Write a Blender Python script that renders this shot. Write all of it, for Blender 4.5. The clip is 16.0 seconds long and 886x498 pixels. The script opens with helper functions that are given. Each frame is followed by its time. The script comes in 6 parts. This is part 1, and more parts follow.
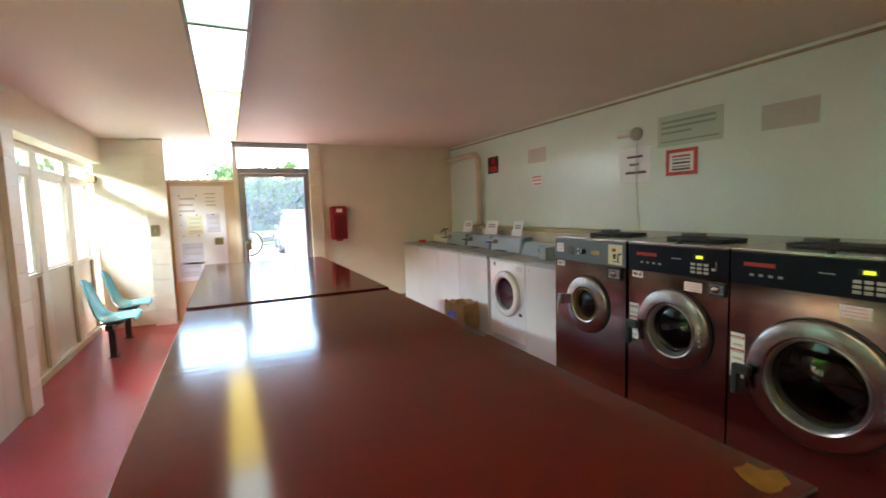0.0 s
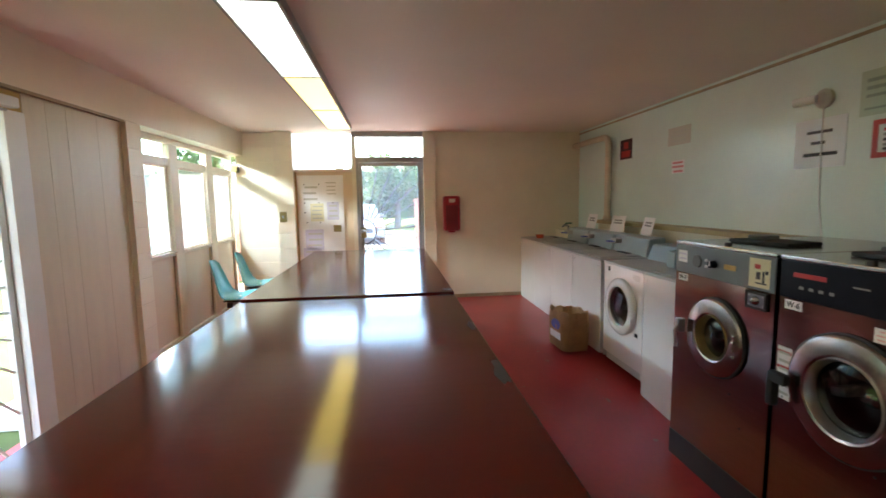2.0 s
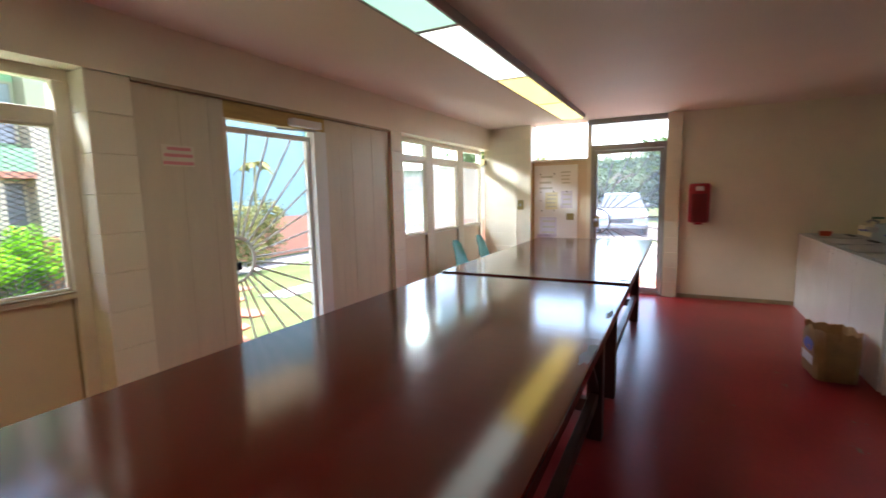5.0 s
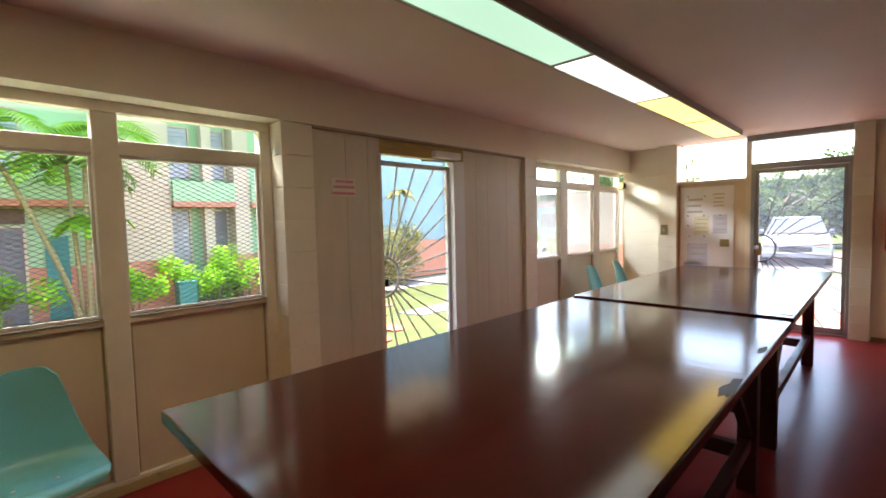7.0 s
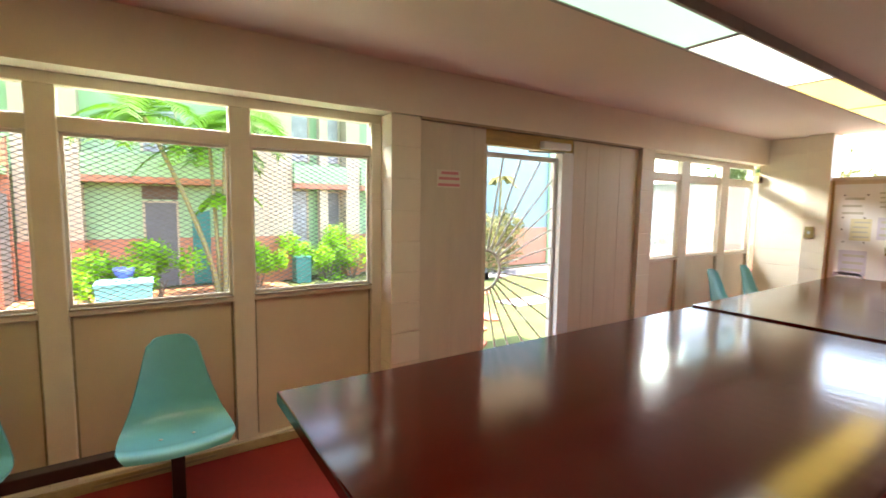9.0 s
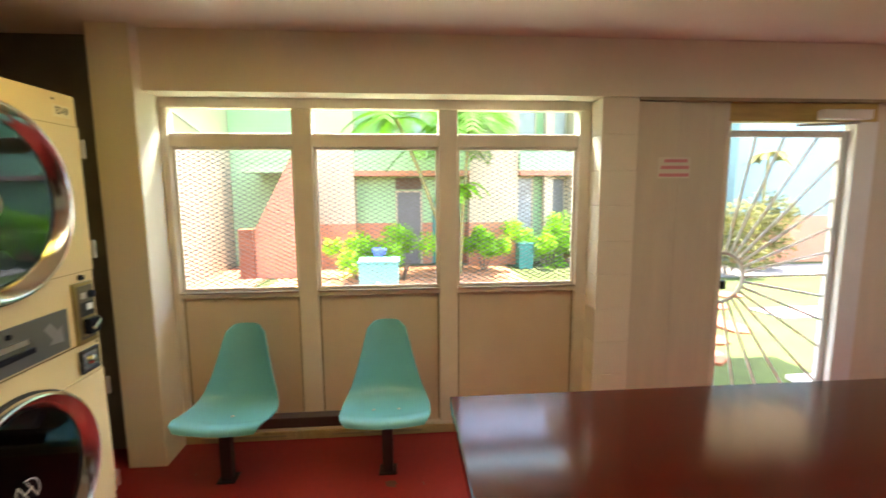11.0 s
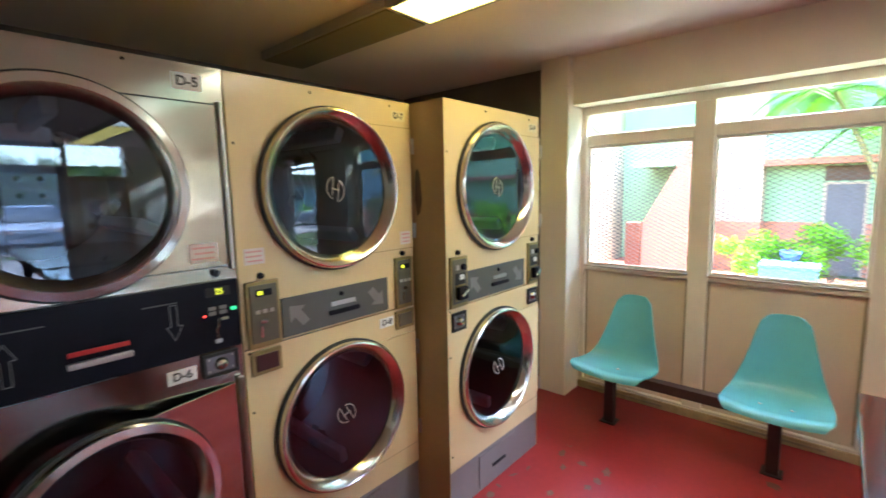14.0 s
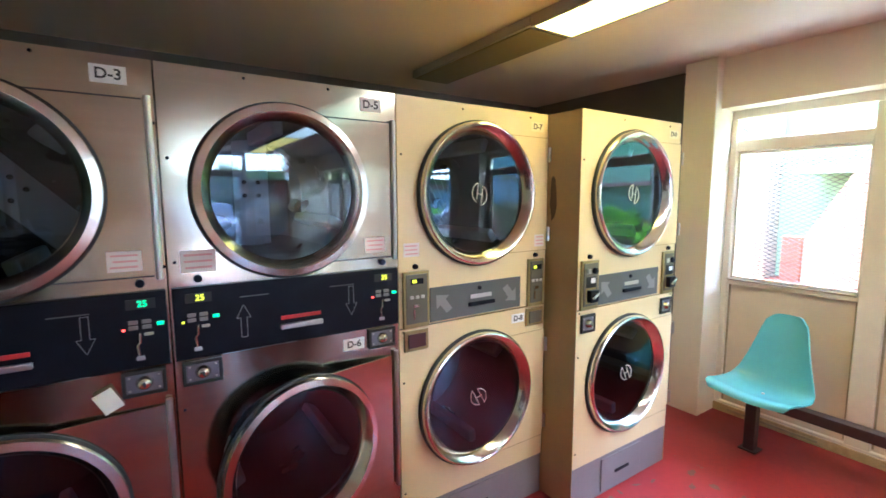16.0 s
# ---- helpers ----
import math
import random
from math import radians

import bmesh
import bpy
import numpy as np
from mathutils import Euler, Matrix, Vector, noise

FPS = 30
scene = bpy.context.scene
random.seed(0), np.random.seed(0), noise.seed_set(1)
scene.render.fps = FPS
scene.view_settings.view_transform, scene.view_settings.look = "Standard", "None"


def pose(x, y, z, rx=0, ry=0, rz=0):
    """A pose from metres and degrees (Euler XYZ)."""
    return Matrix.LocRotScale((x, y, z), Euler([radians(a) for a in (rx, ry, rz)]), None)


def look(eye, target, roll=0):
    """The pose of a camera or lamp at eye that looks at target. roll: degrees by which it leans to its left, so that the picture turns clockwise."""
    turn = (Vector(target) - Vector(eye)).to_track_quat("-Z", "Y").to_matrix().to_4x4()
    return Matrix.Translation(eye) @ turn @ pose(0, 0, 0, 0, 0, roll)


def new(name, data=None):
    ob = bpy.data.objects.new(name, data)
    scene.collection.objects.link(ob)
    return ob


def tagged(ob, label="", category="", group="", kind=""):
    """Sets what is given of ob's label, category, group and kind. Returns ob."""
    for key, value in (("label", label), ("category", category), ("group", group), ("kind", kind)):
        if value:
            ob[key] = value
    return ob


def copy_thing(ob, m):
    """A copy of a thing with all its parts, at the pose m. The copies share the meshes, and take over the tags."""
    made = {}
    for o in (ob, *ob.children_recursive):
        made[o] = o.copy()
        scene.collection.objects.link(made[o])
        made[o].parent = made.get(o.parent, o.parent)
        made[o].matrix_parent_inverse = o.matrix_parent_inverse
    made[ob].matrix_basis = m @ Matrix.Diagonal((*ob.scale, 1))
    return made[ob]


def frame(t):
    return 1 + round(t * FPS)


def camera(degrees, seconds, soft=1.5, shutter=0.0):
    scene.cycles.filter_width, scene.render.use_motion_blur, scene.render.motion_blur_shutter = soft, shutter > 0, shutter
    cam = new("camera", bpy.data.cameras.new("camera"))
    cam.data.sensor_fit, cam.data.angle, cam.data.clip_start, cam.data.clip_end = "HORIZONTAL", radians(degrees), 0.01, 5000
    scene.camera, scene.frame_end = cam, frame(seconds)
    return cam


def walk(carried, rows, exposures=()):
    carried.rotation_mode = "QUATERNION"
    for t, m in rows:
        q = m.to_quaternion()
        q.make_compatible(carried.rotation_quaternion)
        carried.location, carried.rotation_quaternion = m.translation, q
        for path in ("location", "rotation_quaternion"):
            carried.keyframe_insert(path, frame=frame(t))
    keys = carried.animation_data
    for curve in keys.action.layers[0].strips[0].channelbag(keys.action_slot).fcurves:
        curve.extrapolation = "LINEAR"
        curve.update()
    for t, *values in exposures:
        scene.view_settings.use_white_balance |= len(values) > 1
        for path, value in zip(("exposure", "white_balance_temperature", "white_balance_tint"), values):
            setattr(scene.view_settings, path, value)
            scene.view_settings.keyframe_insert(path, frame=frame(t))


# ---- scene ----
cam = camera(89.0, 16.0, 1.6, 0.5)
PATH = [
    (0, (0.215, 0.285, 1.481), (1.068, 2.085, 1.298), -1.7),
    (0.5, (0.44, 0.352, 1.491), (1.111, 2.225, 1.282), -1.3),
    (1, (0.622, 0.422, 1.481), (1.115, 2.349, 1.266), -0.7),
    (1.5, (0.765, 0.533, 1.472), (1.122, 2.49, 1.264), -0.5),
    (2, (0.89, 0.641, 1.49), (1.111, 2.617, 1.275), -0.9),
    (2.5, (1.047, 0.749, 1.492), (1.076, 2.736, 1.26), -0.7),
    (3, (1.211, 0.79, 1.487), (1.036, 2.766, 1.232), -0.6),
    (3.5, (1.293, 0.731, 1.473), (0.977, 2.688, 1.21), -0.8),
    (4, (1.37, 0.614, 1.466), (0.892, 2.536, 1.191), -0.9),
    (4.5, (1.442, 0.532, 1.469), (0.763, 2.393, 1.198), -1.2),
    (5, (1.526, 0.493, 1.48), (0.609, 2.254, 1.238), -1.2),
    (5.2, (1.55, 0.481, 1.479), (0.554, 2.2, 1.248), -1.1),
    (7.5, (1.616, 0.339, 1.479), (0.161, 1.706, 1.36), -1.0),
    (8, (1.607, 0.314, 1.483), (0.091, 1.61, 1.342), -0.3),
    (10.3, (1.465, 0.557, 1.622), (-0.433, 1.139, 1.379), 0.4),
    (10.5, (1.462, 0.571, 1.624), (-0.467, 1.036, 1.372), 0.1),
    (11, (1.473, 0.606, 1.622), (-0.504, 0.768, 1.361), -0.3),
    (11.5, (1.508, 0.629, 1.606), (-0.47, 0.491, 1.34), -0.7),
    (12, (1.583, 0.656, 1.584), (-0.354, 0.232, 1.317), -1.3),
    (12.5, (1.672, 0.644, 1.58), (-0.2, 0.001, 1.294), -1.4),
    (13, (1.788, 0.639, 1.574), (-0.003, -0.2, 1.278), -1.3),
    (13.5, (1.867, 0.654, 1.572), (0.206, -0.424, 1.293), -1.3),
    (14, (1.915, 0.675, 1.576), (0.432, -0.642, 1.322), -1.2),
    (14.5, (1.972, 0.709, 1.581), (0.639, -0.763, 1.34), -1.1),
    (15, (2.015, 0.735, 1.582), (0.779, -0.819, 1.348), -0.7),
    (15.5, (2.056, 0.751, 1.577), (0.894, -0.86, 1.347), -0.3),
    (16, (2.092, 0.754, 1.578), (0.998, -0.905, 1.351), -0.2),
]
EXPOSURES = [
    (0, 5.3, 6350, 7), (1, 5.15, 6400, 7), (2, 4.95, 6450, 7), (3.5, 4.6, 6550, 9), (5, 4.5, 6550, 13), (7.5, 4.25, 7300, 17), (8, 4.4, 7350, 17),
    (10.5, 5.0, 7600, 14), (11.5, 5.0, 7450, 13), (13, 5.1, 6100, 13), (14, 5.5, 5800, 14), (15, 5.75, 5550, 14), (16, 6.15, 5300, 15),
]
walk(cam, [(t, look(eye, target, roll)) for t, eye, target, roll in PATH], EXPOSURES)

# ---- light ----
world = bpy.data.worlds.new("sky")
scene.world = world
world.use_nodes = True
wn = world.node_tree.nodes
sky = wn.new("ShaderNodeTexSky")
sky.sky_type = "NISHITA"
sky.sun_disc = False
sky.sun_elevation, sky.sun_rotation = radians(85), radians(320)
sky.air_density, sky.dust_density = 1.0, 1.5
wn["Background"].inputs["Strength"].default_value = 0.10
world.node_tree.links.new(sky.outputs["Color"], wn["Background"].inputs["Color"])
sun = new("sun", bpy.data.lights.new("sun", "SUN"))
sun.data.energy, sun.data.angle, sun.data.color = 2.0, radians(0.5), (1.0, 0.95, 0.86)
sun.matrix_world = look((-0.6, 0.7, 10.8), (0, 0, 0))
# unseen area lamps added outside the two long windows, standing in for skylight
for x, y, length, deep, power in ((-1.68, 0.48, 2.6, 0.3, 8.0), (-2.35, 6.45, 1.9, 0.4, 21.0)):
    lamp = new("window_skylight", bpy.data.lights.new("window_skylight", "AREA"))
    lamp.data.shape, lamp.data.size, lamp.data.size_y = "RECTANGLE", length, deep
    lamp.data.energy, lamp.data.color = power, (0.82, 0.94, 1.0)
    lamp.matrix_world = pose(x, y, 2.475, 0, 0, 90)


# ---- helpers of this scene ----
def box(bm, x0, x1, y0, y1, z0, z1, bev=0.0, seg=2):
    vs = [bm.verts.new((x, y, z)) for x in (x0, x1) for y in (y0, y1) for z in (z0, z1)]
    fs = [bm.faces.new([vs[i] for i in q]) for q in ((0, 1, 3, 2), (4, 6, 7, 5), (0, 4, 5, 1), (2, 3, 7, 6), (0, 2, 6, 4), (1, 5, 7, 3))]
    if bev:
        es = list({e for f in fs for e in f.edges})
        bmesh.ops.bevel(bm, geom=es, offset=bev, segments=seg, profile=0.5, affect="EDGES")
    return bm


def one_box(*a, **k):
    return box(bmesh.new(), *a, **k)


def lathe(bm, prof, seg=48, centre=(0, 0, 0), axis="y", close=False):
    """Turns a profile of (radius, height) round an axis through centre."""
    rings = []
    for r, h in prof:
        ring = []
        for i in range(seg):
            a = 2 * math.pi * i / seg
            c, s = r * math.cos(a), r * math.sin(a)
            p = {"y": (c, h, s), "z": (c, s, h), "x": (h, c, s)}[axis]
            ring.append(bm.verts.new((p[0] + centre[0], p[1] + centre[1], p[2] + centre[2])))
        rings.append(ring)
    for a, b in zip(rings, rings[1:]):
        for i in range(seg):
            j = (i + 1) % seg
            bm.faces.new((a[i], a[j], b[j], b[i]))
    if close:
        bm.faces.new(rings[0])
        bm.faces.new(rings[-1])
    return bm


def tube(bm, pts, r, seg=8, taper=None):
    """A round bar along points."""
    pts = [Vector(p) for p in pts]
    rings = []
    for i, p in enumerate(pts):
        d = (pts[min(i + 1, len(pts) - 1)] - pts[max(i - 1, 0)]).normalized()
        u = d.orthogonal().normalized() if i == 0 else (u - d * u.dot(d)).normalized()
        v = d.cross(u)
        rr = r if taper is None else r + (taper - r) * i / (len(pts) - 1)
        rings.append([bm.verts.new(p + rr * (math.cos(2 * math.pi * k / seg) * u + math.sin(2 * math.pi * k / seg) * v)) for k in range(seg)])
    for a, b in zip(rings, rings[1:]):
        for k in range(seg):
            m = (k + 1) % seg
            bm.faces.new((a[k], a[m], b[m], b[k]))
    bm.faces.new(rings[0])
    bm.faces.new(rings[-1])
    return bm


def holed(bm, x0, x1, z0, z1, cx, cz, r, y=0.0, n=40):
    """A flat panel with a round hole."""
    angs = [2 * math.pi * i / n for i in range(n)] + [math.atan2(z - cz, x - cx) % (2 * math.pi) for x in (x0, x1) for z in (z0, z1)]
    angs = sorted(set(round(a, 6) for a in angs))
    inner, outer = [], []
    for a in angs:
        c, s = math.cos(a), math.sin(a)
        k = min(((x1 - cx) / c if c > 1e-9 else (x0 - cx) / c if c < -1e-9 else 1e9), ((z1 - cz) / s if s > 1e-9 else (z0 - cz) / s if s < -1e-9 else 1e9))
        inner.append(bm.verts.new((cx + r * c, y, cz + r * s)))
        outer.append(bm.verts.new((cx + k * c, y, cz + k * s)))
    for i in range(len(angs)):
        j = (i + 1) % len(angs)
        bm.faces.new((inner[i], inner[j], outer[j], outer[i]))
    return bm


def sheet_of_glass(axis, at, u0, u1, z0, z1):
    """One pane as a single sheet across x or y."""
    bm = bmesh.new()
    q = ((u0, z0), (u1, z0), (u1, z1), (u0, z1))
    bm.faces.new([bm.verts.new((at, u, z) if axis == "x" else (u, at, z)) for u, z in q])
    return bm


def mesh_of(name, bm, material, smooth=21):
    bmesh.ops.recalc_face_normals(bm, faces=bm.faces)
    me = bpy.data.meshes.new(name)
    bm.to_mesh(me)
    bm.free()
    me.materials.append(material)
    if smooth:
        me.polygons.foreach_set("use_smooth", [True] * len(me.polygons))
        me.set_sharp_from_angle(angle=radians(smooth))
    return me


def part(name, bm, material, parent, label="", smooth=21):
    ob = new(name, mesh_of(name, bm, material, smooth))
    ob.parent = parent
    return tagged(ob, label)


def thing(name, m, label, category, group="", kind=""):
    ob = new(name)
    ob.empty_display_size = 0.1
    ob.matrix_basis = m
    return tagged(ob, label, category, group, kind)


def solid(name, bm, material, label, category, m=None, group="", kind="", smooth=21):
    ob = new(name, mesh_of(name, bm, material, smooth))
    if m is not None:
        ob.matrix_basis = m
    return tagged(ob, label, category, group, kind)


def words(text, size, material, parent, m, name="lettering", label=""):
    cu = bpy.data.curves.new("words", "FONT")
    cu.body, cu.size, cu.align_x, cu.align_y, cu.extrude = text, size, "CENTER", "CENTER", 0.0006
    cu.offset = 0.02 * size
    tmp = new("words", cu)
    bpy.context.view_layer.update()
    me = bpy.data.meshes.new_from_object(tmp.evaluated_get(bpy.context.evaluated_depsgraph_get()))
    bpy.data.objects.remove(tmp)
    bpy.data.curves.remove(cu)
    me.transform(m)
    me.materials.clear()
    me.materials.append(material)
    ob = new(name, me)
    ob.parent = parent
    return tagged(ob, label)


# ---- materials ----
def mat(name, col, rough=0.5, metal=0.0, var=0.08, scale=4.0, bump=0.0, bscale=120.0, stretch=(1, 1, 1), coat=0.0, spec=0.5, second=None, amount=0.5, sscale=3.0, ssharp=0.05, rvar=0.15, wave=0.0, wscale=3.0, wstretch=(1, 1, 1)):
    """A surface with colour change at two scales, uneven gloss and fine relief; second: a colour for worn or stained patches."""
    m = bpy.data.materials.new(name)
    m.use_nodes = True
    t = m.node_tree
    b = t.nodes["Principled BSDF"]
    n = t.nodes.new
    L = t.links.new
    co = n("ShaderNodeTexCoord")
    mp = n("ShaderNodeMapping")
    mp.inputs["Scale"].default_value = stretch
    L(co.outputs["Object"], mp.inputs["Vector"])
    big, fine = n("ShaderNodeTexNoise"), n("ShaderNodeTexNoise")
    big.inputs["Scale"].default_value, big.inputs["Detail"].default_value = scale, 5
    fine.inputs["Scale"].default_value, fine.inputs["Detail"].default_value = bscale, 4
    L(mp.outputs["Vector"], big.inputs["Vector"])
    L(mp.outputs["Vector"], fine.inputs["Vector"])
    add = n("ShaderNodeMath")
    add.operation = "MULTIPLY_ADD"
    add.inputs[1].default_value = 0.35
    L(fine.outputs["Fac"], add.inputs[0])
    L(big.outputs["Fac"], add.inputs[2])
    ramp = n("ShaderNodeValToRGB")
    e = ramp.color_ramp.elements
    e[0].position, e[1].position = 0.42, 0.92
    e[0].color = (*[min(1, c * (1 - var)) for c in col], 1)
    e[1].color = (*[min(1, c * (1 + var)) for c in col], 1)
    L(add.outputs[0], ramp.inputs["Fac"])
    out = ramp.outputs["Color"]
    if second is not None:
        pn = n("ShaderNodeTexNoise")
        pn.inputs["Scale"].default_value, pn.inputs["Detail"].default_value, pn.inputs["Roughness"].default_value = sscale, 8, 0.65
        L(mp.outputs["Vector"], pn.inputs["Vector"])
        pr = n("ShaderNodeMapRange")
        pr.inputs["From Min"].default_value, pr.inputs["From Max"].default_value = 1 - amount, 1 - amount + ssharp
        L(pn.outputs["Fac"], pr.inputs["Value"])
        mx = n("ShaderNodeMix")
        mx.data_type = "RGBA"
        L(pr.outputs["Result"], mx.inputs["Factor"])
        L(out, mx.inputs["A"])
        mx.inputs["B"].default_value = (*second, 1)
        out = mx.outputs["Result"]
    L(out, b.inputs["Base Color"])
    rr = n("ShaderNodeMapRange")
    rr.inputs["From Min"].default_value, rr.inputs["From Max"].default_value = 0.3, 0.7
    rr.inputs["To Min"].default_value, rr.inputs["To Max"].default_value = rough * (1 - rvar), rough * (1 + rvar)
    L(big.outputs["Fac"], rr.inputs["Value"])
    L(rr.outputs["Result"], b.inputs["Roughness"])
    b.inputs["Metallic"].default_value = metal
    b.inputs["Coat Weight"].default_value = coat
    b.inputs["Coat Roughness"].default_value = 0.08
    b.inputs["Specular IOR Level"].default_value = spec
    normal = None
    if wave:
        wm, wv, wb = n("ShaderNodeMapping"), n("ShaderNodeTexNoise"), n("ShaderNodeBump")
        wm.inputs["Scale"].default_value = wstretch
        wv.inputs["Scale"].default_value, wv.inputs["Detail"].default_value = wscale, 1.5
        wb.inputs["Strength"].default_value, wb.inputs["Distance"].default_value = wave, 0.02
        L(co.outputs["Object"], wm.inputs["Vector"])
        L(wm.outputs["Vector"], wv.inputs["Vector"])
        L(wv.outputs["Fac"], wb.inputs["Height"])
        normal = wb.outputs["Normal"]
        L(normal, b.inputs["Normal"])
    if bump:
        bp = n("ShaderNodeBump")
        bp.inputs["Strength"].default_value, bp.inputs["Distance"].default_value = bump, 0.004
        L(add.outputs[0], bp.inputs["Height"])
        if normal:
            L(normal, bp.inputs["Normal"])
        L(bp.outputs["Normal"], b.inputs["Normal"])
    return m


def glow(name, col, strength):
    m = bpy.data.materials.new(name)
    m.use_nodes = True
    b = m.node_tree.nodes["Principled BSDF"]
    b.inputs["Base Color"].default_value = (*col, 1)
    b.inputs["Roughness"].default_value = 0.35
    b.inputs["Emission Color"].default_value = (*col, 1)
    b.inputs["Emission Strength"].default_value = strength
    return m


def clear(name, tint, gloss=0.05, ior=1.5, shine=(1, 1, 1)):
    """Thin glass: light goes straight through, with a mirror coat that grows at grazing angles."""
    m = bpy.data.materials.new(name)
    m.use_nodes = True
    t = m.node_tree
    t.nodes.remove(t.nodes["Principled BSDF"])
    tr, gl, mx, lw = (t.nodes.new("ShaderNode" + k) for k in ("BsdfTransparent", "BsdfGlossy", "MixShader", "LayerWeight"))
    tr.inputs["Color"].default_value = (*tint, 1)
    gl.inputs["Roughness"].default_value = gloss
    gl.inputs["Color"].default_value = (*shine, 1)
    lw.inputs["Blend"].default_value = 0.5
    f0 = ((ior - 1) / (ior + 1)) ** 2
    pw, ma = t.nodes.new("ShaderNodeMath"), t.nodes.new("ShaderNodeMath")
    pw.operation, ma.operation = "POWER", "MULTIPLY_ADD"
    pw.inputs[1].default_value = 5.0
    ma.inputs[1].default_value, ma.inputs[2].default_value = 1 - f0, f0
    t.links.new(lw.outputs["Facing"], pw.inputs[0])
    t.links.new(pw.outputs[0], ma.inputs[0])
    t.links.new(ma.outputs[0], mx.inputs[0])
    t.links.new(tr.outputs[0], mx.inputs[1])
    t.links.new(gl.outputs[0], mx.inputs[2])
    t.links.new(mx.outputs[0], t.nodes["Material Output"].inputs["Surface"])
    return m


def leafy(name, col):
    """Leaves that let some light through."""
    m = mat(name, col, 0.55, var=0.5, scale=2.0, spec=0.15)
    t = m.node_tree
    b = t.nodes["Principled BSDF"]
    tl, mx = t.nodes.new("ShaderNodeBsdfTranslucent"), t.nodes.new("ShaderNodeMixShader")
    tl.inputs["Color"].default_value = (min(1, col[0] * 1.5), min(1, col[1] * 1.4), col[2], 1)
    mx.inputs[0].default_value = 0.4
    t.links.new(b.outputs[0], mx.inputs[1])
    t.links.new(tl.outputs[0], mx.inputs[2])
    t.links.new(mx.outputs[0], t.nodes["Material Output"].inputs["Surface"])
    return m


M_WALL = mat("painted_block_cream", (0.84, 0.76, 0.61), 0.42, var=0.05, scale=2.5, bump=0.25, bscale=160)
M_WALLR = mat("painted_wall_enamel", (0.75, 0.87, 0.81), 0.22, var=0.05, scale=1.6, bump=0.06, bscale=60, rvar=0.15, wave=0.12, wscale=2.2)
M_WALLF = mat("painted_wall_far", (0.87, 0.80, 0.63), 0.5, var=0.07, scale=1.8, bump=0.25, bscale=140, second=(0.70, 0.61, 0.46), amount=0.36, sscale=1.6, ssharp=0.4)
M_CEIL = mat("ceiling_paint", (0.85, 0.73, 0.63), 0.6, var=0.05, scale=1.2, bump=0.2, bscale=200)
M_TRIM = mat("cream_trim_paint", (0.78, 0.70, 0.57), 0.4, var=0.08, scale=5, bump=0.1)
M_PANEL = mat("beige_panel_paint", (0.73, 0.60, 0.44), 0.38, var=0.05, scale=3, bump=0.08)
M_JAMB = mat("white_gloss_paint", (0.80, 0.79, 0.77), 0.35, var=0.04, scale=4)
M_BOARD = mat("vertical_board_paint", (0.67, 0.58, 0.44), 0.42, var=0.06, scale=3, stretch=(4, 4, 0.6), bump=0.15, bscale=40, second=(0.50, 0.39, 0.25), amount=0.36, sscale=1.3, ssharp=0.35)
M_WOODY = mat("yellow_varnished_wood", (0.50, 0.33, 0.09), 0.4, var=0.2, scale=3, stretch=(8, 1, 8), bump=0.15, bscale=30)
M_BROWNTRIM = mat("dull_brown_trim", (0.36, 0.28, 0.17), 0.6, var=0.25, scale=8, bump=0.2)
M_FLOOR = mat("red_floor_paint", (0.33, 0.030, 0.032), 0.29, var=0.18, scale=1.4, bump=0.10, bscale=28, second=(0.22, 0.12, 0.095), amount=0.345, sscale=5, ssharp=0.03, rvar=0.02, spec=0.27)
M_TABLE = mat("maroon_tabletop_paint", (0.068, 0.0030, 0.0010), 0.13, var=0.03, scale=2.0, rvar=0.1, spec=0.53, wave=0.02, wscale=9.0, wstretch=(0.6, 2.5, 1))
M_LEG = mat("dark_red_leg_paint", (0.075, 0.014, 0.012), 0.4, var=0.2, scale=6, bump=0.2, bscale=50)
M_WORN = mat("yellowed_bare_board", (0.17, 0.08, 0.008), 0.55, var=0.5, scale=14, bump=0.25)
M_SCUFF = mat("bare_concrete_scuff", (0.17, 0.085, 0.055), 0.5, var=0.3, scale=18, bump=0.2)
M_CHIP = mat("bare_grey_chip", (0.05, 0.04, 0.04), 0.5, var=0.4, scale=30, bump=0.2)
M_STEEL = mat("stainless_steel", (0.47, 0.435, 0.35), 0.15, 1.0, var=0.05, scale=3, stretch=(0.6, 1, 30), rvar=0.15, wave=0.42, wscale=1.7, wstretch=(1.0, 1, 2.2))
M_CHROME = mat("polished_chrome", (0.52, 0.50, 0.48), 0.13, 1.0, var=0.05, scale=6, rvar=0.4)
M_DOORRING = mat("worn_door_ring", (0.31, 0.26, 0.25), 0.25, 1.0, var=0.08, scale=8, rvar=0.05)
M_RING = mat("satin_door_metal", (0.68, 0.64, 0.58), 0.17, 1.0, var=0.06, scale=6, rvar=0.25)
M_ARROW = mat("faded_arrow_print", (0.235, 0.24, 0.245), 0.45, var=0.1, scale=9)
M_METER = mat("olive_meter_face", (0.125, 0.115, 0.085), 0.4, var=0.1, scale=9, rvar=0.05)
M_ALU = mat("cast_aluminium", (0.55, 0.54, 0.54), 0.34, 1.0, var=0.08, scale=8)
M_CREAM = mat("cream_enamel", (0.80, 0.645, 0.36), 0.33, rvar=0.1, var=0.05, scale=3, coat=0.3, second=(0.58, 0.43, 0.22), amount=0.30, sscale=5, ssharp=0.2)
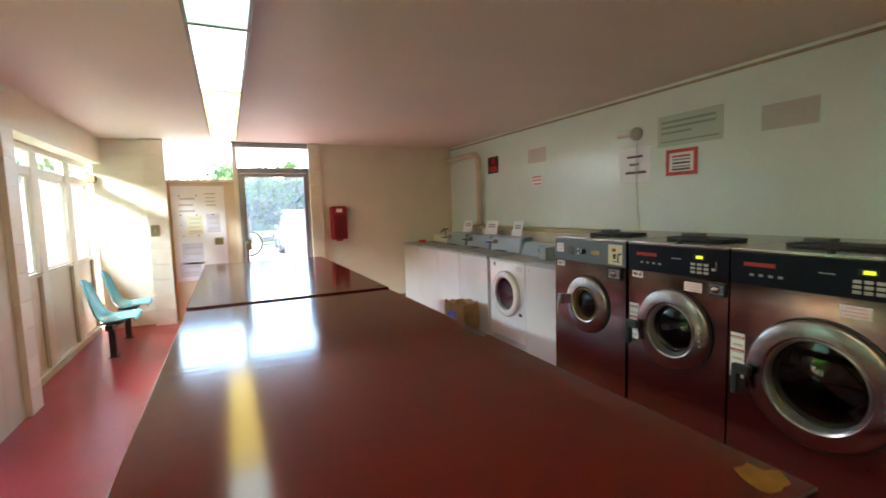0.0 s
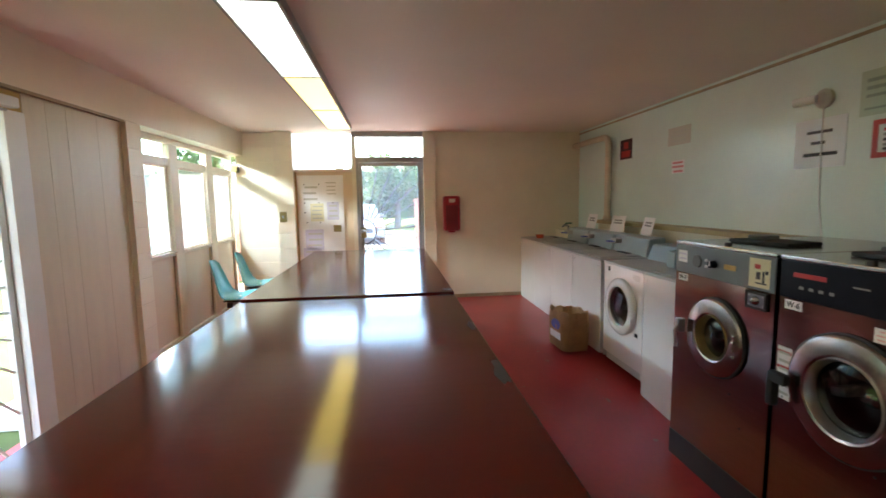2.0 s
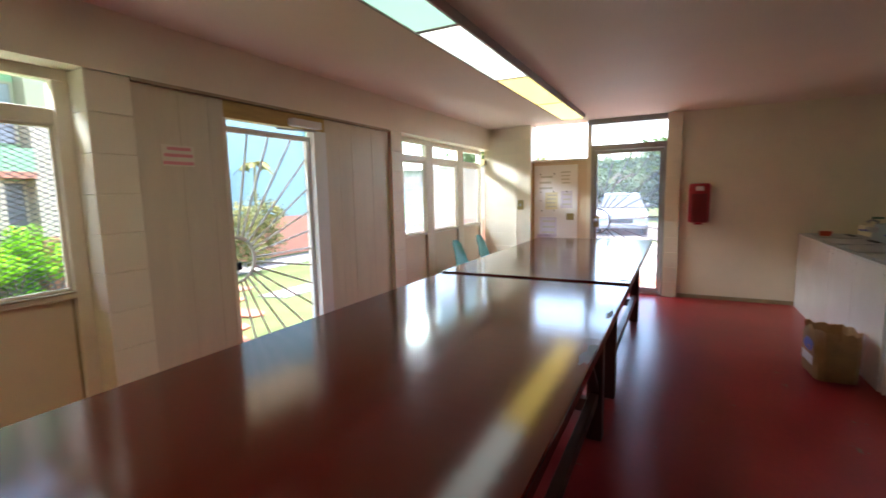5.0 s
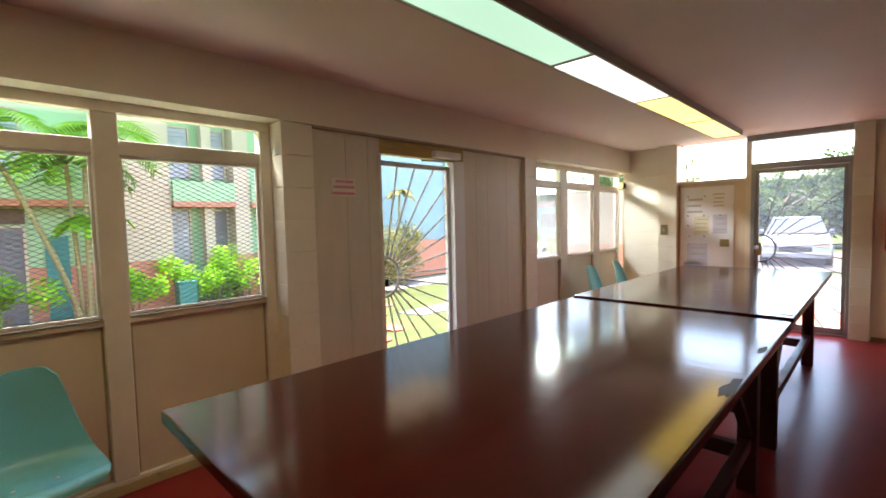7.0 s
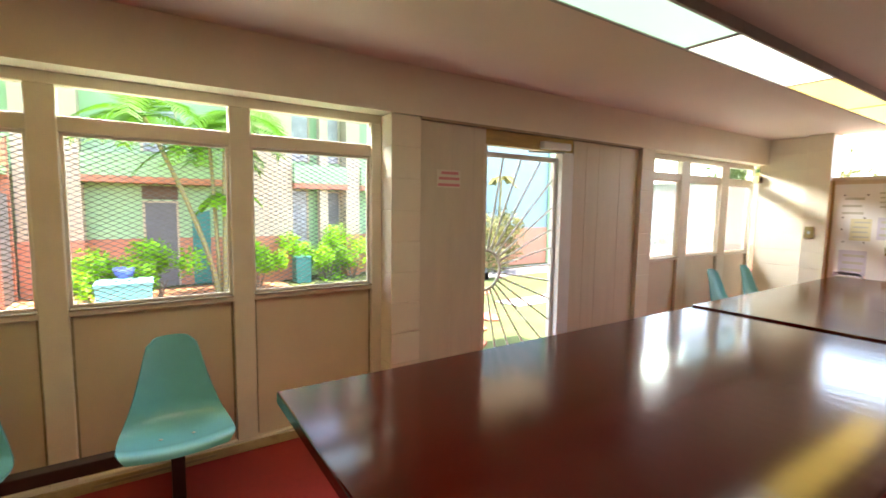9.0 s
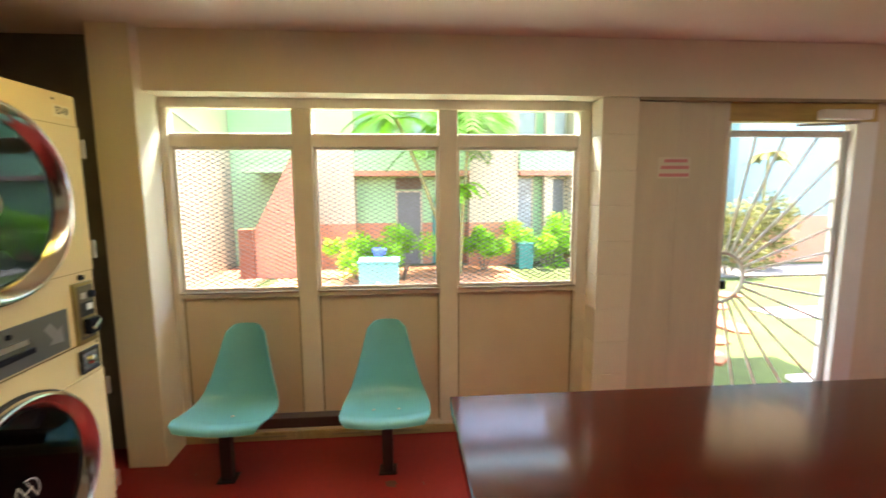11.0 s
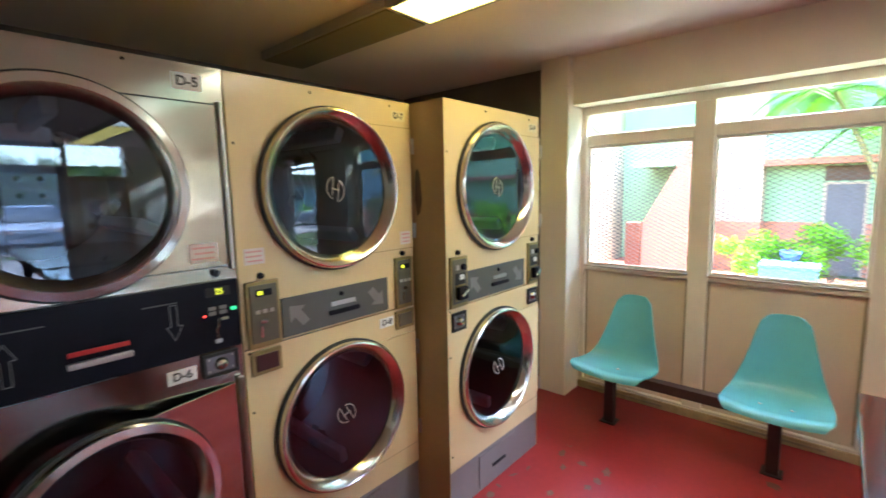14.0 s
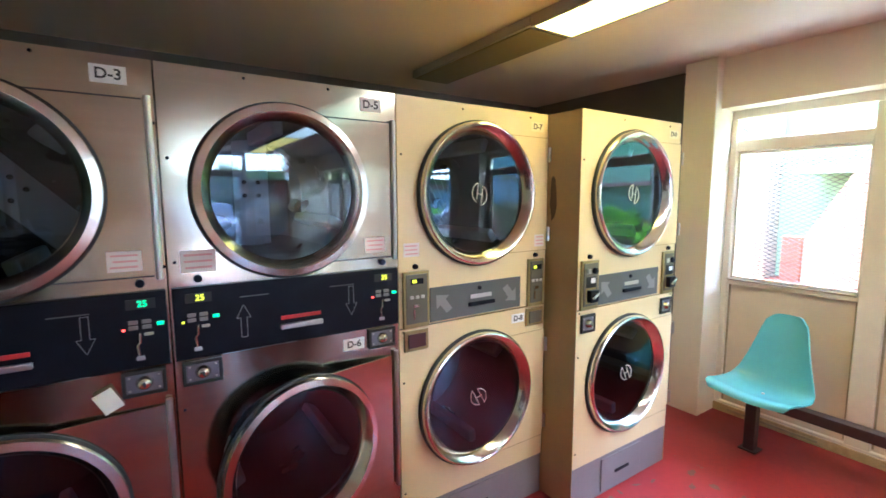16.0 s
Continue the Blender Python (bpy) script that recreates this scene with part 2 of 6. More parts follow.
# Darker cream for sides, top, back and seams, with dark brown patches.
M_CREAMSIDE = mat("dark_cream_enamel", (0.45, 0.32, 0.15), 0.40, var=0.12, scale=2.5, second=(0.16, 0.06, 0.03), amount=0.30, sscale=2.2, ssharp=0.25)
M_WHITE = mat("white_enamel", (0.80, 0.80, 0.80), 0.22, var=0.03, scale=3, coat=0.3, second=(0.62, 0.57, 0.48), amount=0.28, sscale=4, ssharp=0.3)
M_GREYTOP = mat("grey_enamel_top", (0.45, 0.47, 0.47), 0.33, var=0.06, scale=4)
M_BLUEGREY = mat("blue_grey_console", (0.36, 0.43, 0.47), 0.35, var=0.06, scale=6)
M_OLDPANEL = mat("slate_blue_panel", (0.15, 0.18, 0.19), 0.35, var=0.08, scale=6)
M_SLATE = mat("slate_grey_panel", (0.105, 0.110, 0.110), 0.38, var=0.08, scale=8, rvar=0.05)
M_OLIVE = mat("bronze_trim", (0.34, 0.27, 0.12), 0.33, 0.7, var=0.12, scale=10, rvar=0.05)
M_BOXPLATE = mat("dull_box_plate", (0.20, 0.20, 0.24), 0.38, 0.7, var=0.1, scale=9, rvar=0.05)
M_BLACK = mat("black_control_plastic", (0.007, 0.008, 0.016), 0.36, var=0.2, scale=10, spec=0.14, rvar=0.05)
M_RUBBER = mat("black_rubber", (0.015, 0.015, 0.016), 0.55, var=0.2, scale=14)
M_PLINTH = mat("dark_plinth", (0.035, 0.035, 0.04), 0.5, var=0.25, scale=6)
M_GPLINTH = mat("grey_plinth", (0.22, 0.20, 0.21), 0.40, var=0.1, scale=6)
M_STEELW = mat("worn_steel_front", (0.33, 0.28, 0.26), 0.15, 1.0, var=0.08, scale=3, stretch=(0.6, 1, 30), rvar=0.15, wave=0.30, wscale=1.6, wstretch=(1.0, 1, 1.6))
M_STEELTOP = mat("brushed_steel_top", (0.40, 0.37, 0.34), 0.22, 1.0, var=0.08, scale=3, stretch=(0.6, 20, 1), rvar=0.15)
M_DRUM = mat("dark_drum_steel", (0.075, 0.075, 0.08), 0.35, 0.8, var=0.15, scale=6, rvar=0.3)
M_DGLASS = clear("dryer_door_glass", (0.24, 0.30, 0.38), 0.015, 1.75, (0.72, 0.86, 1.0))
# Bright haze beyond the end door is mixed into its glass as pale translucence.
M_HAZED = clear("hazed_door_glass", (0.92, 0.95, 0.96), 0.03, 1.5)
veil, haze_mix = M_HAZED.node_tree.nodes.new("ShaderNodeBsdfTranslucent"), M_HAZED.node_tree.nodes.new("ShaderNodeMixShader")
veil.inputs["Color"].default_value = (0.80, 0.88, 0.95, 1)
haze_mix.inputs[0].default_value = 0.09
M_HAZED.node_tree.links.new(M_HAZED.node_tree.nodes["Mix Shader"].outputs[0], haze_mix.inputs[1])
M_HAZED.node_tree.links.new(veil.outputs[0], haze_mix.inputs[2])
M_HAZED.node_tree.links.new(haze_mix.outputs[0], M_HAZED.node_tree.nodes["Material Output"].inputs["Surface"])
M_WGLASS = clear("dark_washer_glass", (0.14, 0.15, 0.16), 0.03, 1.55)
M_GLASST = clear("old_green_glass", (0.56, 0.68, 0.58), 0.02)
M_GLASS = clear("window_glass", (0.92, 0.95, 0.94), 0.02)
M_TURQ = mat("turquoise_fibreglass", (0.16, 0.52, 0.60), 0.22, var=0.05, scale=5, bump=0.02, bscale=200, coat=0.25)
M_POST = mat("dark_brown_steel", (0.035, 0.018, 0.015), 0.4, var=0.25, scale=10)
M_RED = mat("red_vinyl", (0.36, 0.008, 0.020), 0.35, var=0.10, scale=5, bump=0.1, bscale=30)
M_REDFLAP = mat("worn_dark_red_vinyl", (0.17, 0.008, 0.014), 0.4, var=0.15, scale=6, bump=0.15, bscale=30)
M_PAPER = mat("white_paper", (0.88, 0.88, 0.88), 0.6, var=0.03, scale=6)
M_PAPERY = mat("cream_paper", (0.78, 0.73, 0.50), 0.6, var=0.03, scale=6)
M_PAPERC = mat("yellowed_tag_paper", (0.80, 0.70, 0.47), 0.5, var=0.05, scale=6)
M_LAMINATE = mat("laminated_paper", (0.86, 0.93, 0.97), 0.45, var=0.03, scale=6)
M_KEYPAD = mat("dull_keypad_plastic", (0.26, 0.26, 0.27), 0.45, var=0.06, scale=9)
M_PAPERL = mat("lilac_paper", (0.66, 0.64, 0.76), 0.6, var=0.03, scale=6)
M_PINK = mat("pink_print", (0.78, 0.42, 0.44), 0.6, var=0.05, scale=6)
M_PINKP = mat("pale_pink_label", (0.84, 0.76, 0.76), 0.5, var=0.04, scale=6)
M_INK = mat("black_ink", (0.03, 0.03, 0.035), 0.5, var=0.1, scale=6)
M_GREYINK = mat("grey_ink", (0.30, 0.31, 0.30), 0.5, var=0.1, scale=6)
M_SIGNRED = mat("sign_red", (0.52, 0.03, 0.03), 0.4, var=0.08, scale=6)
M_SIGNDARK = mat("sign_dark", (0.06, 0.012, 0.012), 0.35, var=0.1, scale=6)
M_SIGNGREEN = mat("pale_green_sheet", (0.50, 0.62, 0.50), 0.5, var=0.04, scale=5)
M_GREENLINE = mat("faded_green_ink", (0.30, 0.38, 0.31), 0.5, var=0.06, scale=6)
M_SIGNGREY = mat("pale_grey_sheet", (0.55, 0.55, 0.51), 0.4, var=0.05, scale=5)
M_FADED = mat("faded_notice_sheet", (0.57, 0.56, 0.50), 0.4, var=0.05, scale=5)
M_PINKLINE = mat("pink_ink", (0.72, 0.26, 0.28), 0.6, var=0.05, scale=6)
M_BAG = mat("brown_kraft_paper", (0.48, 0.29, 0.14), 0.7, var=0.15, scale=9, bump=0.3, bscale=40)
M_BLUE = mat("blue_print", (0.10, 0.13, 0.50), 0.5, var=0.1, scale=9)
M_ORANGE = mat("orange_plastic", (0.55, 0.06, 0.02), 0.3, var=0.08, scale=9)
M_GREENP = mat("green_plastic", (0.03, 0.12, 0.08), 0.4, var=0.1, scale=9)
M_BARS = mat("white_bar_paint", (0.70, 0.69, 0.68), 0.4, var=0.08, scale=12)
M_SCREEN = mat("expanded_metal_paint", (0.105, 0.105, 0.095), 0.45, var=0.1, scale=20)
M_DARKBAR = mat("weathered_dark_bar", (0.12, 0.115, 0.12), 0.45, 0.3, var=0.15, scale=10)
M_DOORMETAL = mat("grey_door_metal", (0.34, 0.33, 0.33), 0.35, 0.5, var=0.1, scale=8)
M_PIPE = mat("cream_pipe_paint", (0.64, 0.55, 0.42), 0.42, var=0.10, scale=6, bump=0.1)
M_LEDGE = mat("stained_ledge_paint", (0.50, 0.38, 0.19), 0.5, var=0.2, scale=7, bump=0.2, second=(0.24, 0.13, 0.05), amount=0.46, sscale=6, ssharp=0.25)
M_HOUSING = mat("lamp_housing", (0.40, 0.37, 0.33), 0.45, var=0.08, scale=5)
M_UNLIT = mat("dark_lamp_lens", (0.22, 0.18, 0.08), 0.35, var=0.1, scale=20, bump=0.2, bscale=150)
M_LED_G = glow("green_led", (0.05, 0.8, 0.25), 0.035)
M_LED_Y = glow("yellow_led", (0.7, 0.8, 0.03), 0.035)
M_LED_R = glow("red_led", (0.9, 0.05, 0.03), 0.1)
LENS_COLOURS = [((1.0, 0.80, 0.16), 0.28), ((1.0, 0.93, 0.70), 0.36), ((0.55, 1.0, 0.80), 0.045), ((0.86, 1.0, 0.95), 0.12), ((1.0, 0.78, 0.20), 0.12), ((1.0, 0.78, 0.20), 0.13)]
M_LENS = [glow("lamp_lens", c, s) for c, s in LENS_COLOURS]
# Wall colour darkened to hold the shade behind the dryers.
M_SHADEDWALL = mat("shaded_wall", (0.15, 0.13, 0.11), 0.8, var=0.2, scale=3, bump=0.3)
# outdoors
# Very pale, for added ground strips that reflect sunlight indoors.
M_BOUNCE = mat("pale_bounce_ground", (0.52, 0.50, 0.46), 0.85, var=0.1, scale=2, bump=0.3)
M_GRASS = mat("lawn", (0.042, 0.058, 0.022), 0.95, spec=0.08, var=0.35, scale=2.0, bump=0.5, bscale=60, second=(0.058, 0.048, 0.026), amount=0.32, sscale=1.1, ssharp=0.2)
M_PAVE = mat("terracotta_paving", (0.22, 0.085, 0.055), 0.9, spec=0.1, var=0.15, scale=3, bump=0.2)
M_EARTH = mat("red_earth", (0.17, 0.07, 0.042), 0.95, spec=0.1, var=0.25, scale=4, bump=0.4)
M_BED = mat("dry_red_earth", (0.27, 0.125, 0.065), 0.95, spec=0.1, var=0.3, scale=4, bump=0.4, second=(0.12, 0.11, 0.04), amount=0.35, sscale=3, ssharp=0.15)
M_MINT = mat("mint_stucco", (0.26, 0.42, 0.225), 0.7, var=0.06, scale=1.5, bump=0.2)
M_PALE = mat("pale_stucco", (0.43, 0.345, 0.24), 0.7, var=0.05, scale=1.5, bump=0.2)
M_SKYBLUE = mat("pale_blue_stucco", (0.19, 0.28, 0.295), 0.8, spec=0.2, var=0.06, scale=1.2, bump=0.2)
M_TERRA = mat("terracotta_paint", (0.42, 0.165, 0.095), 0.65, var=0.12, scale=3, bump=0.3)
M_DARKDOOR = mat("dark_grey_door", (0.12, 0.12, 0.125), 0.4, var=0.1, scale=4)
M_LOUVRE = mat("louvre_glass", (0.29, 0.30, 0.32), 0.25, var=0.2, scale=5)
M_TEAL = mat("teal_paint", (0.02, 0.17, 0.15), 0.5, var=0.1, scale=5)
M_LEAF = leafy("hedge_leaf", (0.14, 0.34, 0.02))
M_LEAFD = leafy("dark_tree_leaf", (0.045, 0.078, 0.024))
M_LEAFO = leafy("olive_leaf", (0.115, 0.122, 0.050))
M_PALM = leafy("palm_frond", (0.05, 0.14, 0.012))
M_TRUNK = mat("palm_trunk", (0.20, 0.17, 0.06), 0.7, var=0.25, scale=9, stretch=(1, 1, 4), bump=0.3)
M_BARK = mat("tree_bark", (0.12, 0.085, 0.06), 0.8, var=0.3, scale=9, bump=0.5)
M_ASPHALT = mat("bleached_asphalt", (0.072, 0.066, 0.063), 0.9, spec=0.1, var=0.2, scale=2, bump=0.3)
M_CONC = mat("concrete", (0.15, 0.145, 0.14), 0.9, spec=0.1, var=0.12, scale=2, bump=0.3)
M_CARW = mat("silver_white_car_paint", (0.20, 0.21, 0.23), 0.2, var=0.02, scale=2, coat=0.8)
M_CARD = mat("silver_car_paint", (0.30, 0.33, 0.38), 0.25, 0.4, var=0.03, scale=2, coat=0.8)
M_CARGLASS = mat("car_window", (0.02, 0.025, 0.03), 0.08, var=0.1, scale=2)
M_ACBOX = mat("pale_aqua_metal", (0.12, 0.36, 0.34), 0.5, var=0.06, scale=5)
M_ROOF = mat("brown_roof", (0.16, 0.09, 0.06), 0.8, var=0.2, scale=5, bump=0.3)

# ---- the room ----
XL, XR, YF, YB, ZC = -1.22, 3.79, 7.42, -2.72, 2.50


def smooth01(v):
    v = max(0.0, min(1.0, v))
    return v * v * (3 - 2 * v)


def fz(x, y):
    """Height of the floor, which falls towards the gully behind the large washers."""
    return -0.14 * smooth01((x - 1.2) / 1.3) * smooth01((5.3 - y) / 2.0)


bm = bmesh.new()
nx, ny = 36, 60
grid = [[bm.verts.new((XL - 0.28 + (XR - XL + 0.4) * i / nx, YB - 0.1 + (YF - YB + 0.25) * j / ny, 0)) for j in range(ny + 1)] for i in range(nx + 1)]
for row in grid:
    for v in row:
        v.co.z = fz(v.co.x, v.co.y)
for i in range(nx):
    for j in range(ny):
        bm.faces.new((grid[i][j], grid[i + 1][j], grid[i + 1][j + 1], grid[i][j + 1]))
floor_thing = solid("floor", bm, M_FLOOR, "glossy worn red painted concrete floor with bare scuffs", "floor", kind="structure", smooth=60)


def scuff(cx, cy, rx, ry, turn, seed):
    """A ragged patch where the red paint has worn off the concrete."""
    rnd = random.Random(seed)
    bm = bmesh.new()
    vs = []
    for i in range(18):
        a = 2 * math.pi * i / 18
        k = rnd.uniform(0.55, 1.2)
        u, v = rx * math.cos(a) * k, ry * math.sin(a) * k
        x, y = cx + u * math.cos(turn) - v * math.sin(turn), cy + u * math.sin(turn) + v * math.cos(turn)
        vs.append(bm.verts.new((x, y, fz(x, y) + 0.002)))
    bm.faces.new(vs)
    part("scuff", bm, M_SCUFF, floor_thing, "bare patch where paint is worn off")


for i, (sx, sy, rx, ry, turn) in enumerate(((-0.43, -0.49, 0.040, 0.022, 0.3), (-0.41, -0.35, 0.032, 0.024, 1.0), (-0.31, -0.42, 0.028, 0.018, 0.4),
                                            (-0.42, -0.21, 0.045, 0.024, 0.2), (-0.31, -0.22, 0.034, 0.022, 0.8), (-0.23, -0.24, 0.026, 0.022, 0.1),
                                            (-0.06, -0.37, 0.026, 0.022, 0.5), (-0.18, -0.57, 0.030, 0.010, 0.2), (-0.07, -0.60, 0.028, 0.010, 2.6),
                                            (0.15, -0.60, 0.030, 0.022, 0.4), (0.06, -0.61, 0.022, 0.012, 1.4), (-0.86, 0.50, 0.050, 0.028, 0.6))):
    scuff(sx, sy, rx, ry, turn, 60 + i)

solid("ceiling", one_box(XL - 0.62, XR + 0.5, YB - 0.3, YF + 0.30, ZC, ZC + 0.18), M_CEIL, "flat pale painted ceiling", "ceiling", kind="structure")
# Unseen slab added over the gate to keep sky out of the table's reflection.
solid("ceiling_porch", one_box(XL - 1.75, XL - 0.6202, 2.05, 4.65, ZC, ZC + 0.18), M_CEIL, "added pale slab over the gate that blocks the sky", "ceiling", kind="structure")
solid("wall_right", one_box(XR, XR + 0.2, YB - 0.2, YF + 0.2, -0.3, ZC), M_WALLR, "glossy off-white painted wall behind the washers", "wall", kind="structure")
# These two walls carry the recess's shade in their colour.
solid("wall_back", one_box(XL - 0.25, XR, YB - 0.2, YB, -0.3, ZC), M_SHADEDWALL, "plain painted wall behind the dryers, coloured dark for shade", "wall", kind="structure")
solid("wall_left_back", one_box(XL - 0.25, XL - 0.14, YB, -1.051, -0.3, ZC), M_SHADEDWALL, "recessed painted wall beside the dryers, coloured dark for shade", "wall", kind="structure")
solid("wall_far_right", one_box(1.55, XR, YF, YF + 0.2, -0.3, ZC), M_WALLF, "cream painted end wall with faint stains", "wall", kind="structure")
solid("trim_right", one_box(XR - 0.014, XR - 0.001, YB, YF - 0.002, 2.452, 2.472), M_BROWNTRIM, "thin dark strip along the top of the wall", "trim", kind="structure")
solid("trim_far_right", one_box(1.56, XR - 0.01, YF - 0.012, YF - 0.001, -0.005, 0.05), M_BROWNTRIM, "low brown skirting strip", "baseboard", kind="structure")

# header over the window wall
solid("wall_left_header", one_box(XL - 0.24, XL, -0.829, YF + 0.2, 2.17, ZC - 0.001), M_WALL, "cream painted concrete beam over the windows", "wall", kind="structure", smooth=0)
wall_blocks = []


def block_pier(name, x0, x1, y0, y1, label, z1=2.165):
    """A pier of painted concrete blocks: a core with each course in front of it."""
    core = solid(name, one_box(x0 + 0.006, x1 - 0.006, y0 + 0.006, y1 - 0.006, -0.05, z1), M_WALL, label, "wall", kind="structure", smooth=0)
    wall_blocks.append((core, x0, x1, y0, y1, z1))
    return core


solid("wall_left_pier_1", one_box(XL - 0.23, XL + 0.075, -1.05, -0.83, -0.05, ZC - 0.001, bev=0.004, seg=1), M_WALL, "smooth cream painted pier beside the dryers", "wall", kind="structure", smooth=0)
block_pier("wall_left_pier_2", XL - 0.23, XL, 1.79, 2.02, "painted concrete block pier between window and boards")
block_pier("wall_left_pier_3", XL - 0.23, XL + 0.012, 4.60, 4.815, "painted concrete block pier beside the far window")
block_pier("wall_far_left", XL - 0.1, -0.745, 7.50, 7.70, "painted concrete block end wall by the far seats", 2.495)
block_pier("wall_far_pier_1", -0.75, -0.50, 7.37, 7.70, "narrow painted block pier with a switch", 2.495)
block_pier("wall_far_pier_2", 1.37, 1.55, 7.36, 7.70, "narrow painted pier beside the end door", 2.495)

# boarded part of the window wall, with the garden gate
XP = -1.25
bm = bmesh.new()
solid("wall_left_boards_1", one_box(XP - 0.07, XP - 0.012, 2.02, 2.62, -0.05, 2.165), M_BOARD, "painted vertical board wall", "wall", kind="structure", smooth=0)
solid("wall_left_boards_2", one_box(XP - 0.07, XP - 0.012, 3.62, 4.60, -0.05, 2.165), M_BOARD, "painted vertical board wall", "wall", kind="structure", smooth=0)
board_runs = [("wall_left_boards_1", [(2.02, 2.302), (2.303, 2.502), (2.503, 2.62)]), ("wall_left_boards_2", [(3.62, 3.802), (3.803, 3.982), (3.983, 4.30), (4.301, 4.60)])]
for name, runs in board_runs:
    for y0, y1 in runs:
        part("board", one_box(XP - 0.0115, XP, y0, y1, 0.0, 2.165, bev=0.0012, seg=1), M_BOARD, bpy.data.objects[name], smooth=0)
solid("trim_gate_lintel", one_box(XP - 0.08, XP - 0.004, 2.62, 3.78, 2.035, 2.168), M_WOODY, "yellow varnished wood lintel over the gate", "trim", kind="structure")
solid("trim_header_line", one_box(XP - 0.01, XL + 0.004, 2.02, 4.60, 2.150, 2.169), M_BROWNTRIM, "dark brown edge under the beam", "trim", kind="structure")
solid("trim_gate_jamb", one_box(XP - 0.075, XP + 0.012, 3.47, 3.62, 0, 2.035, bev=0.004), M_JAMB, "white painted door jamb", "trim", kind="structure")
solid("trim_gate_jamb", one_box(XP - 0.16, XP + 0.004, 2.60, 2.635, 0, 2.035, bev=0.004), M_TRIM, "cream painted door jamb", "trim", kind="structure")


# ---- windows ----
def screen(bm, y0, y1, z0, z1, x, dy=0.056, dz=0.0135, r=0.0018):
    """Expanded metal: rows of zigzag strands that meet at their points."""
    rows = int((z1 - z0) / dz)
    cols = int((y1 - y0) / (dy / 2))
    hy = (y1 - y0) / cols
    hz = (z1 - z0) / rows
    verts = []
    for i in range(rows):
        base = len(verts)
        for j in range(cols + 1):
            z = z0 + hz * (i + 0.5) + hz * (0.46 if (i + j) % 2 else -0.46)
            y = y0 + hy * j
            for sx, sz in ((-r, -r), (r * 2.2, -r), (r * 2.2, r), (-r, r)):
                verts.append(bm.verts.new((x + sx, y, z + sz)))
        for j in range(cols):
            a, b = base + 4 * j, base + 4 * (j + 1)
            for k in range(4):
                m = (k + 1) % 4
                bm.faces.new((verts[a + k], verts[a + m], verts[b + m], verts[b + k]))
    return bm


def window(name, y0, y1, panes, label, low_vents=False):
    """A three-bay window: glazed lights above, screened openings, solid panels below. panes: (start, end) of each bay along the wall."""
    w = thing(name, pose(-1.42, 0, 0), label, "window", kind="structure")
    zt, zs = 2.17, 0.0
    bm = bmesh.new()
    for z0, z1, d in ((0.0, 0.075, 0.045), (0.955, 0.985, 0.05), (1.885, 1.965, 0.04), (2.110, 2.17, 0.045)):
        box(bm, -0.03, d - 0.01, y0, y1, z0, z1, bev=0.004, seg=1)
    part("window_frame", bm, M_TRIM, w)
    part("base_rail", one_box(0.0355, 0.05, y0, y1, 0.0, 0.058, bev=0.003, seg=1), M_LEDGE, w, "stained low base rail")
    for a, b in panes[:2] if low_vents else ():
        part("floor_vent", one_box(0.0505, 0.054, a + 0.06, b - 0.12, 0.022, 0.036), M_BROWNTRIM, w, "dark slot low in the base rail")
    edges = [y0] + [v for p in panes for v in p] + [y1]
    for i in range(0, len(edges), 2):
        part("mullion", one_box(-0.032, 0.042, edges[i], edges[i + 1], 0.076, 2.109, bev=0.005, seg=1), M_TRIM, w)
    for i, (a, b) in enumerate(panes):
        part("lower_panel", one_box(-0.022, 0.006, a - 0.004, b + 0.004, 0.074, 0.956), M_PANEL, w)
        part("window_sill", one_box(-0.028, 0.052, a + 0.002, b - 0.002, 0.985, 0.994), M_BROWNTRIM, w, "dirty narrow sill")
        part("bead", one_box(0.008, 0.014, a + 0.001, a + 0.012, 0.09, 0.95), M_BROWNTRIM, w)
        part("bead", one_box(0.008, 0.014, b - 0.012, b - 0.001, 0.09, 0.95), M_BROWNTRIM, w)
        g = part("pane", sheet_of_glass("x", 0.0, a + 0.001, b - 0.001, 1.966, 2.109), M_GLASST, w, "clear glass light", smooth=0)
        g.visible_shadow = False
        s = part("mesh_screen", screen(bmesh.new(), a + 0.001, b - 0.001, 0.995, 1.884, -0.012), M_SCREEN, w, "painted expanded metal screen", smooth=0)
        tagged(s, kind="stuff")
        bm = bmesh.new()
        for za, zb, ya, yb in ((0.996, 1.010, a + 0.001, b - 0.001), (1.870, 1.884, a + 0.001, b - 0.001), (1.0105, 1.8695, a + 0.001, a + 0.016), (1.0105, 1.8695, b - 0.016, b - 0.001)):
            box(bm, -0.018, 0.004, ya, yb, za, zb)
        part("screen_frame", bm, M_TRIM, w)
    return w


window("window_1", -0.83, 1.79, [(-0.79, -0.075), (0.045, 0.815), (0.935, 1.715)], "three-bay painted window with metal mesh over beige panels", True)
window("window_2", 4.815, 7.50, [(5.10, 5.66), (5.84, 6.60), (6.79, 7.44)], "three-bay far window with metal mesh over beige panels")


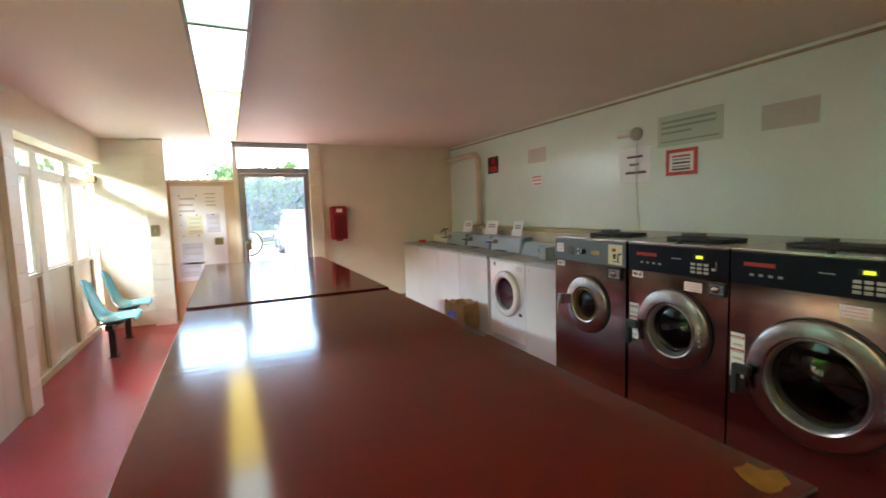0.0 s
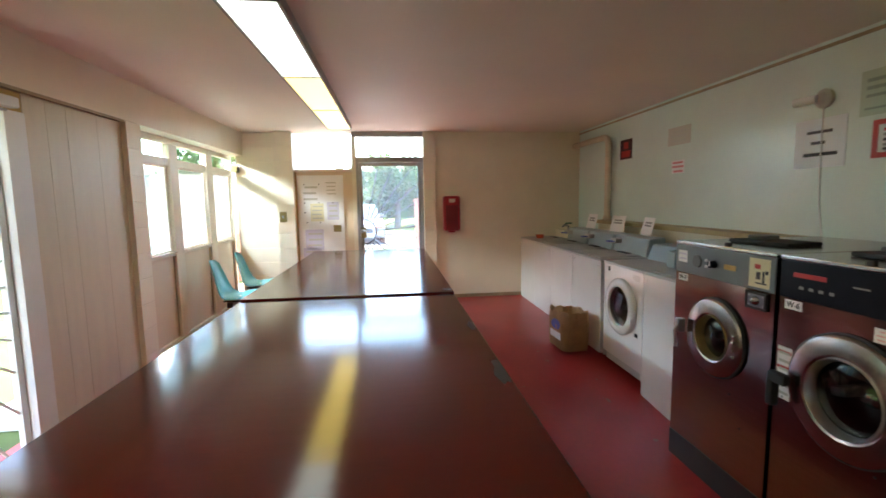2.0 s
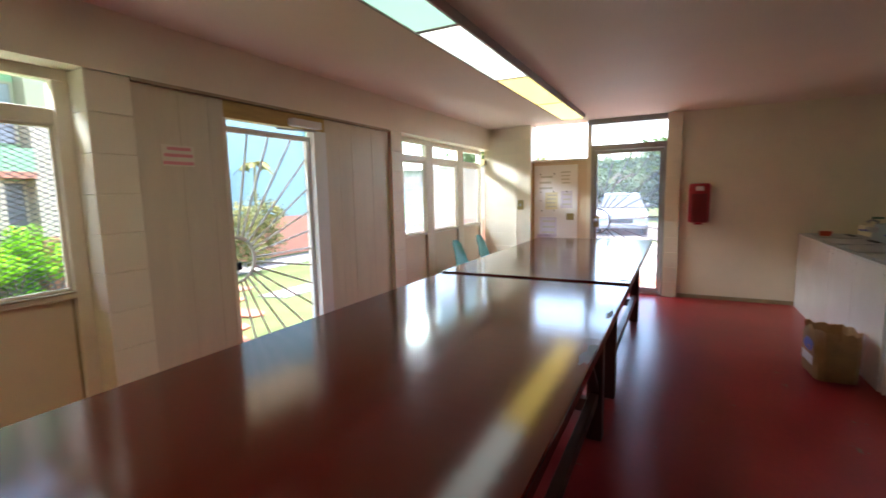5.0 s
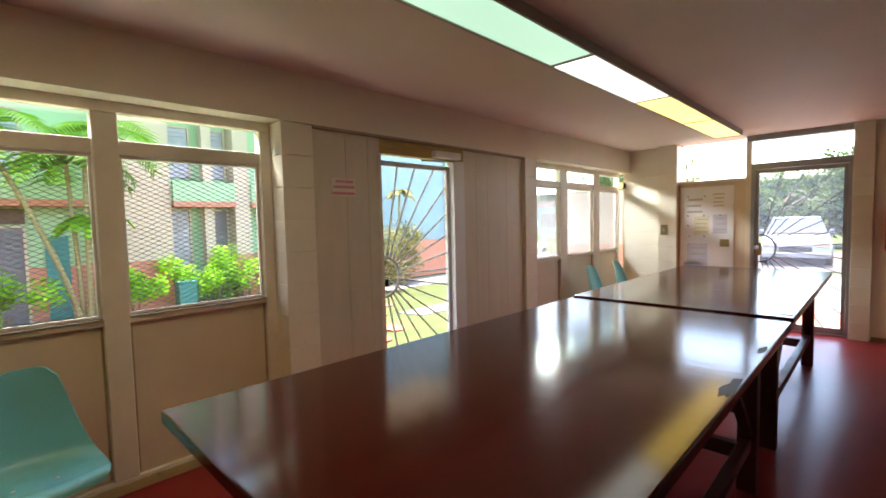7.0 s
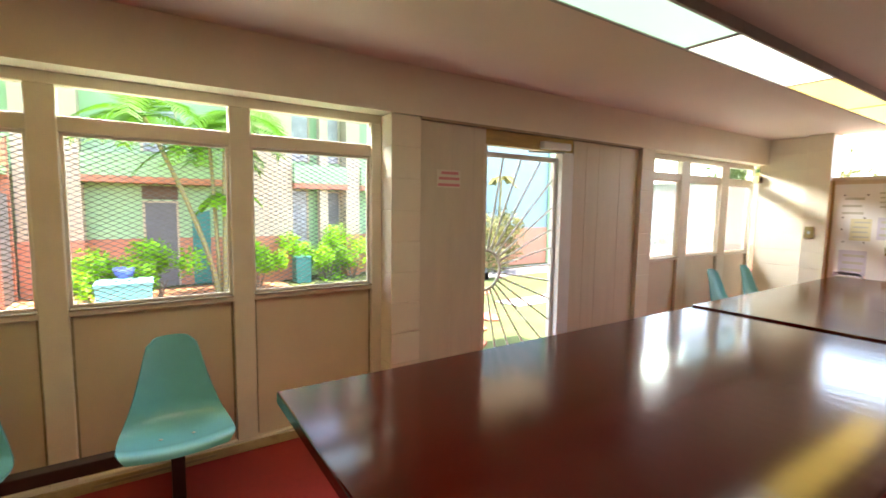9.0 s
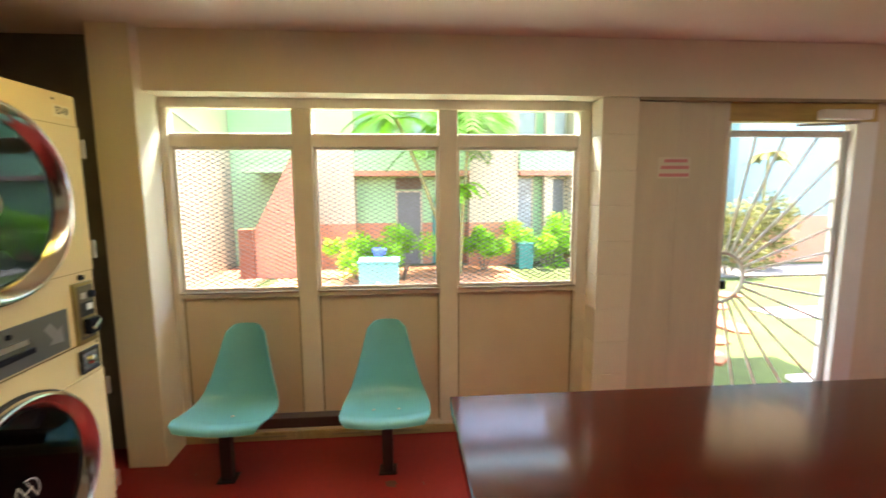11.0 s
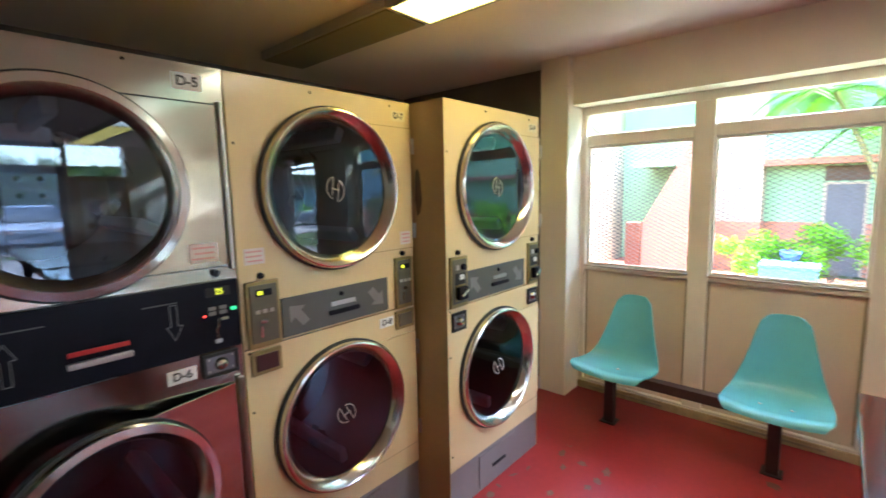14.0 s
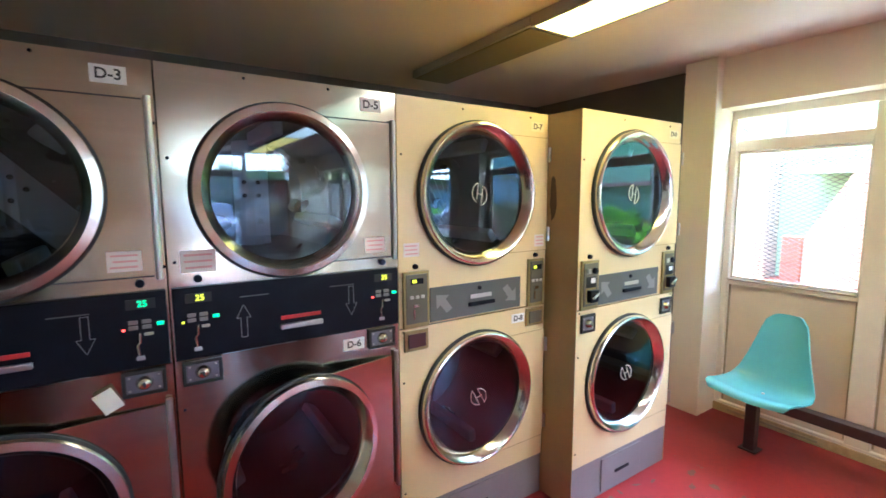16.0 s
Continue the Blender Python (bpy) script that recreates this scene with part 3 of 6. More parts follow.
# ---- gate with sun-ray bars ----
def sunray(w, cy, cz, r, y0, y1, z0, z1, n, rad, first, material, inner=None):
    for k in range(n):
        a = first + 2 * math.pi * k / n
        dy, dz = math.cos(a), math.sin(a)
        best = 1e9
        if abs(dy) > 1e-6:
            best = min(best, ((y1 if dy > 0 else y0) - cy) / dy)
        if abs(dz) > 1e-6:
            best = min(best, ((z1 if dz > 0 else z0) - cz) / dz)
        if best < r + 0.03:
            continue
        part("bar", tube(bmesh.new(), [(0, cy + dy * r, cz + dz * r), (0, cy + dy * best, cz + dz * best)], rad, 6), material, w)


gate = thing("door_1", pose(XP - 0.055, 0, 0), "white painted metal security gate with bars like sun rays", "door", kind="structure")
bm = bmesh.new()
box(bm, -0.016, 0.016, 2.637, 2.660, 0.02, 1.985)
box(bm, -0.016, 0.016, 3.425, 3.468, 0.02, 1.985)
box(bm, -0.016, 0.016, 2.6605, 3.4245, 1.945, 1.985)
box(bm, -0.016, 0.016, 2.6605, 3.4245, 0.02, 0.06)
part("gate_frame", bm, M_BARS, gate)
sunray(gate, 2.67, 1.035, 0.165, 2.66, 3.425, 0.06, 1.945, 32, 0.0085, radians(0.3), M_BARS)
bm = bmesh.new()
pts = [(0, 2.67 + 0.165 * math.cos(a), 1.035 + 0.165 * math.sin(a)) for a in [radians(-93 + 6 * i) for i in range(32)]]
part("ring", tube(bm, pts, 0.012, 8), M_BARS, gate)
part("latch", one_box(0.0, 0.03, 2.662, 2.70, 0.96, 1.02, bev=0.006), M_BLACK, gate, "small black latch")
closer = thing("door_closer", pose(XP + 0.027, 3.37, 2.075), "pale grey door closer above the gate", "door closer")
part("body", one_box(-0.03, 0.03, -0.17, 0.16, -0.03, 0.03, bev=0.008), M_JAMB, closer)
part("arm", tube(bmesh.new(), [(0, 0.1, -0.046), (0, -0.12, -0.060), (-0.02, -0.3, -0.064)], 0.008), M_DOORMETAL, closer)

# ---- end wall: door, lights over, notice panel ----
door = thing("door_2", pose(0, 7.47, 0), "grey metal end door of glass with sun-ray bars", "door", kind="structure")
bm = bmesh.new()
box(bm, 0.385, 0.425, -0.05, 0.05, 0, 2.095)
box(bm, 1.335, 1.37, -0.05, 0.05, 0, 2.095)
box(bm, 0.4255, 1.3345, -0.05, 0.05, 2.06, 2.095)
part("door_frame", bm, M_DOORMETAL, door)
bm = bmesh.new()
box(bm, 0.428, 0.470, -0.02, 0.02, 0.02, 2.055)
box(bm, 1.292, 1.332, -0.02, 0.02, 0.02, 2.055)
box(bm, 0.4705, 1.2915, -0.02, 0.02, 2.005, 2.055)
box(bm, 0.4705, 1.2915, -0.02, 0.02, 0.02, 0.09)
part("door_leaf", bm, M_DOORMETAL, door)
g = part("pane", sheet_of_glass("y", 0.004, 0.4705, 1.2915, 0.091, 2.004), M_HAZED, door, smooth=0)
g.visible_shadow = False
for k in range(30):
    a = 2 * math.pi * (k + 0.4) / 30
    dx, dz = math.cos(a), math.sin(a)
    if dx < 0.04:
        continue
    best = min((1.292 - 0.478) / dx, ((2.005 if dz > 0 else 0.09) - 1.04) / dz if abs(dz) > 1e-6 else 9)
    part("bar", tube(bmesh.new(), [(0.478 + dx * 0.176, -0.012, 1.04 + dz * 0.176), (0.478 + dx * best, -0.012, 1.04 + dz * best)], 0.006, 6), M_DARKBAR, door)
part("ring", tube(bmesh.new(), [(0.478 + 0.176 * math.cos(radians(a)), -0.012, 1.04 + 0.176 * math.sin(radians(a))) for a in range(-90, 92, 6)], 0.012, 8), M_DARKBAR, door)
part("lock_plate", one_box(0.43, 0.51, -0.034, -0.021, 0.95, 1.11, bev=0.004), M_OLIVE, door)
part("knob", lathe(bmesh.new(), [(0.0, -0.09), (0.022, -0.085), (0.028, -0.065), (0.016, -0.045), (0.016, -0.034)], 20, (0.455, 0, 1.05)), M_ALU, door)
part("threshold", one_box(0.386, 1.369, -0.06, 0.10, -0.004, 0.019), M_ALU, door, "worn metal threshold")
solid("trim_end_lintel", one_box(0.33, 1.37, 7.42, 7.56, 2.43, 2.499), M_DOORMETAL, "grey metal head over the end door", "trim", kind="structure")
solid("trim_end_transom", one_box(0.385, 1.37, 7.43, 7.53, 2.096, 2.135), M_DOORMETAL, "grey metal transom bar", "trim", kind="structure")
solid("trim_end_mullion", one_box(0.325, 0.384, 7.43, 7.55, 0, 2.429), M_TRIM, "cream painted mullion", "trim", kind="structure")
solid("trim_end_sill", one_box(-0.50, 0.324, 7.42, 7.55, 1.93, 1.965), M_TRIM, "cream painted sill of the fixed light", "trim", kind="structure")
for nm, x0, x1, z0, z1 in (("window_3", -0.497, 0.324, 1.966, 2.498), ("window_4", 0.386, 1.368, 2.136, 2.428)):
    w = thing(nm, pose(0, 7.48, 0), "bright fixed light high in the end wall", "window", kind="structure")
    g = part("pane", sheet_of_glass("y", 0.0, x0 + 0.002, x1 - 0.002, z0 + 0.002, z1 - 0.002), M_GLASS, w, smooth=0)
    g.visible_shadow = False
solid("wall_far_notice_panel", one_box(-0.498, 0.324, 7.47, 7.53, -0.05, 1.929), M_PANEL, "cream painted infill panel under the fixed light", "wall", kind="structure")
solid("trim_notice_edge", one_box(-0.497, -0.482, 7.45, 7.469, 0, 1.929), M_WOODY, "yellowed timber edge strip", "trim", kind="structure")


# ---- folding tables ----
def long_table(y0, y1, lift, label):
    t = thing("folding_table", pose(0.61, (y0 + y1) / 2, lift), label, "table", "long tables end to end")
    h = (y1 - y0) / 2 - 0.008
    part("tabletop", one_box(-0.67, 0.67, -h, h, 0.840, 0.885, bev=0.006), M_TABLE, t)
    part("apron", one_box(0.57, 0.61, -h + 0.12, h - 0.12, 0.74, 0.839), M_LEG, t)
    part("apron", one_box(-0.61, -0.57, -h + 0.12, h - 0.12, 0.74, 0.839), M_LEG, t)
    for yy in (-h + 0.30, h - 0.30):
        for xx in (-0.56, 0.52):
            part("leg", one_box(xx - 0.045, xx + 0.045, yy - 0.045, yy + 0.045, fz(0.60 + xx, (y0 + y1) / 2 + yy) - 0.002 - lift, 0.739, bev=0.006), M_LEG, t)
        part("crossbar", one_box(-0.514, 0.474, yy - 0.03, yy + 0.03, 0.16, 0.24, bev=0.004), M_LEG, t)
        s = 1 if yy < 0 else -1
        part("brace", tube(bmesh.new(), [(0.52, yy + 0.03 * s, 0.32), (0.52, yy + 0.46 * s, 0.74)], 0.032, 4), M_LEG, t)
    part("stretcher", one_box(0.495, 0.545, -h + 0.36, h - 0.36, 0.24, 0.30, bev=0.004), M_LEG, t)
    return t


tb1 = long_table(0.745, 3.50, 0.0, "long maroon painted folding table, glossy and chipped")
tb2 = long_table(3.50, 6.24, 0.012, "long maroon painted folding table under the end windows")


def chip(parent, cx, cy, rx, ry, seed, z=0.8853):
    rnd = random.Random(seed)
    bm = bmesh.new()
    vs = [bm.verts.new((cx + rx * c * k, cy + ry * s * k, z)) for c, s, k in [(math.cos(a), math.sin(a), rnd.uniform(0.6, 1.15)) for a in [2 * math.pi * i / 15 for i in range(15)]]]
    for v in vs:
        v.co.x = min(v.co.x, 0.664)
    bm.faces.new(vs)
    part("chip", bm, M_CHIP, parent, "patch of bare grey board where paint is gone")


chip(tb1, 0.645, 0.62, 0.018, 0.08, 3)
chip(tb1, 0.65, 0.02, 0.030, 0.12, 5)
chip(tb1, 0.60, 1.34, 0.06, 0.02, 7)
chip(tb2, 0.63, -1.28, 0.04, 0.03, 8)
chip(tb2, 0.10, -0.45, 0.035, 0.010, 9)
bm = bmesh.new()
rnd = random.Random(2)
vs = [bm.verts.new((0.60 + 0.05 * math.cos(a) * rnd.uniform(0.6, 1.2), -1.30 + 0.06 * math.sin(a) * rnd.uniform(0.6, 1.2), 0.8856)) for a in [2 * math.pi * i / 13 for i in range(13)]]
bm.faces.new(vs)
part("worn_corner", bm, M_WORN, tb1, "yellowed bare corner where paint has gone")


# ---- shell seats on a beam ----
def shell_mesh():
    """A moulded shell: one sheet from the front lip over the seat and up the back."""
    prof = [(0.212, 0.388), (0.205, 0.408), (0.17, 0.414), (0.10, 0.400), (0.02, 0.392), (-0.06, 0.396), (-0.125, 0.425), (-0.165, 0.485), (-0.190, 0.57), (-0.212, 0.66), (-0.235, 0.75), (-0.252, 0.81), (-0.258, 0.845)]
    half = [0.205, 0.232, 0.242, 0.245, 0.245, 0.240, 0.230, 0.206, 0.178, 0.153, 0.131, 0.115, 0.096]
    bm = bmesh.new()
    nu = 14
    rows = []
    for k, ((d, z), w) in enumerate(zip(prof, half)):
        f = k / (len(prof) - 1)
        row = []
        for i in range(nu + 1):
            u = -1 + 2 * i / nu
            up = 0.030 * u * u * (1 - smooth01((f - 0.35) / 0.3)) - 0.012 * (k == 0) * u * u
            fw = 0.075 * u * u * smooth01((f - 0.3) / 0.25) * (1 - 0.5 * f)
            row.append(bm.verts.new((d + fw, u * w, z + up - (0.022 * u ** 6 if k == len(prof) - 1 else 0.006 * u ** 4 if k == len(prof) - 2 else 0))))
        rows.append(row)
    for a, b in zip(rows, rows[1:]):
        for i in range(nu):
            bm.faces.new((a[i], a[i + 1], b[i + 1], b[i]))
    bmesh.ops.subdivide_edges(bm, edges=bm.edges, cuts=1, use_grid_fill=True, smooth=1.0)
    bmesh.ops.recalc_face_normals(bm, faces=bm.faces)
    bmesh.ops.solidify(bm, geom=bm.faces[:], thickness=0.009)
    return bm


def tandem_seat(x, ys, yaws, label, shift=(0, 0)):
    t = thing("tandem_seat", pose(x, 0, 0), label, "seat", "shell seats by the windows")
    part("beam", one_box(-0.035, 0.035, ys[0] - 0.12, ys[-1] + 0.12, 0.305, 0.365, bev=0.004), M_POST, t)
    for y, yaw, dy in zip(ys, yaws, shift):
        bm = shell_mesh()
        bmesh.ops.transform(bm, matrix=pose(0.03, y + dy, 0.0, 0, 0, yaw), verts=bm.verts)
        s = part("seat_shell", bm, M_TURQ, t, "turquoise moulded fibreglass shell", smooth=70)
        part("bracket", one_box(-0.08, 0.12, y - 0.09, y + 0.09, 0.366, 0.386, bev=0.003), M_POST, s)
        for dy in (-0.07, 0.07):
            part("bolt", lathe(bmesh.new(), [(0.0, 0.408), (0.007, 0.408), (0.009, 0.403)], 10, (0.06, y + dy, 0.0), "z"), M_ALU, s)
        p = part("post", one_box(-0.03, 0.03, y - 0.03, y + 0.03, 0.006, 0.304, bev=0.003), M_POST, t)
        part("foot_plate", one_box(-0.05, 0.05, y - 0.05, y + 0.05, 0.0, 0.008, bev=0.003), M_POST, p)
    return t


tandem_seat(-0.99, [-0.42, 0.48], [-5, 0], "pair of turquoise shell seats on a dark steel beam", (0.06, 0))
tandem_seat(-0.97, [6.04, 6.86], [0, 0], "pair of turquoise shell seats under the far window")


# ---- ceiling lights: one long run of boxes ----
sections = [(5.59, 6.85), (4.31, 5.585), (2.96, 4.305), (1.63, 2.955), (0.31, 1.625), (-1.01, 0.305)]
order = [5, 4, 3, 2, 1, 0]
for (a, b), k in zip(sections, order):
    l = thing("ceiling_light", pose(0.235, (a + b) / 2, ZC), "long box ceiling light with a glowing ribbed lens", "ceiling light", "ceiling lights in a row")
    h = (b - a) / 2 - 0.002
    bm = bmesh.new()
    box(bm, -0.155, -0.137, -h, h, -0.060, -0.001)
    box(bm, 0.137, 0.155, -h, h, -0.060, -0.001)
    box(bm, -0.1365, 0.1365, -h, -h + 0.012, -0.060, -0.001)
    box(bm, -0.1365, 0.1365, h - 0.012, h, -0.060, -0.001)
    part("housing", bm, M_HOUSING, l)
    part("diffuser", one_box(-0.136, 0.136, -h + 0.013, h - 0.013, -0.056, -0.046), M_LENS[k], l, "warm white glowing lens")
l = thing("ceiling_light", pose(0.235, -1.62, ZC), "long box ceiling light, unlit, over the dryers", "ceiling light", "ceiling lights in a row")
bm = bmesh.new()
box(bm, -0.155, 0.155, -0.605, 0.605, -0.052, -0.001, bev=0.004)
part("housing", bm, M_HOUSING, l)
part("diffuser", one_box(-0.137, 0.137, -0.59, 0.59, -0.060, -0.053), M_UNLIT, l, "dark unlit lens")


# ---- stacked dryers ----
def door_ring(R, flat):
    """Profile of a porthole door's ring, from the outer edge to the glass: a flat band or a plain cone."""
    if flat:
        return [(R, 0.002), (R, 0.032), (R - 0.003, 0.040), (R - 0.026, 0.042), (R - 0.031, 0.036), (R - 0.050, 0.006), (R - 0.054, -0.004)]
    return [(R, 0.002), (R, 0.030), (R - 0.004, 0.039), (R - 0.011, 0.042), (R - 0.017, 0.040), (R - 0.050, 0.010), (R - 0.054, -0.004)]


def door_plate(cx, cz, r, x0, z0, z1, y0, y1):
    """The hinged plate behind a round door: a rectangle cut away along the ring."""
    z0, z1 = max(z0, cz - 0.96 * r), min(z1, cz + 0.96 * r)
    h0, h1 = math.asin((z0 - cz) / r), math.asin((z1 - cz) / r)
    n = 20
    pts = [(x0, z0)] + [(cx - r * math.cos(h0 + (h1 - h0) * i / n), cz + r * math.sin(h0 + (h1 - h0) * i / n)) for i in range(n + 1)] + [(x0, z1)]
    bm = bmesh.new()
    a = [bm.verts.new((x, y0, z)) for x, z in pts]
    b = [bm.verts.new((x, y1, z)) for x, z in pts]
    for k in range(len(pts)):
        m = (k + 1) % len(pts)
        bm.faces.new((a[k], a[m], b[m], b[k]))
    left = [bm.verts.new((x0, y1, cz + r * math.sin(h0 + (h1 - h0) * i / n))) for i in range(n + 1)]
    for k in range(n):
        bm.faces.new((left[k], b[k + 1], b[k + 2], left[k + 1]))
    bmesh.ops.remove_doubles(bm, verts=bm.verts, dist=0.0003)
    return bm


def porthole(parent, cx, cz, R, ring_mat, name="door", hinge=None, ajar=0.0, logo=False, flat=False, tilt=0.0):
    """A round glass door; hinge: x of the hinge, ajar: degrees that it stands open."""
    m = Matrix.Identity(4) if not ajar else Matrix.Translation((hinge, 0, 0)) @ pose(0, 0, 0, 0, 0, ajar) @ Matrix.Translation((-hinge, 0, 0))
    bm = lathe(bmesh.new(), door_ring(R, flat), 64, (cx, 0, cz))
    bmesh.ops.transform(bm, matrix=m, verts=bm.verts)
    d = part(name, bm, ring_mat, parent, smooth=32)
    bm = lathe(bmesh.new(), [(R + 0.006, 0.0), (R + 0.007, 0.016), (R, 0.018)], 64, (cx, 0, cz))
    bmesh.ops.transform(bm, matrix=m, verts=bm.verts)
    part("gasket", bm, M_RUBBER, d)
    rg = R - 0.053
    rise = 0.003 if logo else 0.0
    bm = lathe(bmesh.new(), [(0.0005, 0.004 + rise), (rg * 0.25, 0.004 + 0.94 * rise), (rg * 0.5, 0.004 + 0.75 * rise), (rg * 0.75, 0.004 + 0.44 * rise), (rg, 0.004)], 48, (cx, 0, cz))
    bmesh.ops.transform(bm, matrix=m, verts=bm.verts)
    part("glass", bm, M_DGLASS, d, "dark smoked door glass", smooth=80)
    if logo:
        bm = bmesh.new()
        for s in (-1, 1):
            arc = [(cx + s * 0.042 * math.cos(a), 0.0095, cz + s * 0.006 + 0.045 * math.sin(a)) for a in [radians(-72 + 16 * i) for i in range(10)]]
            tube(bm, arc + [(cx + s * 0.014, 0.0095, cz + s * 0.006 - 0.030 * s)], 0.0025, 5) if s > 0 else tube(bm, [(cx - 0.014, 0.0095, cz + 0.026)] + arc, 0.0025, 5)
        tube(bm, [(cx - 0.018, 0.0095, cz - 0.004), (cx + 0.018, 0.0095, cz + 0.004)], 0.0025, 5)
        bmesh.ops.rotate(bm, verts=bm.verts, cent=(cx, 0, cz), matrix=Matrix.Rotation(radians(tilt), 3, "Y"))
        part("emblem", bm, M_SIGNGREY, d, "pale emblem on the glass")
    return d


def drum(parent, cx, cz, r, depth, spots=0.0):
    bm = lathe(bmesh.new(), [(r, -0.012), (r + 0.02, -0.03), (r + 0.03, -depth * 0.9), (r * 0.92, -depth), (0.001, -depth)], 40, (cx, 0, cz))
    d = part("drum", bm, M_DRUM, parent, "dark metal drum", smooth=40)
    for k in range(3):
        a = radians(90 + 120 * k) + spots
        c, s = math.cos(a), math.sin(a)
        bm = one_box(-0.02, 0.02, -depth * 0.88, -0.08, r - 0.05, r + 0.015, bev=0.01)
        bmesh.ops.transform(bm, matrix=Matrix.Translation((cx, 0, cz)) @ Matrix.Rotation(math.pi / 2 - a, 4, "Y"), verts=bm.verts)
        part("lifter", bm, M_ALU, d)
    return d


def back_plate(parent, cx, cz, depth, turn):
    """Bright strip with four holes on the drum's back."""
    m = Matrix.Translation((cx, 0, cz)) @ Matrix.Rotation(turn, 4, "Y")
    bm = one_box(-0.075, 0.075, -depth + 0.004, -depth + 0.012, -0.24, 0.24, bev=0.003)
    bmesh.ops.transform(bm, matrix=m, verts=bm.verts)
    p = part("back_plate", bm, M_ALU, parent, "pale metal strip with four bolts")
    for u in (-0.03, 0.03):
        for v in (-0.03, 0.03):
            bm = lathe(bmesh.new(), [(0.0005, -depth + 0.022), (0.009, -depth + 0.020), (0.010, -depth + 0.012)], 12, (u, 0, v + 0.02))
            bmesh.ops.transform(bm, matrix=m, verts=bm.verts)
            part("bolt", bm, M_BLACK, p)


def label_bars(parent, x0, x1, z0, z1, y, rows, ink, name="text_line"):
    """Unreadable print as plain bars, row by row."""
    h = (z1 - z0) / (2 * rows + 1)
    rnd = random.Random(int(1000 * (x0 + z1)) + rows)
    for k in range(rows):
        a = x0 + (x1 - x0) * rnd.uniform(0.06, 0.16)
        b = x1 - (x1 - x0) * rnd.uniform(0.06, 0.18)
        zz = z1 - h * (2 * k + 1)
        part(name, one_box(a, b, y, y + 0.0008, zz - 0.8 * h, zz - 0.15 * h), ink, parent, smooth=0)


def sticker(parent, x0, x1, z0, z1, y, paper, ink, rows, name="sticker", label=""):
    s = part(name, one_box(x0, x1, y, y + 0.0012, z0, z1), paper, parent, label, smooth=0)
    label_bars(s, x0, x1, z0, z1, y + 0.0013, rows, ink)
    return s


def number_tag(parent, text, x, z, y, w=0.085, h=0.045, flip=True, paper=M_PAPER, label="white tag with a black machine number"):
    s = part("number_tag", one_box(x - w / 2, x + w / 2, y, y + 0.0015, z - h / 2, z + h / 2, bev=0.0005, seg=1), paper, parent, label, smooth=0)
    words(text, h * 0.82, M_INK, s, Matrix.Translation((x, y + 0.0022, z)) @ pose(0, 0, 0, 90, 0, 180 if flip else 0))


def arrow(bm, x, z, y, s, up, flip=1):
    """An arrow outline of thin strips."""
    k = 1 if up else -1
    pts = [(-0.35, -1), (0.35, -1), (0.35, 0.2), (0.8, 0.2), (0, 1), (-0.8, 0.2), (-0.35, 0.2), (-0.35, -1)]
    pts = [(x + a * s * 0.5, y, z + k * b * s) for a, b in pts]
    for p, q in zip(pts, pts[1:]):
        tube(bm, [p, q], 0.0013, 4)


def coin_drop(parent, x, z, y, w=0.10, h=0.075):
    bm = bmesh.new()
    for x0, x1, z0, z1 in ((-0.5, 0.5, 0.37, 0.5), (-0.5, 0.5, -0.5, -0.37), (-0.5, -0.41, -0.3695, 0.3695), (0.41, 0.5, -0.3695, 0.3695)):
        box(bm, x + x0 * w, x + x1 * w, y, y + 0.013, z + z0 * h, z + z1 * h, bev=0.0015, seg=1)
    c = part("coin_box", bm, M_RUBBER, parent, "black-framed coin box with a chrome lock")
    part("plate", one_box(x - 0.405 * w, x + 0.405 * w, y, y + 0.009, z - 0.365 * h, z + 0.365 * h, bev=0.002), M_BOXPLATE, c, "dull blue-grey plate")
    bm = lathe(bmesh.new(), [(0.0005, y + 0.030), (0.013, y + 0.029), (0.018, y + 0.024), (0.024, y + 0.0095)], 20, (0, 0, 0))
    bmesh.ops.transform(bm, matrix=Matrix.Translation((x, 0, z)) @ Matrix.Diagonal((1.0, 1.0, 0.92, 1)), verts=bm.verts)
    k = part("lock", bm, M_CHROME, c, smooth=50)
    part("keyhole", one_box(x - 0.003, x + 0.003, y + 0.0302, y + 0.0312, z - 0.008, z + 0.008), M_RUBBER, k)
    for dx in (-0.33, 0.33):
        for dz in (-0.26, 0.26):
            part("rivet", lathe(bmesh.new(), [(0.0005, y + 0.013), (0.0035, y + 0.0092)], 8, (x + dx * w, 0, z + dz * h)), M_ALU, c)


def screws(parent, pts, y):
    for x, z in pts:
        part("screw", lathe(bmesh.new(), [(0.0005, y + 0.003), (0.004, y + 0.002), (0.005, y)], 8, (x, 0, z)), M_BLACK, parent)


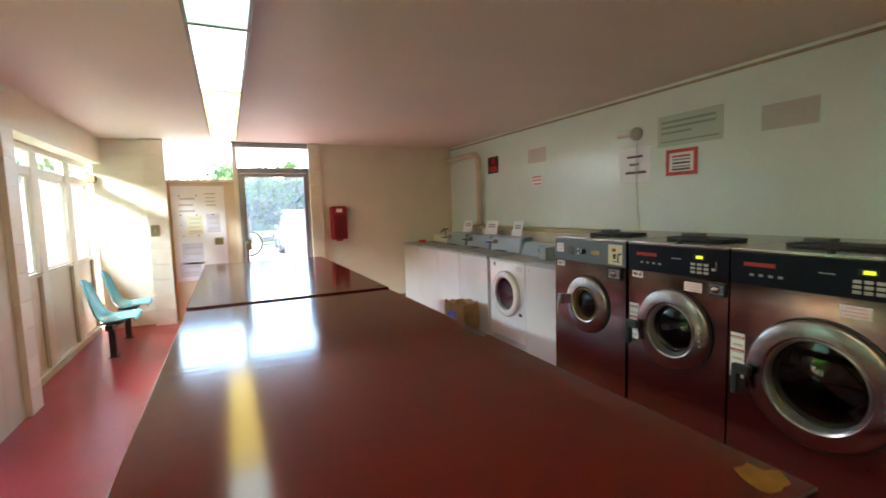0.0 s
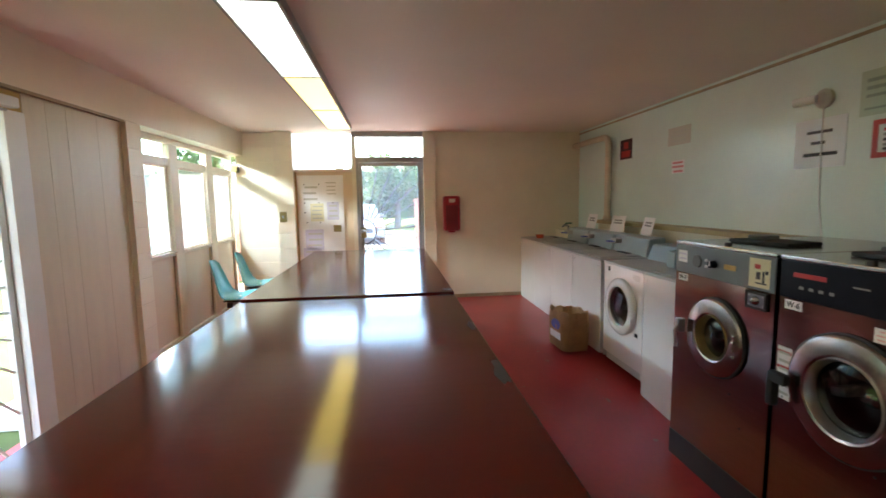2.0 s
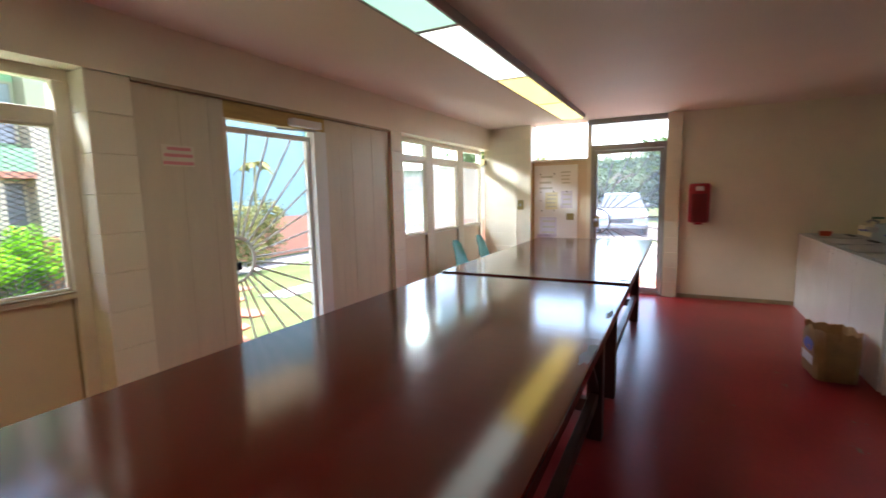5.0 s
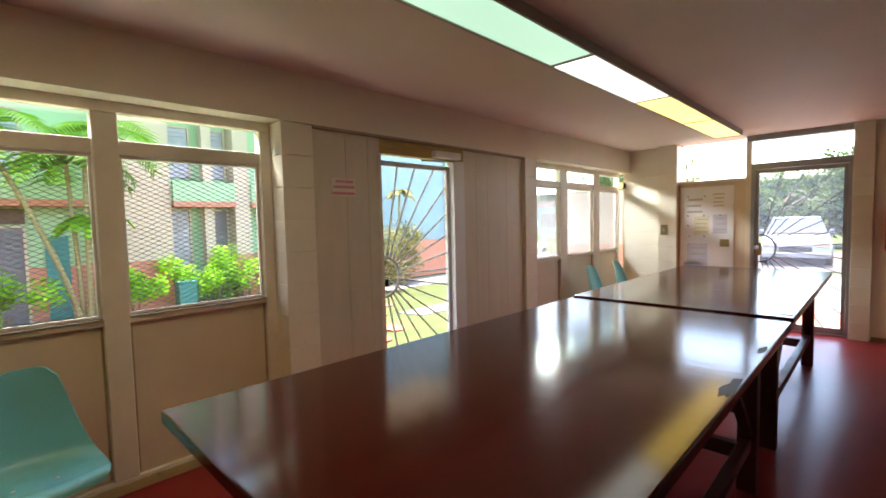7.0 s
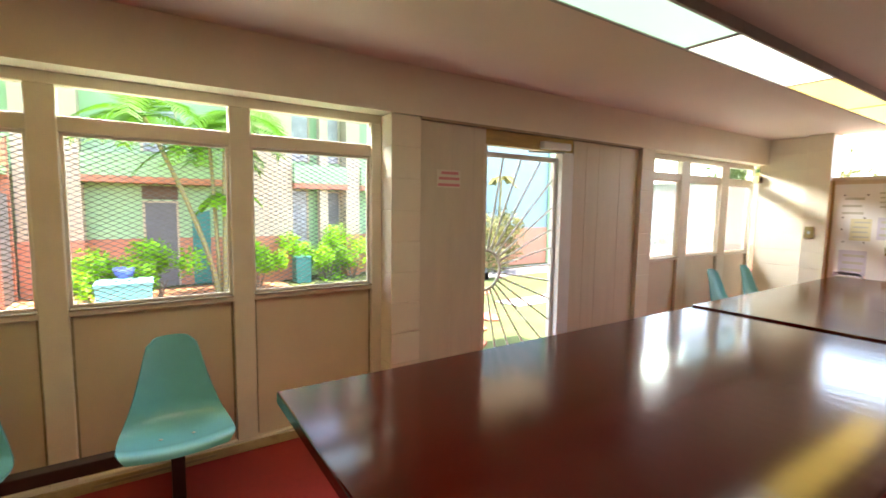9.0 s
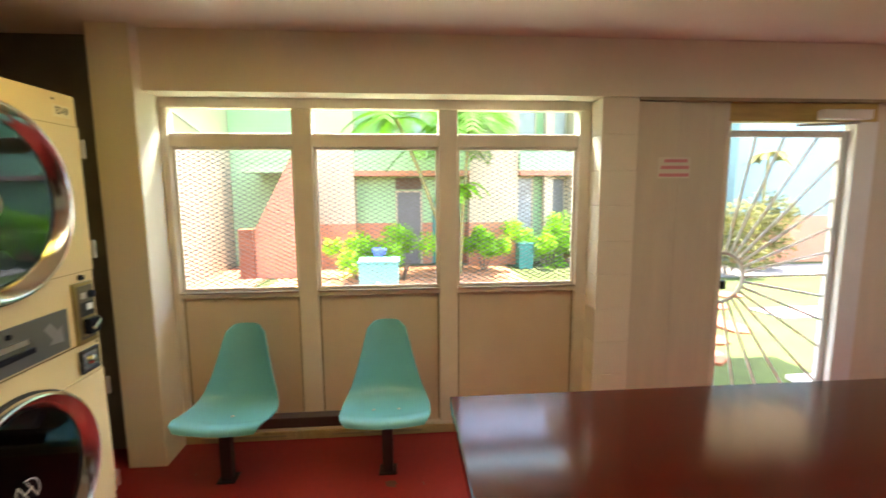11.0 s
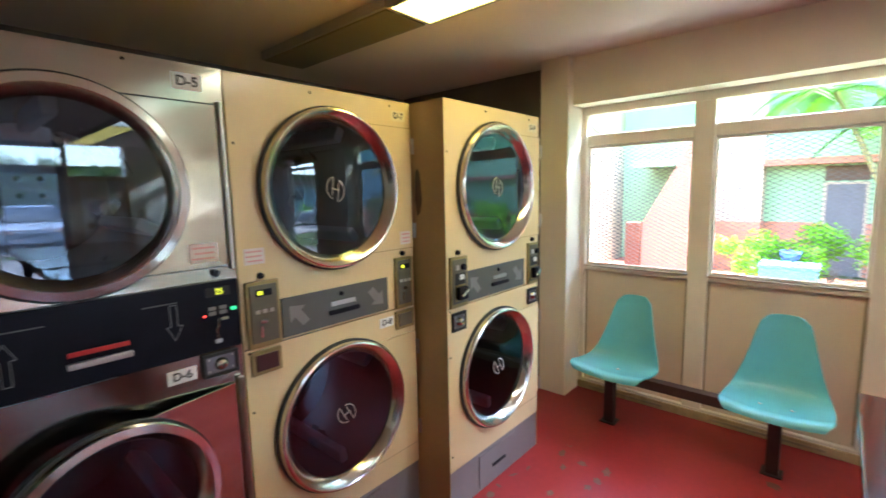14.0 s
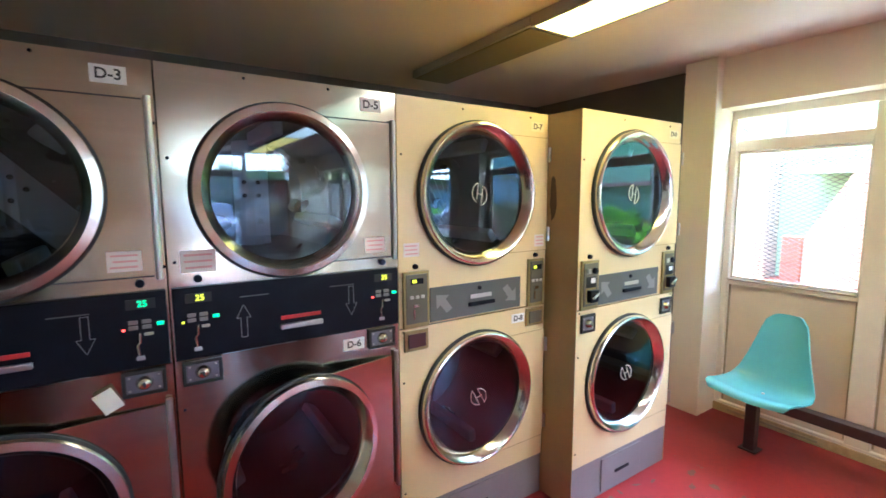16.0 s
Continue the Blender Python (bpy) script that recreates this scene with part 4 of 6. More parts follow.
def dryer_body(t, w, depth, zt, cx, doors, material, side, zmid):
    """Cabinet of a stack: two fronts with round holes, sides, top and back."""
    for (cz, R), z0, z1 in ((doors[0], zmid + 0.002, zt), (doors[1], 0.22, zmid - 0.002)):
        part("front_panel", holed(bmesh.new(), -w / 2 + 0.002, w / 2 - 0.002, z0, z1, cx, cz, R - 0.040), material, t, smooth=0)
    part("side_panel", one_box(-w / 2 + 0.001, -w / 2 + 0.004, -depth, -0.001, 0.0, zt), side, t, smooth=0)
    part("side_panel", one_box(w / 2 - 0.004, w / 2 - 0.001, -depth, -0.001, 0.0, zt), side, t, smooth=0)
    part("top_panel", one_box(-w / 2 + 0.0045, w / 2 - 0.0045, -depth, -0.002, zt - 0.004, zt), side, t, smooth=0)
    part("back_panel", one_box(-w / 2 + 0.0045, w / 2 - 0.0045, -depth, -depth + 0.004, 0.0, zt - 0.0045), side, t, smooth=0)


def cream_dryer(x0, x1, yf, tags, old, label):
    w, cx = x1 - x0, 0.012
    t = thing("stacked_dryer", pose((x0 + x1) / 2, yf, 0), label, "dryer", "stacked dryers")
    zt = 1.98
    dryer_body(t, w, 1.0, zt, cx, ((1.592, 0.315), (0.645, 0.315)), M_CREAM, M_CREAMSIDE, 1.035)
    for cz, tag, lg, z0, z1 in ((1.592, tags[0], True, 1.315, 1.865), (0.645, tags[1], True, 0.33, 0.905)):
        part("door_plate", door_plate(cx, cz, 0.300, -w / 2 + 0.008, z0, z1, 0.001, 0.009), M_CREAM, t, smooth=0)
        for zz in (z0, z1):
            reach = cx - math.sqrt(max(0.0, 0.315 ** 2 - (zz - cz) ** 2)) - 0.004
            part("seam", one_box(-w / 2 + 0.010, reach, 0.0092, 0.0100, zz - 0.0015, zz + 0.0015), M_CREAMSIDE, t, smooth=0)
        d = porthole(t, cx, cz, 0.315, M_RING, logo=lg, tilt=-6.0 if cz > 1 else 30.0)
        drum(t, cx, cz, 0.268, 0.62, 0.4 if cz > 1 else 0.9)
        for hz in (z0 + 0.08, z1 - 0.08):
            part("hinge", tube(bmesh.new(), [(-w / 2 + 0.004, 0.016, hz - 0.035), (-w / 2 + 0.004, 0.016, hz + 0.035)], 0.008, 10), M_ALU, t)
    # control strip
    part("control_panel", one_box(-0.245, 0.275, 0.001, 0.008, 1.045, 1.195, bev=0.002), M_SLATE, t, "grey control strip with arrows")
    part("lint_handle", one_box(-0.075, 0.075, 0.009, 0.022, 1.088, 1.108, bev=0.004), M_BLACK, t)
    part("nameplate", one_box(-0.06, 0.06, 0.009, 0.012, 1.122, 1.140), M_ALU, t)
    part("key_lock", lathe(bmesh.new(), [(0.0005, 0.016), (0.009, 0.015), (0.010, 0.009)], 12, (0.01, 0, 1.168)), M_BLACK, t)
    for s, up in ((1, True), (-1, False)):
        bm = bmesh.new()
        vs = [bm.verts.new((0.015 + s * 0.19 + a * 0.05 * s, 0.0085, 1.12 + b * 0.045)) for a, b in ((-0.9, -0.6), (-0.3, -1), (0.35, -0.15), (0.75, -0.5), (0.8, 0.9), (-0.55, 0.75), (-0.2, 0.4))]
        if not up:
            for v in vs:
                v.co.z = 2.24 - v.co.z
        bm.faces.new(vs)
        part("arrow", bm, M_ARROW, t)
    for s in (1, -1):
        x = s * (w / 2 - 0.078)
        ww = 0.062 if s > 0 else 0.052
        c = part("coin_meter", one_box(x - ww, x + ww, 0.001, 0.014, 1.035, 1.275, bev=0.003), M_OLIVE, t, "bronze-edged coin meter")
        part("meter_face", one_box(x - ww + 0.012, x + ww - 0.012, 0.0145, 0.018, 1.055, 1.262), M_METER, c)
        if old:
            part("coin_slide", one_box(x - 0.03, x + 0.03, 0.019, 0.045, 1.075, 1.135, bev=0.004), M_BLACK, c)
            part("slide_bar", tube(bmesh.new(), [(x - 0.02, 0.05, 1.12), (x + 0.025, 0.055, 1.10)], 0.007), M_CHROME, c)
            part("dial", lathe(bmesh.new(), [(0.0005, 0.034), (0.014, 0.032), (0.016, 0.019)], 16, (x - 0.022, 0, 1.225)), M_BLACK, c)
            part("coin_window", one_box(x - 0.034, x + 0.034, 0.0182, 0.020, 1.145, 1.198, bev=0.002), M_RUBBER, c)
            part("slide_frame", one_box(x - 0.036, x + 0.036, 0.0182, 0.0188, 1.066, 1.143), M_OLIVE, c)
            part("price_tag", one_box(x - 0.028, x + 0.004, 0.0202, 0.021, 1.166, 1.190), M_PAPER, c)
            part("start_light", one_box(x + 0.008, x + 0.03, 0.019, 0.024, 1.214, 1.236), M_SIGNGREY, c)
        else:
            part("display", one_box(x - 0.03, x + 0.03, 0.019, 0.021, 1.222, 1.246), M_BLACK, c)
            part("digits", one_box(x + 0.004, x + 0.024, 0.0212, 0.022, 1.227, 1.241), M_LED_Y, c)
            for dx in (-0.026, 0.0, 0.026):
                part("button", one_box(x + dx - 0.009, x + dx + 0.009, 0.019, 0.023, 1.160, 1.174, bev=0.002), M_SIGNGREY, c)
            part("coin_slot", one_box(x + 0.012, x + 0.02, 0.019, 0.024, 1.075, 1.115), M_CHROME, c)
            part("coin_lever", one_box(x - 0.006, x + 0.02, 0.019, 0.026, 1.125, 1.138, bev=0.002), M_CHROME, c)
        part("key_lock", lathe(bmesh.new(), [(0.0005, 0.016), (0.010, 0.015), (0.012, 0.001)], 12, (x, 0, 1.293)), M_BLACK, c)
        if old:
            coin_drop(t, x, 0.965, 0.001, 0.10, 0.09)
        else:
            r = part("return_cup", one_box(x - 0.058, x + 0.058, 0.001, 0.012, 0.935, 1.025, bev=0.003), M_OLIVE, t)
            part("cup", one_box(x - 0.042, x + 0.042, 0.0125, 0.018, 0.950, 1.010, bev=0.002), M_SIGNDARK if s > 0 else M_METER, r)
    number_tag(t, tags[0], -w / 2 + 0.075, 1.915, 0.001, paper=M_PAPERC, label="cream tag with a black machine number")
    if tags[1]:
        number_tag(t, tags[1], -w / 2 + 0.185, 0.985, 0.001)
    if not old:
        sticker(t, w / 2 - 0.10, w / 2 - 0.025, 1.335, 1.392, 0.001, M_PINKP, M_PINK, 3)
        sticker(t, -w / 2 + 0.03, -w / 2 + 0.095, 1.335, 1.395, 0.0125, M_PINKP, M_PINK, 3)
    p = part("plinth", one_box(-w / 2 + 0.002, w / 2 - 0.002, -0.9, -0.004, 0.0, 0.215), M_GPLINTH, t, "grey kick plate")
    part("access_panel", one_box(-0.16, 0.18, -0.003, 0.004, 0.02, 0.20, bev=0.002), M_GPLINTH, p)
    part("panel_handle", one_box(-0.05, 0.07, 0.005, 0.012, 0.095, 0.112, bev=0.003), M_BLACK, p)
    screws(t, [(-w / 2 + 0.02, 1.02), (w / 2 - 0.02, 1.02), (w / 2 - 0.02, 1.75), (w / 2 - 0.02, 0.80), (w / 2 - 0.02, 0.30), (0.1, 1.955), (-0.3, 1.955)], 0.001)
    return t


def steel_dryer(x0, x1, yf, tags, leds, ajar, note, turn, label):
    w, cx = x1 - x0, 0.03
    t = thing("stacked_dryer", pose((x0 + x1) / 2, yf, 0), label, "dryer", "stacked dryers")
    zt = 1.98
    dryer_body(t, w, 1.0, zt, cx, ((1.600, 0.292), (0.66, 0.292)), M_STEEL, M_STEEL, 1.065)
    for cz, z0, z1, aj in ((1.600, 1.345, 1.865, 0), (0.66, 0.38, 0.945, ajar)):
        m = Matrix.Identity(4) if not aj else Matrix.Translation((-w / 2 + 0.03, 0, 0)) @ pose(0, 0, 0, 0, 0, aj) @ Matrix.Translation((w / 2 - 0.03, 0, 0))
        bm = door_plate(cx, cz, 0.288, -w / 2 + 0.03, z0, z1, 0.001, 0.008)
        bmesh.ops.transform(bm, matrix=m, verts=bm.verts)
        part("door_plate", bm, M_STEEL, t, smooth=0)
        if not aj:
            for zz in (z0, z1):
                reach = cx - math.sqrt(max(0.0, 0.292 ** 2 - (zz - cz) ** 2)) - 0.004
                part("seam", one_box(-w / 2 + 0.032, reach, 0.0085, 0.0095, zz - 0.002, zz + 0.002), M_PLINTH, t, smooth=0)
        porthole(t, cx, cz, 0.292, M_RING, hinge=-w / 2 + 0.03, ajar=aj, flat=True)
        drum(t, cx, cz, 0.250, 0.62, turn)
        part("hinge", tube(bmesh.new(), [(-w / 2 + 0.018, 0.014, z0 - 0.01), (-w / 2 + 0.018, 0.014, z1 + 0.01)], 0.010, 12), M_ALU, t, "long bright hinge")
    back_plate(t, cx, 1.600, 0.62, turn)
    c = part("control_panel", one_box(-w / 2 + 0.006, w / 2 - 0.006, 0.001, 0.016, 1.070, 1.300, bev=0.003), M_BLACK, t, "black control panel with lit digits")
    bm = bmesh.new()
    arrow(bm, 0.19, 1.17, 0.0165, 0.055, True)
    part("arrow", bm, M_ARROW, c)
    bm = bmesh.new()
    arrow(bm, -0.19, 1.19, 0.0165, 0.055, False)
    part("arrow", bm, M_ARROW, c)
    part("lint_handle", one_box(-0.075, 0.075, 0.0165, 0.032, 1.122, 1.140, bev=0.004), M_ALU, c)
    part("stripe", one_box(-0.07, 0.07, 0.0165, 0.020, 1.155, 1.168), M_SIGNRED, c, "red strip of the maker's plate")
    for x in (0.15, -0.16):
        label_bars(c, x - 0.05, x + 0.06, 1.244, 1.260, 0.0163, 1, M_SLATE)
    for s in (1, -1):
        x = s * (w / 2 - 0.075)
        part("display", one_box(x - 0.04, x + 0.035, 0.0163, 0.018, 1.250, 1.280), M_RUBBER, c)
        words("25", 0.026, leds[0 if s > 0 else 1], c, Matrix.Translation((x - 0.006, 0.0186, 1.265)) @ pose(0, 0, 0, 90, 0, 180), "digits")
        for i in range(2):
            for j in range(2):
                part("button", one_box(x - 0.026 + 0.034 * i, x - 0.002 + 0.034 * i, 0.0163, 0.0195, 1.189 + 0.016 * j, 1.2015 + 0.016 * j, bev=0.002), M_KEYPAD, c)
        part("start_button", one_box(x - 0.058, x - 0.040, 0.0163, 0.0195, 1.196, 1.206), M_LED_G, c)
        part("lamp", one_box(x + 0.040, x + 0.048, 0.0163, 0.0180, 1.188, 1.194), leds[0 if s > 0 else 1] if s > 0 else M_LED_R, c)
        part("cancel_button", one_box(x - 0.030, x - 0.006, 0.0163, 0.0195, 1.168, 1.177, bev=0.003), M_SIGNGREY, c)
        part("coin_slot", tube(bmesh.new(), [(x + 0.004, 0.0185, 1.178), (x + 0.005, 0.0195, 1.150), (x + 0.012, 0.0195, 1.140), (x + 0.009, 0.0185, 1.108)], 0.0042, 8), M_CHROME, c)
        part("coin_cup", one_box(x - 0.004, x + 0.018, 0.0163, 0.021, 1.094, 1.107, bev=0.002), M_ALU, c)
        part("key_lock", lathe(bmesh.new(), [(0.0005, 0.014), (0.012, 0.013), (0.013, 0.001)], 14, (x - 0.005, 0, 1.325)), M_BLACK, t)
        coin_drop(t, s * (w / 2 - 0.078), 1.020, 0.001, 0.115, 0.078)
    number_tag(t, tags[0], -w / 2 + 0.105, 1.925, 0.001, 0.085, 0.05)
    if tags[1]:
        number_tag(t, tags[1], -w / 2 + 0.195, 1.012, 0.001, 0.085, 0.045)
    sticker(t, w / 2 - 0.135, w / 2 - 0.035, 1.345, 1.415, 0.001, M_PINKP, M_PINK, 3)
    sticker(t, -w / 2 + 0.06, -w / 2 + 0.145, 1.365, 1.425, 0.0105, M_PINKP, M_PINK, 3)
    part("plinth", one_box(-w / 2 + 0.002, w / 2 - 0.002, -0.9, -0.004, 0.0, 0.215), M_GPLINTH, t, "grey kick plate")
    screws(t, [(w / 2 - 0.02, 1.70), (w / 2 - 0.02, 1.38), (w / 2 - 0.02, 0.90), (-0.13, 1.963), (0.15, 1.963), (-w / 2 + 0.006, 1.80), (-w / 2 + 0.006, 1.37)], 0.001)
    if note:
        bm = one_box(-0.026, 0.026, 0, 0.001, -0.036, 0.036)
        bmesh.ops.transform(bm, matrix=pose(-0.228, 0.014, 0.985, -8, 25, 0), verts=bm.verts)
        part("paper_note", bm, M_PAPER, t, "loose white paper note")
    return t


end_dryer = cream_dryer(-0.425, 0.400, -0.655, ("D-9", ""), True, "cream enamelled stacked dryer with old coin slides")
rnd = random.Random(8)
bm = bmesh.new()
bm.faces.new([bm.verts.new((0.4119, -0.165 + 0.030 * math.cos(a) * rnd.uniform(0.6, 1.2), 1.58 + 0.11 * math.sin(a) * rnd.uniform(0.7, 1.2))) for a in [2 * math.pi * i / 16 for i in range(16)]])
part("rust_stain", bm, M_BARK, end_dryer, "dark rust stain on the side")
cream_dryer(0.402, 1.247, -0.86, ("D-7", "D-8"), False, "cream enamelled stacked dryer with bronze-edged coin meters")
steel_dryer(1.250, 2.045, -0.86, ("D-5", "D-6"), (M_LED_Y, M_LED_Y), 11, False, 0.0, "stainless steel stacked dryer, lower door ajar")
steel_dryer(2.048, 2.843, -0.86, ("D-3", ""), (M_LED_Y, M_LED_G), 4, True, 0.75, "stainless steel stacked dryer with a paper note")


# ---- washers along the wall; in their own frame x runs along the wall and y out into the room ----
def steel_washer(y0, y1, R, dz, band, tag, old, label):
    """A floor-standing extractor with a round door."""
    w, depth, zf = y1 - y0, 0.95, fz(2.75, (y0 + y1) / 2)
    t = thing("washer_extractor", pose(2.63, (y0 + y1) / 2, 0, 0, 0, 90), label, "washing machine", "large steel washers")
    zt = 1.225
    dl = 0.13 if R > 0.28 else 0.09
    part("front_panel", holed(bmesh.new(), -w / 2 + 0.003, w / 2 - 0.003, zf + 0.16, 1.035, 0.0, dz, R - 0.06), M_STEELW, t, smooth=0)
    part("side_panel", one_box(-w / 2 + 0.001, -w / 2 + 0.006, -depth, -0.001, zf + 0.16, zt - 0.02), M_STEELW, t, smooth=0)
    part("side_panel", one_box(w / 2 - 0.006, w / 2 - 0.001, -depth, -0.001, zf + 0.16, zt - 0.02), M_STEELW, t, smooth=0)
    part("back_panel", one_box(-w / 2 + 0.0065, w / 2 - 0.0065, -depth, -depth + 0.01, zf + 0.16, zt - 0.02), M_STEELW, t, smooth=0)
    part("top", one_box(-w / 2, w / 2, -depth, 0.006, zt - 0.0195, zt, bev=0.005), M_STEELTOP, t, "brushed steel top")
    part("plinth", one_box(-w / 2 + 0.004, w / 2 - 0.004, -depth + 0.02, -0.012 if not old else 0.004, zf - 0.02, zf + 0.158), M_PLINTH, t, "black plinth")
    c = part("control_panel", one_box(-w / 2 + 0.003, w / 2 - 0.003, -0.03, 0.004, 1.037, zt - 0.021, bev=0.003), band, t)
    ym = 0.0045
    if old:
        sticker(c, w / 2 - 0.11, w / 2 - 0.03, 1.10, 1.17, ym, M_PAPER, M_PAPERL, 2)
        part("vent", lathe(bmesh.new(), [(0.0005, 0.012), (0.035, 0.011), (0.038, ym)], 24, (w / 2 - 0.20, 0, 1.12)), M_SLATE, c)
        part("dial", lathe(bmesh.new(), [(0.0005, 0.034), (0.018, 0.032), (0.022, ym)], 20, (0.03, 0, 1.12)), M_BLACK, c)
        part("pointer", one_box(0.026, 0.034, 0.0345, 0.037, 1.112, 1.138), M_ALU, c)
        for zz in (1.10, 1.135):
            part("lamp", lathe(bmesh.new(), [(0.0005, 0.014), (0.008, 0.012), (0.009, ym)], 12, (0.09, 0, zz)), M_ALU, c)
        part("name_plate", one_box(-0.125, -0.045, ym, 0.007, 1.105, 1.132), M_WOODY, c, "yellow plate")
        sticker(c, -w / 2 + 0.03, -w / 2 + 0.155, 1.05, 1.19, ym, M_PAPERY, M_INK, 0, "instruction_plate", "cream instruction plate with red and black figures")
        for x0, x1, z0, z1 in ((0.060, 0.072, 1.075, 1.130), (0.048, 0.112, 1.068, 1.0745), (0.085, 0.110, 1.090, 1.125), (0.040, 0.056, 1.118, 1.135)):
            part("figure", one_box(-w / 2 + x0, -w / 2 + x1, ym + 0.0015, ym + 0.0025, z0, z1), M_INK, c)
        part("figure", one_box(-w / 2 + 0.085, -w / 2 + 0.120, ym + 0.0015, ym + 0.0025, 1.140, 1.162), M_SIGNRED, c)
        coin_drop(t, -w / 2 + 0.10, 0.985, 0.001, 0.125, 0.085)
    else:
        part("stripe", one_box(w / 2 - 0.22, w / 2 - 0.07, ym, 0.006, 1.135, 1.155), M_SIGNRED, c, "red strip of the maker's plate")
        label_bars(c, -0.06, 0.02, 1.12, 1.15, ym, 1, M_GREYINK)
        for k in range(4):
            part("pictogram", one_box(w / 2 - 0.12 - 0.045 * k, w / 2 - 0.10 - 0.045 * k, ym, 0.0058, 1.085, 1.098), M_GREYINK, c)
        part("display", one_box(-0.20, -0.13, ym, 0.006, 1.140, 1.170), M_RUBBER, c)
        part("digits", one_box(-0.19, -0.15, 0.0061, 0.007, 1.147, 1.163), M_LED_Y, c)
        for i in range(3):
            for j in range(3):
                part("button", one_box(-0.225 + 0.04 * i, -0.195 + 0.04 * i, ym, 0.008, 1.060 + 0.023 * j, 1.075 + 0.023 * j, bev=0.002), M_SIGNGREY, c)
        part("start_button", one_box(-0.262, -0.243, ym, 0.008, 1.086, 1.100), M_LED_G if R > 0.3 else M_SIGNGREY, c)
        part("coin_slot", one_box(-w / 2 + 0.06, -w / 2 + 0.072, ym, 0.012, 1.09, 1.14), M_CHROME, c)
        coin_drop(t, -w / 2 + 0.065, 0.985, 0.001, 0.10, 0.075)
        sticker(t, -0.185, -0.075, 0.950, 1.005, 0.001, M_PINKP, M_PINK, 3)
        s = sticker(t, w / 2 - 0.085, w / 2 - 0.012, 0.66 - dl, 0.90 - dl, 0.001, M_PAPER, M_SIGNGREY, 6, "warning_label", "white and red warning label")
        for zz in (0.87 - dl, 0.80 - dl):
            part("red_band", one_box(w / 2 - 0.083, w / 2 - 0.014, 0.0024, 0.003, zz, zz + 0.013), M_SIGNRED, s)
    part("key_lock", lathe(bmesh.new(), [(0.0005, zt + 0.020), (0.016, zt + 0.018), (0.018, zt)], 16, (-0.02, -0.03, 0), "z"), M_POST, t)
    number_tag(t, tag, w / 2 - 0.075, 1.008, 0.001, 0.085, 0.042) if tag else None
    # door
    prof = [(R, 0.002), (R + 0.001, 0.018), (R - 0.004, 0.025), (R - 0.014, 0.030), (R - 0.078, 0.036), (R - 0.088, 0.031), (R - 0.092, 0.010)]
    d = part("door", lathe(bmesh.new(), prof, 64, (0, 0, dz)), M_DOORRING, t, "round steel door", smooth=30)
    part("gasket", lathe(bmesh.new(), [(R + 0.003, 0.0), (R + 0.009, 0.004), (R + 0.008, 0.014), (R + 0.002, 0.017)], 64, (0, 0, dz)), M_RUBBER, d)
    rg = R - 0.090
    part("inner_ring", lathe(bmesh.new(), [(rg + 0.004, 0.024), (rg - 0.003, 0.038), (rg - 0.010, 0.030), (rg - 0.014, -0.02)], 48, (0, 0, dz)), M_OLIVE if old else M_ALU, d, smooth=60)
    part("glass", lathe(bmesh.new(), [(0.0005, 0.012), (rg * 0.6, 0.006), (rg - 0.013, -0.012)], 40, (0, 0, dz)), M_WGLASS, d, "dark bowl of door glass", smooth=80)
    drum(t, 0, dz, R - 0.11, 0.5, 0.3)
    if old:
        part("latch", one_box(R + 0.000, R + 0.035, 0.03, 0.075, dz - 0.03, dz + 0.05, bev=0.005), M_ALU, d)
        part("handle", tube(bmesh.new(), [(R + 0.015, 0.06, dz + 0.03), (R + 0.02, 0.085, dz - 0.02), (R + 0.02, 0.075, dz - 0.12)], 0.010), M_ALU, d)
    else:
        bm = one_box(R - 0.045, R + 0.045, 0.045, 0.085, dz - 0.035, dz + 0.015, bev=0.01)
        box(bm, R + 0.010, R + 0.045, 0.045, 0.088, dz - 0.145, dz - 0.02, bev=0.01)
        part("handle", bm, M_RUBBER, d, "black plastic pull handle")
    for k in range(4):
        part("rivet", lathe(bmesh.new(), [(0.0005, 0.041), (0.007, 0.039), (0.008, 0.032)], 10, (-R + 0.045, 0, dz - 0.055 + (0.032 * k if k < 2 else 0.032 * k + 0.012))), M_CHROME, d)
    screws(t, [(w / 2 - 0.05, 0.58), (-0.12, 0.45), (-0.2, 0.30)], 0.001)
    return t


steel_washer(2.492, 3.225, 0.212, 0.722, M_OLDPANEL, "W-7", True, "stainless steel washer with a blue-grey panel")
steel_washer(1.795, 2.470, 0.247, 0.698, M_BLACK, "W-6", False, "stainless steel washer with a black panel")
steel_washer(0.965, 1.788, 0.302, 0.612, M_BLACK, "", False, "large stainless steel washer with a big round door")
# The open gap's darkness is put in as a solid black strip.
solid("gap_filler", one_box(2.70, 3.50, 2.472, 2.490, fz(2.7, 2.48), 1.21), M_RUBBER, "black strip for the shade in the gap between two steel washers", "filler strip")


def dispenser_lid(y, x, w, turn):
    """A soap tray cover lying on a washer's top."""
    t = thing("soap_lid", pose(x, y, 1.226, 0, 0, 90 + turn), "black plastic soap lid lying on a steel washer", "lid", "soap lids")
    part("lid", one_box(-w / 2, w / 2, -0.11, 0.11, 0.0, 0.020, bev=0.006), M_RUBBER, t)
    part("grip", one_box(w / 2 - 0.14, w / 2 - 0.02, -0.09, 0.0, 0.0205, 0.040, bev=0.005), M_SLATE, t)


dispenser_lid(2.87, 2.95, 0.36, 6)
dispenser_lid(2.14, 2.93, 0.40, -4)
dispenser_lid(1.42, 2.93, 0.42, -4)


